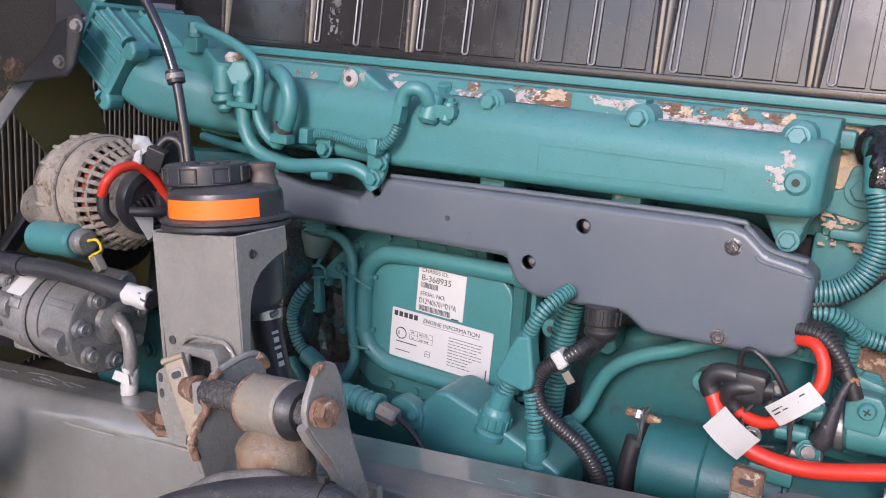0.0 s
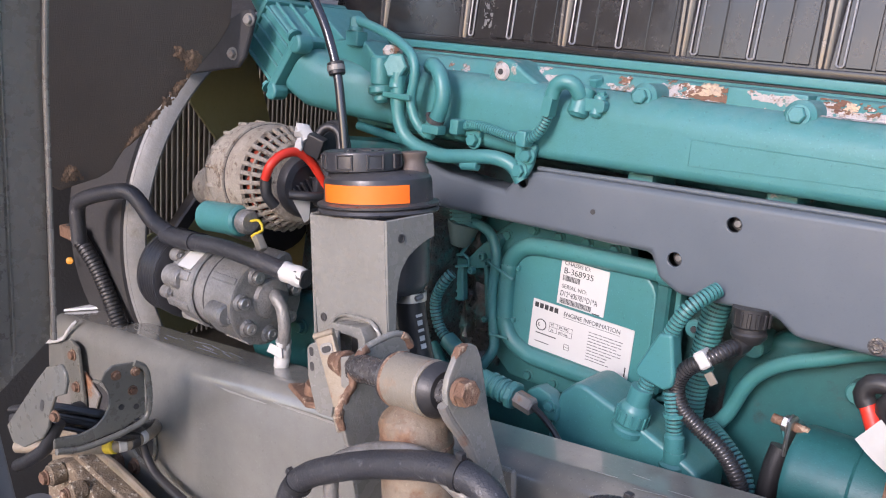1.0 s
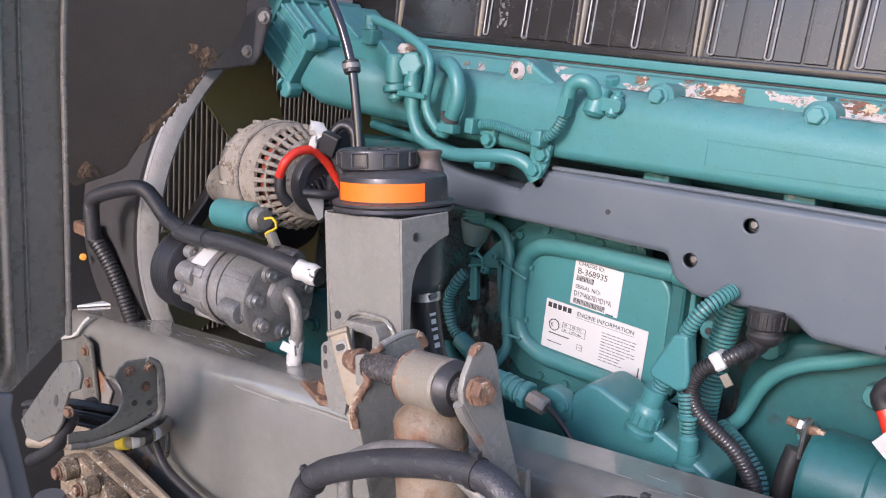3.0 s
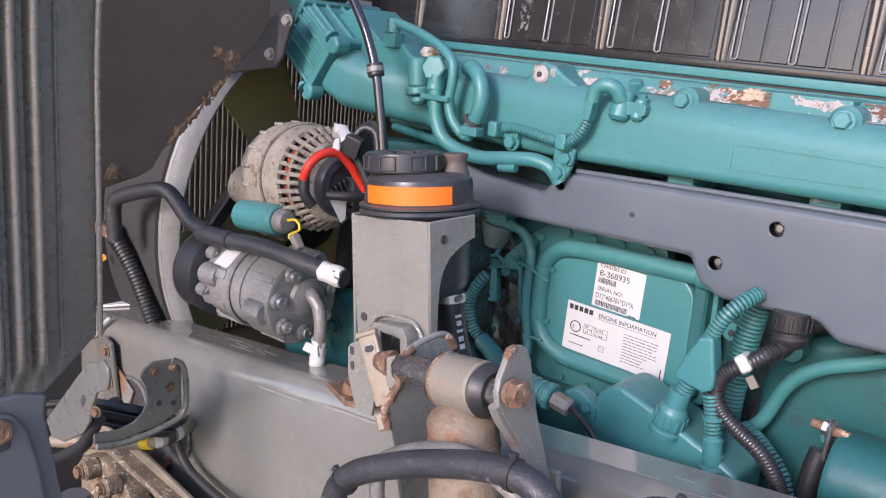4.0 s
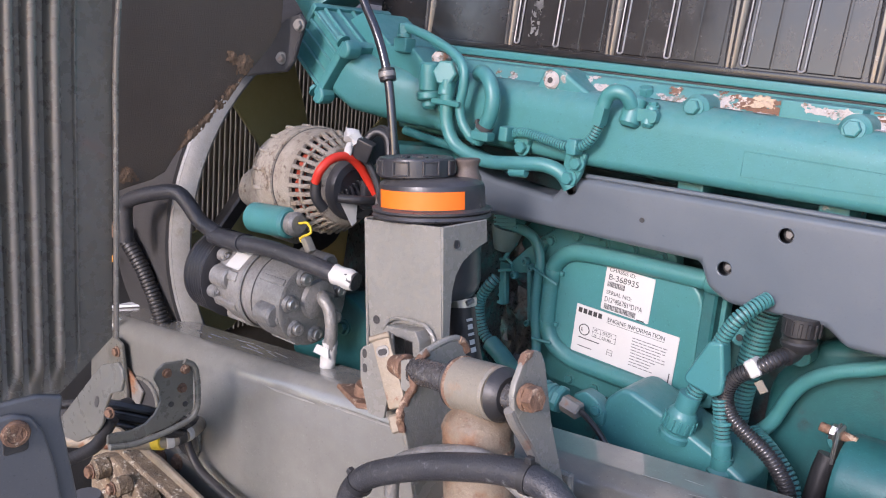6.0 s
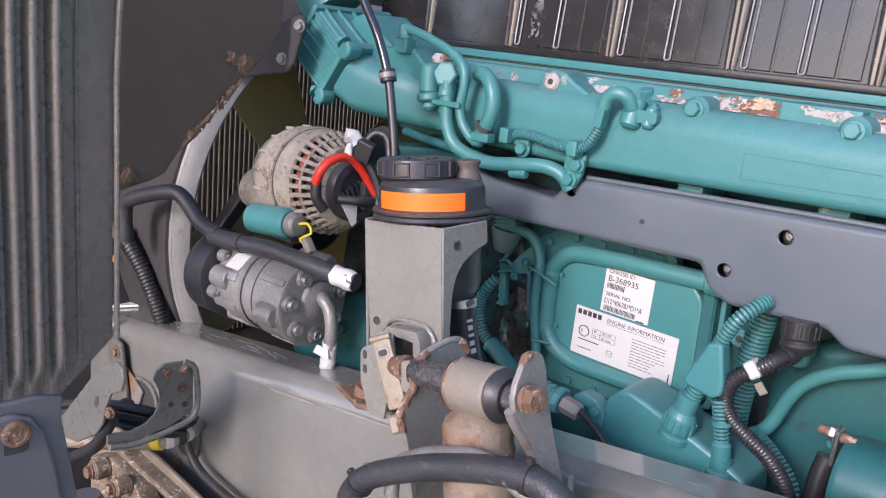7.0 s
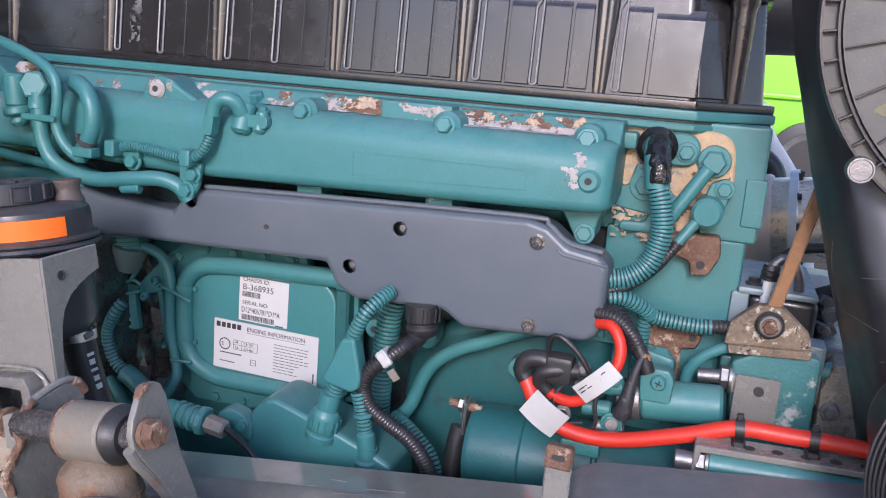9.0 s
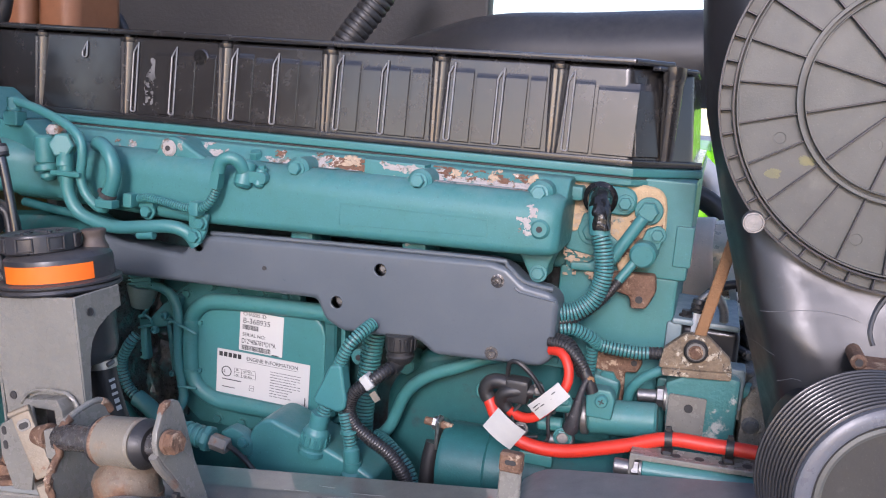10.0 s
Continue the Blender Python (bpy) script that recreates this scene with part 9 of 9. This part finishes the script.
part("front_cable", tube([(-0.94, 0.605, 0.858), (-0.946, 0.6, 0.842), (-0.964, 0.598, 0.815), (-1.002, 0.598, 0.786), (-1.05, 0.6, 0.755)], 0.0085, 14), m_rubber, loom)
part("tape_tail", box((-0.95, 0.597, 0.848), (-0.938, 0.601, 0.872), 0.001, 1), m_white, loom)
strap(loom, (-0.995, 0.668, 0.803), (1, 0.4, 0.0), 0.017, m_rubber)
part("clip", box((-1.05, 0.67, 0.812), (-1.03, 0.685, 0.824), 0.004, 2), m_rubber, loom)
lower_arm = thing("steering_arm", (-1.05, 0.65, 0.5), "muddy rusty steering linkage below the frame rail", "linkage")
part("gusset", prism([(-1.26, 0.7), (-1.14, 0.705), (-1.06, 0.705), (-0.93, 0.69), (-0.8, 0.63), (-0.8, 0.5), (-1.26, 0.5)], 0.01, xz(0.735), 0.003, 1), m_zinc, lower_arm, "mud-coated steel gusset")
part("angle_edge", box((-0.01, -0.012, -0.005), (0.32, 0.012, 0.005), 0.002, 1, None, Matrix.Translation((-1.15, 0.725, 0.694)) @ pose(0, 0, 0, 0, 4, 0)), m_dirty, lower_arm)
part("arm", prism([(-1.2, 0.66), (-1.13, 0.69), (-1.06, 0.675), (-1.0, 0.63), (-1.0, 0.5), (-1.2, 0.5)], 0.03, xz(0.7), 0.006, 2), m_dirty, lower_arm)
for x, z, r in ((-1.141, 0.67, 0.016), (-1.076, 0.672, 0.014), (-1.11, 0.64, 0.012)):
    part("joint", rod((x, 0.702, z), (x, 0.675, z), r, 18, 0.004), m_dirty, lower_arm)
    part("joint_nut", hexhead((x, 0.675, z), (0, -1, 0), r * 0.6, 0.009, 1.2), m_rust, lower_arm, "", 0.4)
for x, z in ((-1.116, 0.672), (-1.073, 0.681)):
    bolt(rail, (x, 0.795 + 0.03 * (x + 0.48), z), (0, -1, 0), 0.0095, 0.009, m_rust)
solo("front_air_bellow", lathe([(0.018, 0), (0.022, 0.015), (0.022, 0.21), (0.018, 0.22), (0.0, 0.22)], Matrix.Translation((-1.01, 0.605, 0.5)), 30), m_slate, "dark grey cylinder beside the wheel arch", "cylinder")
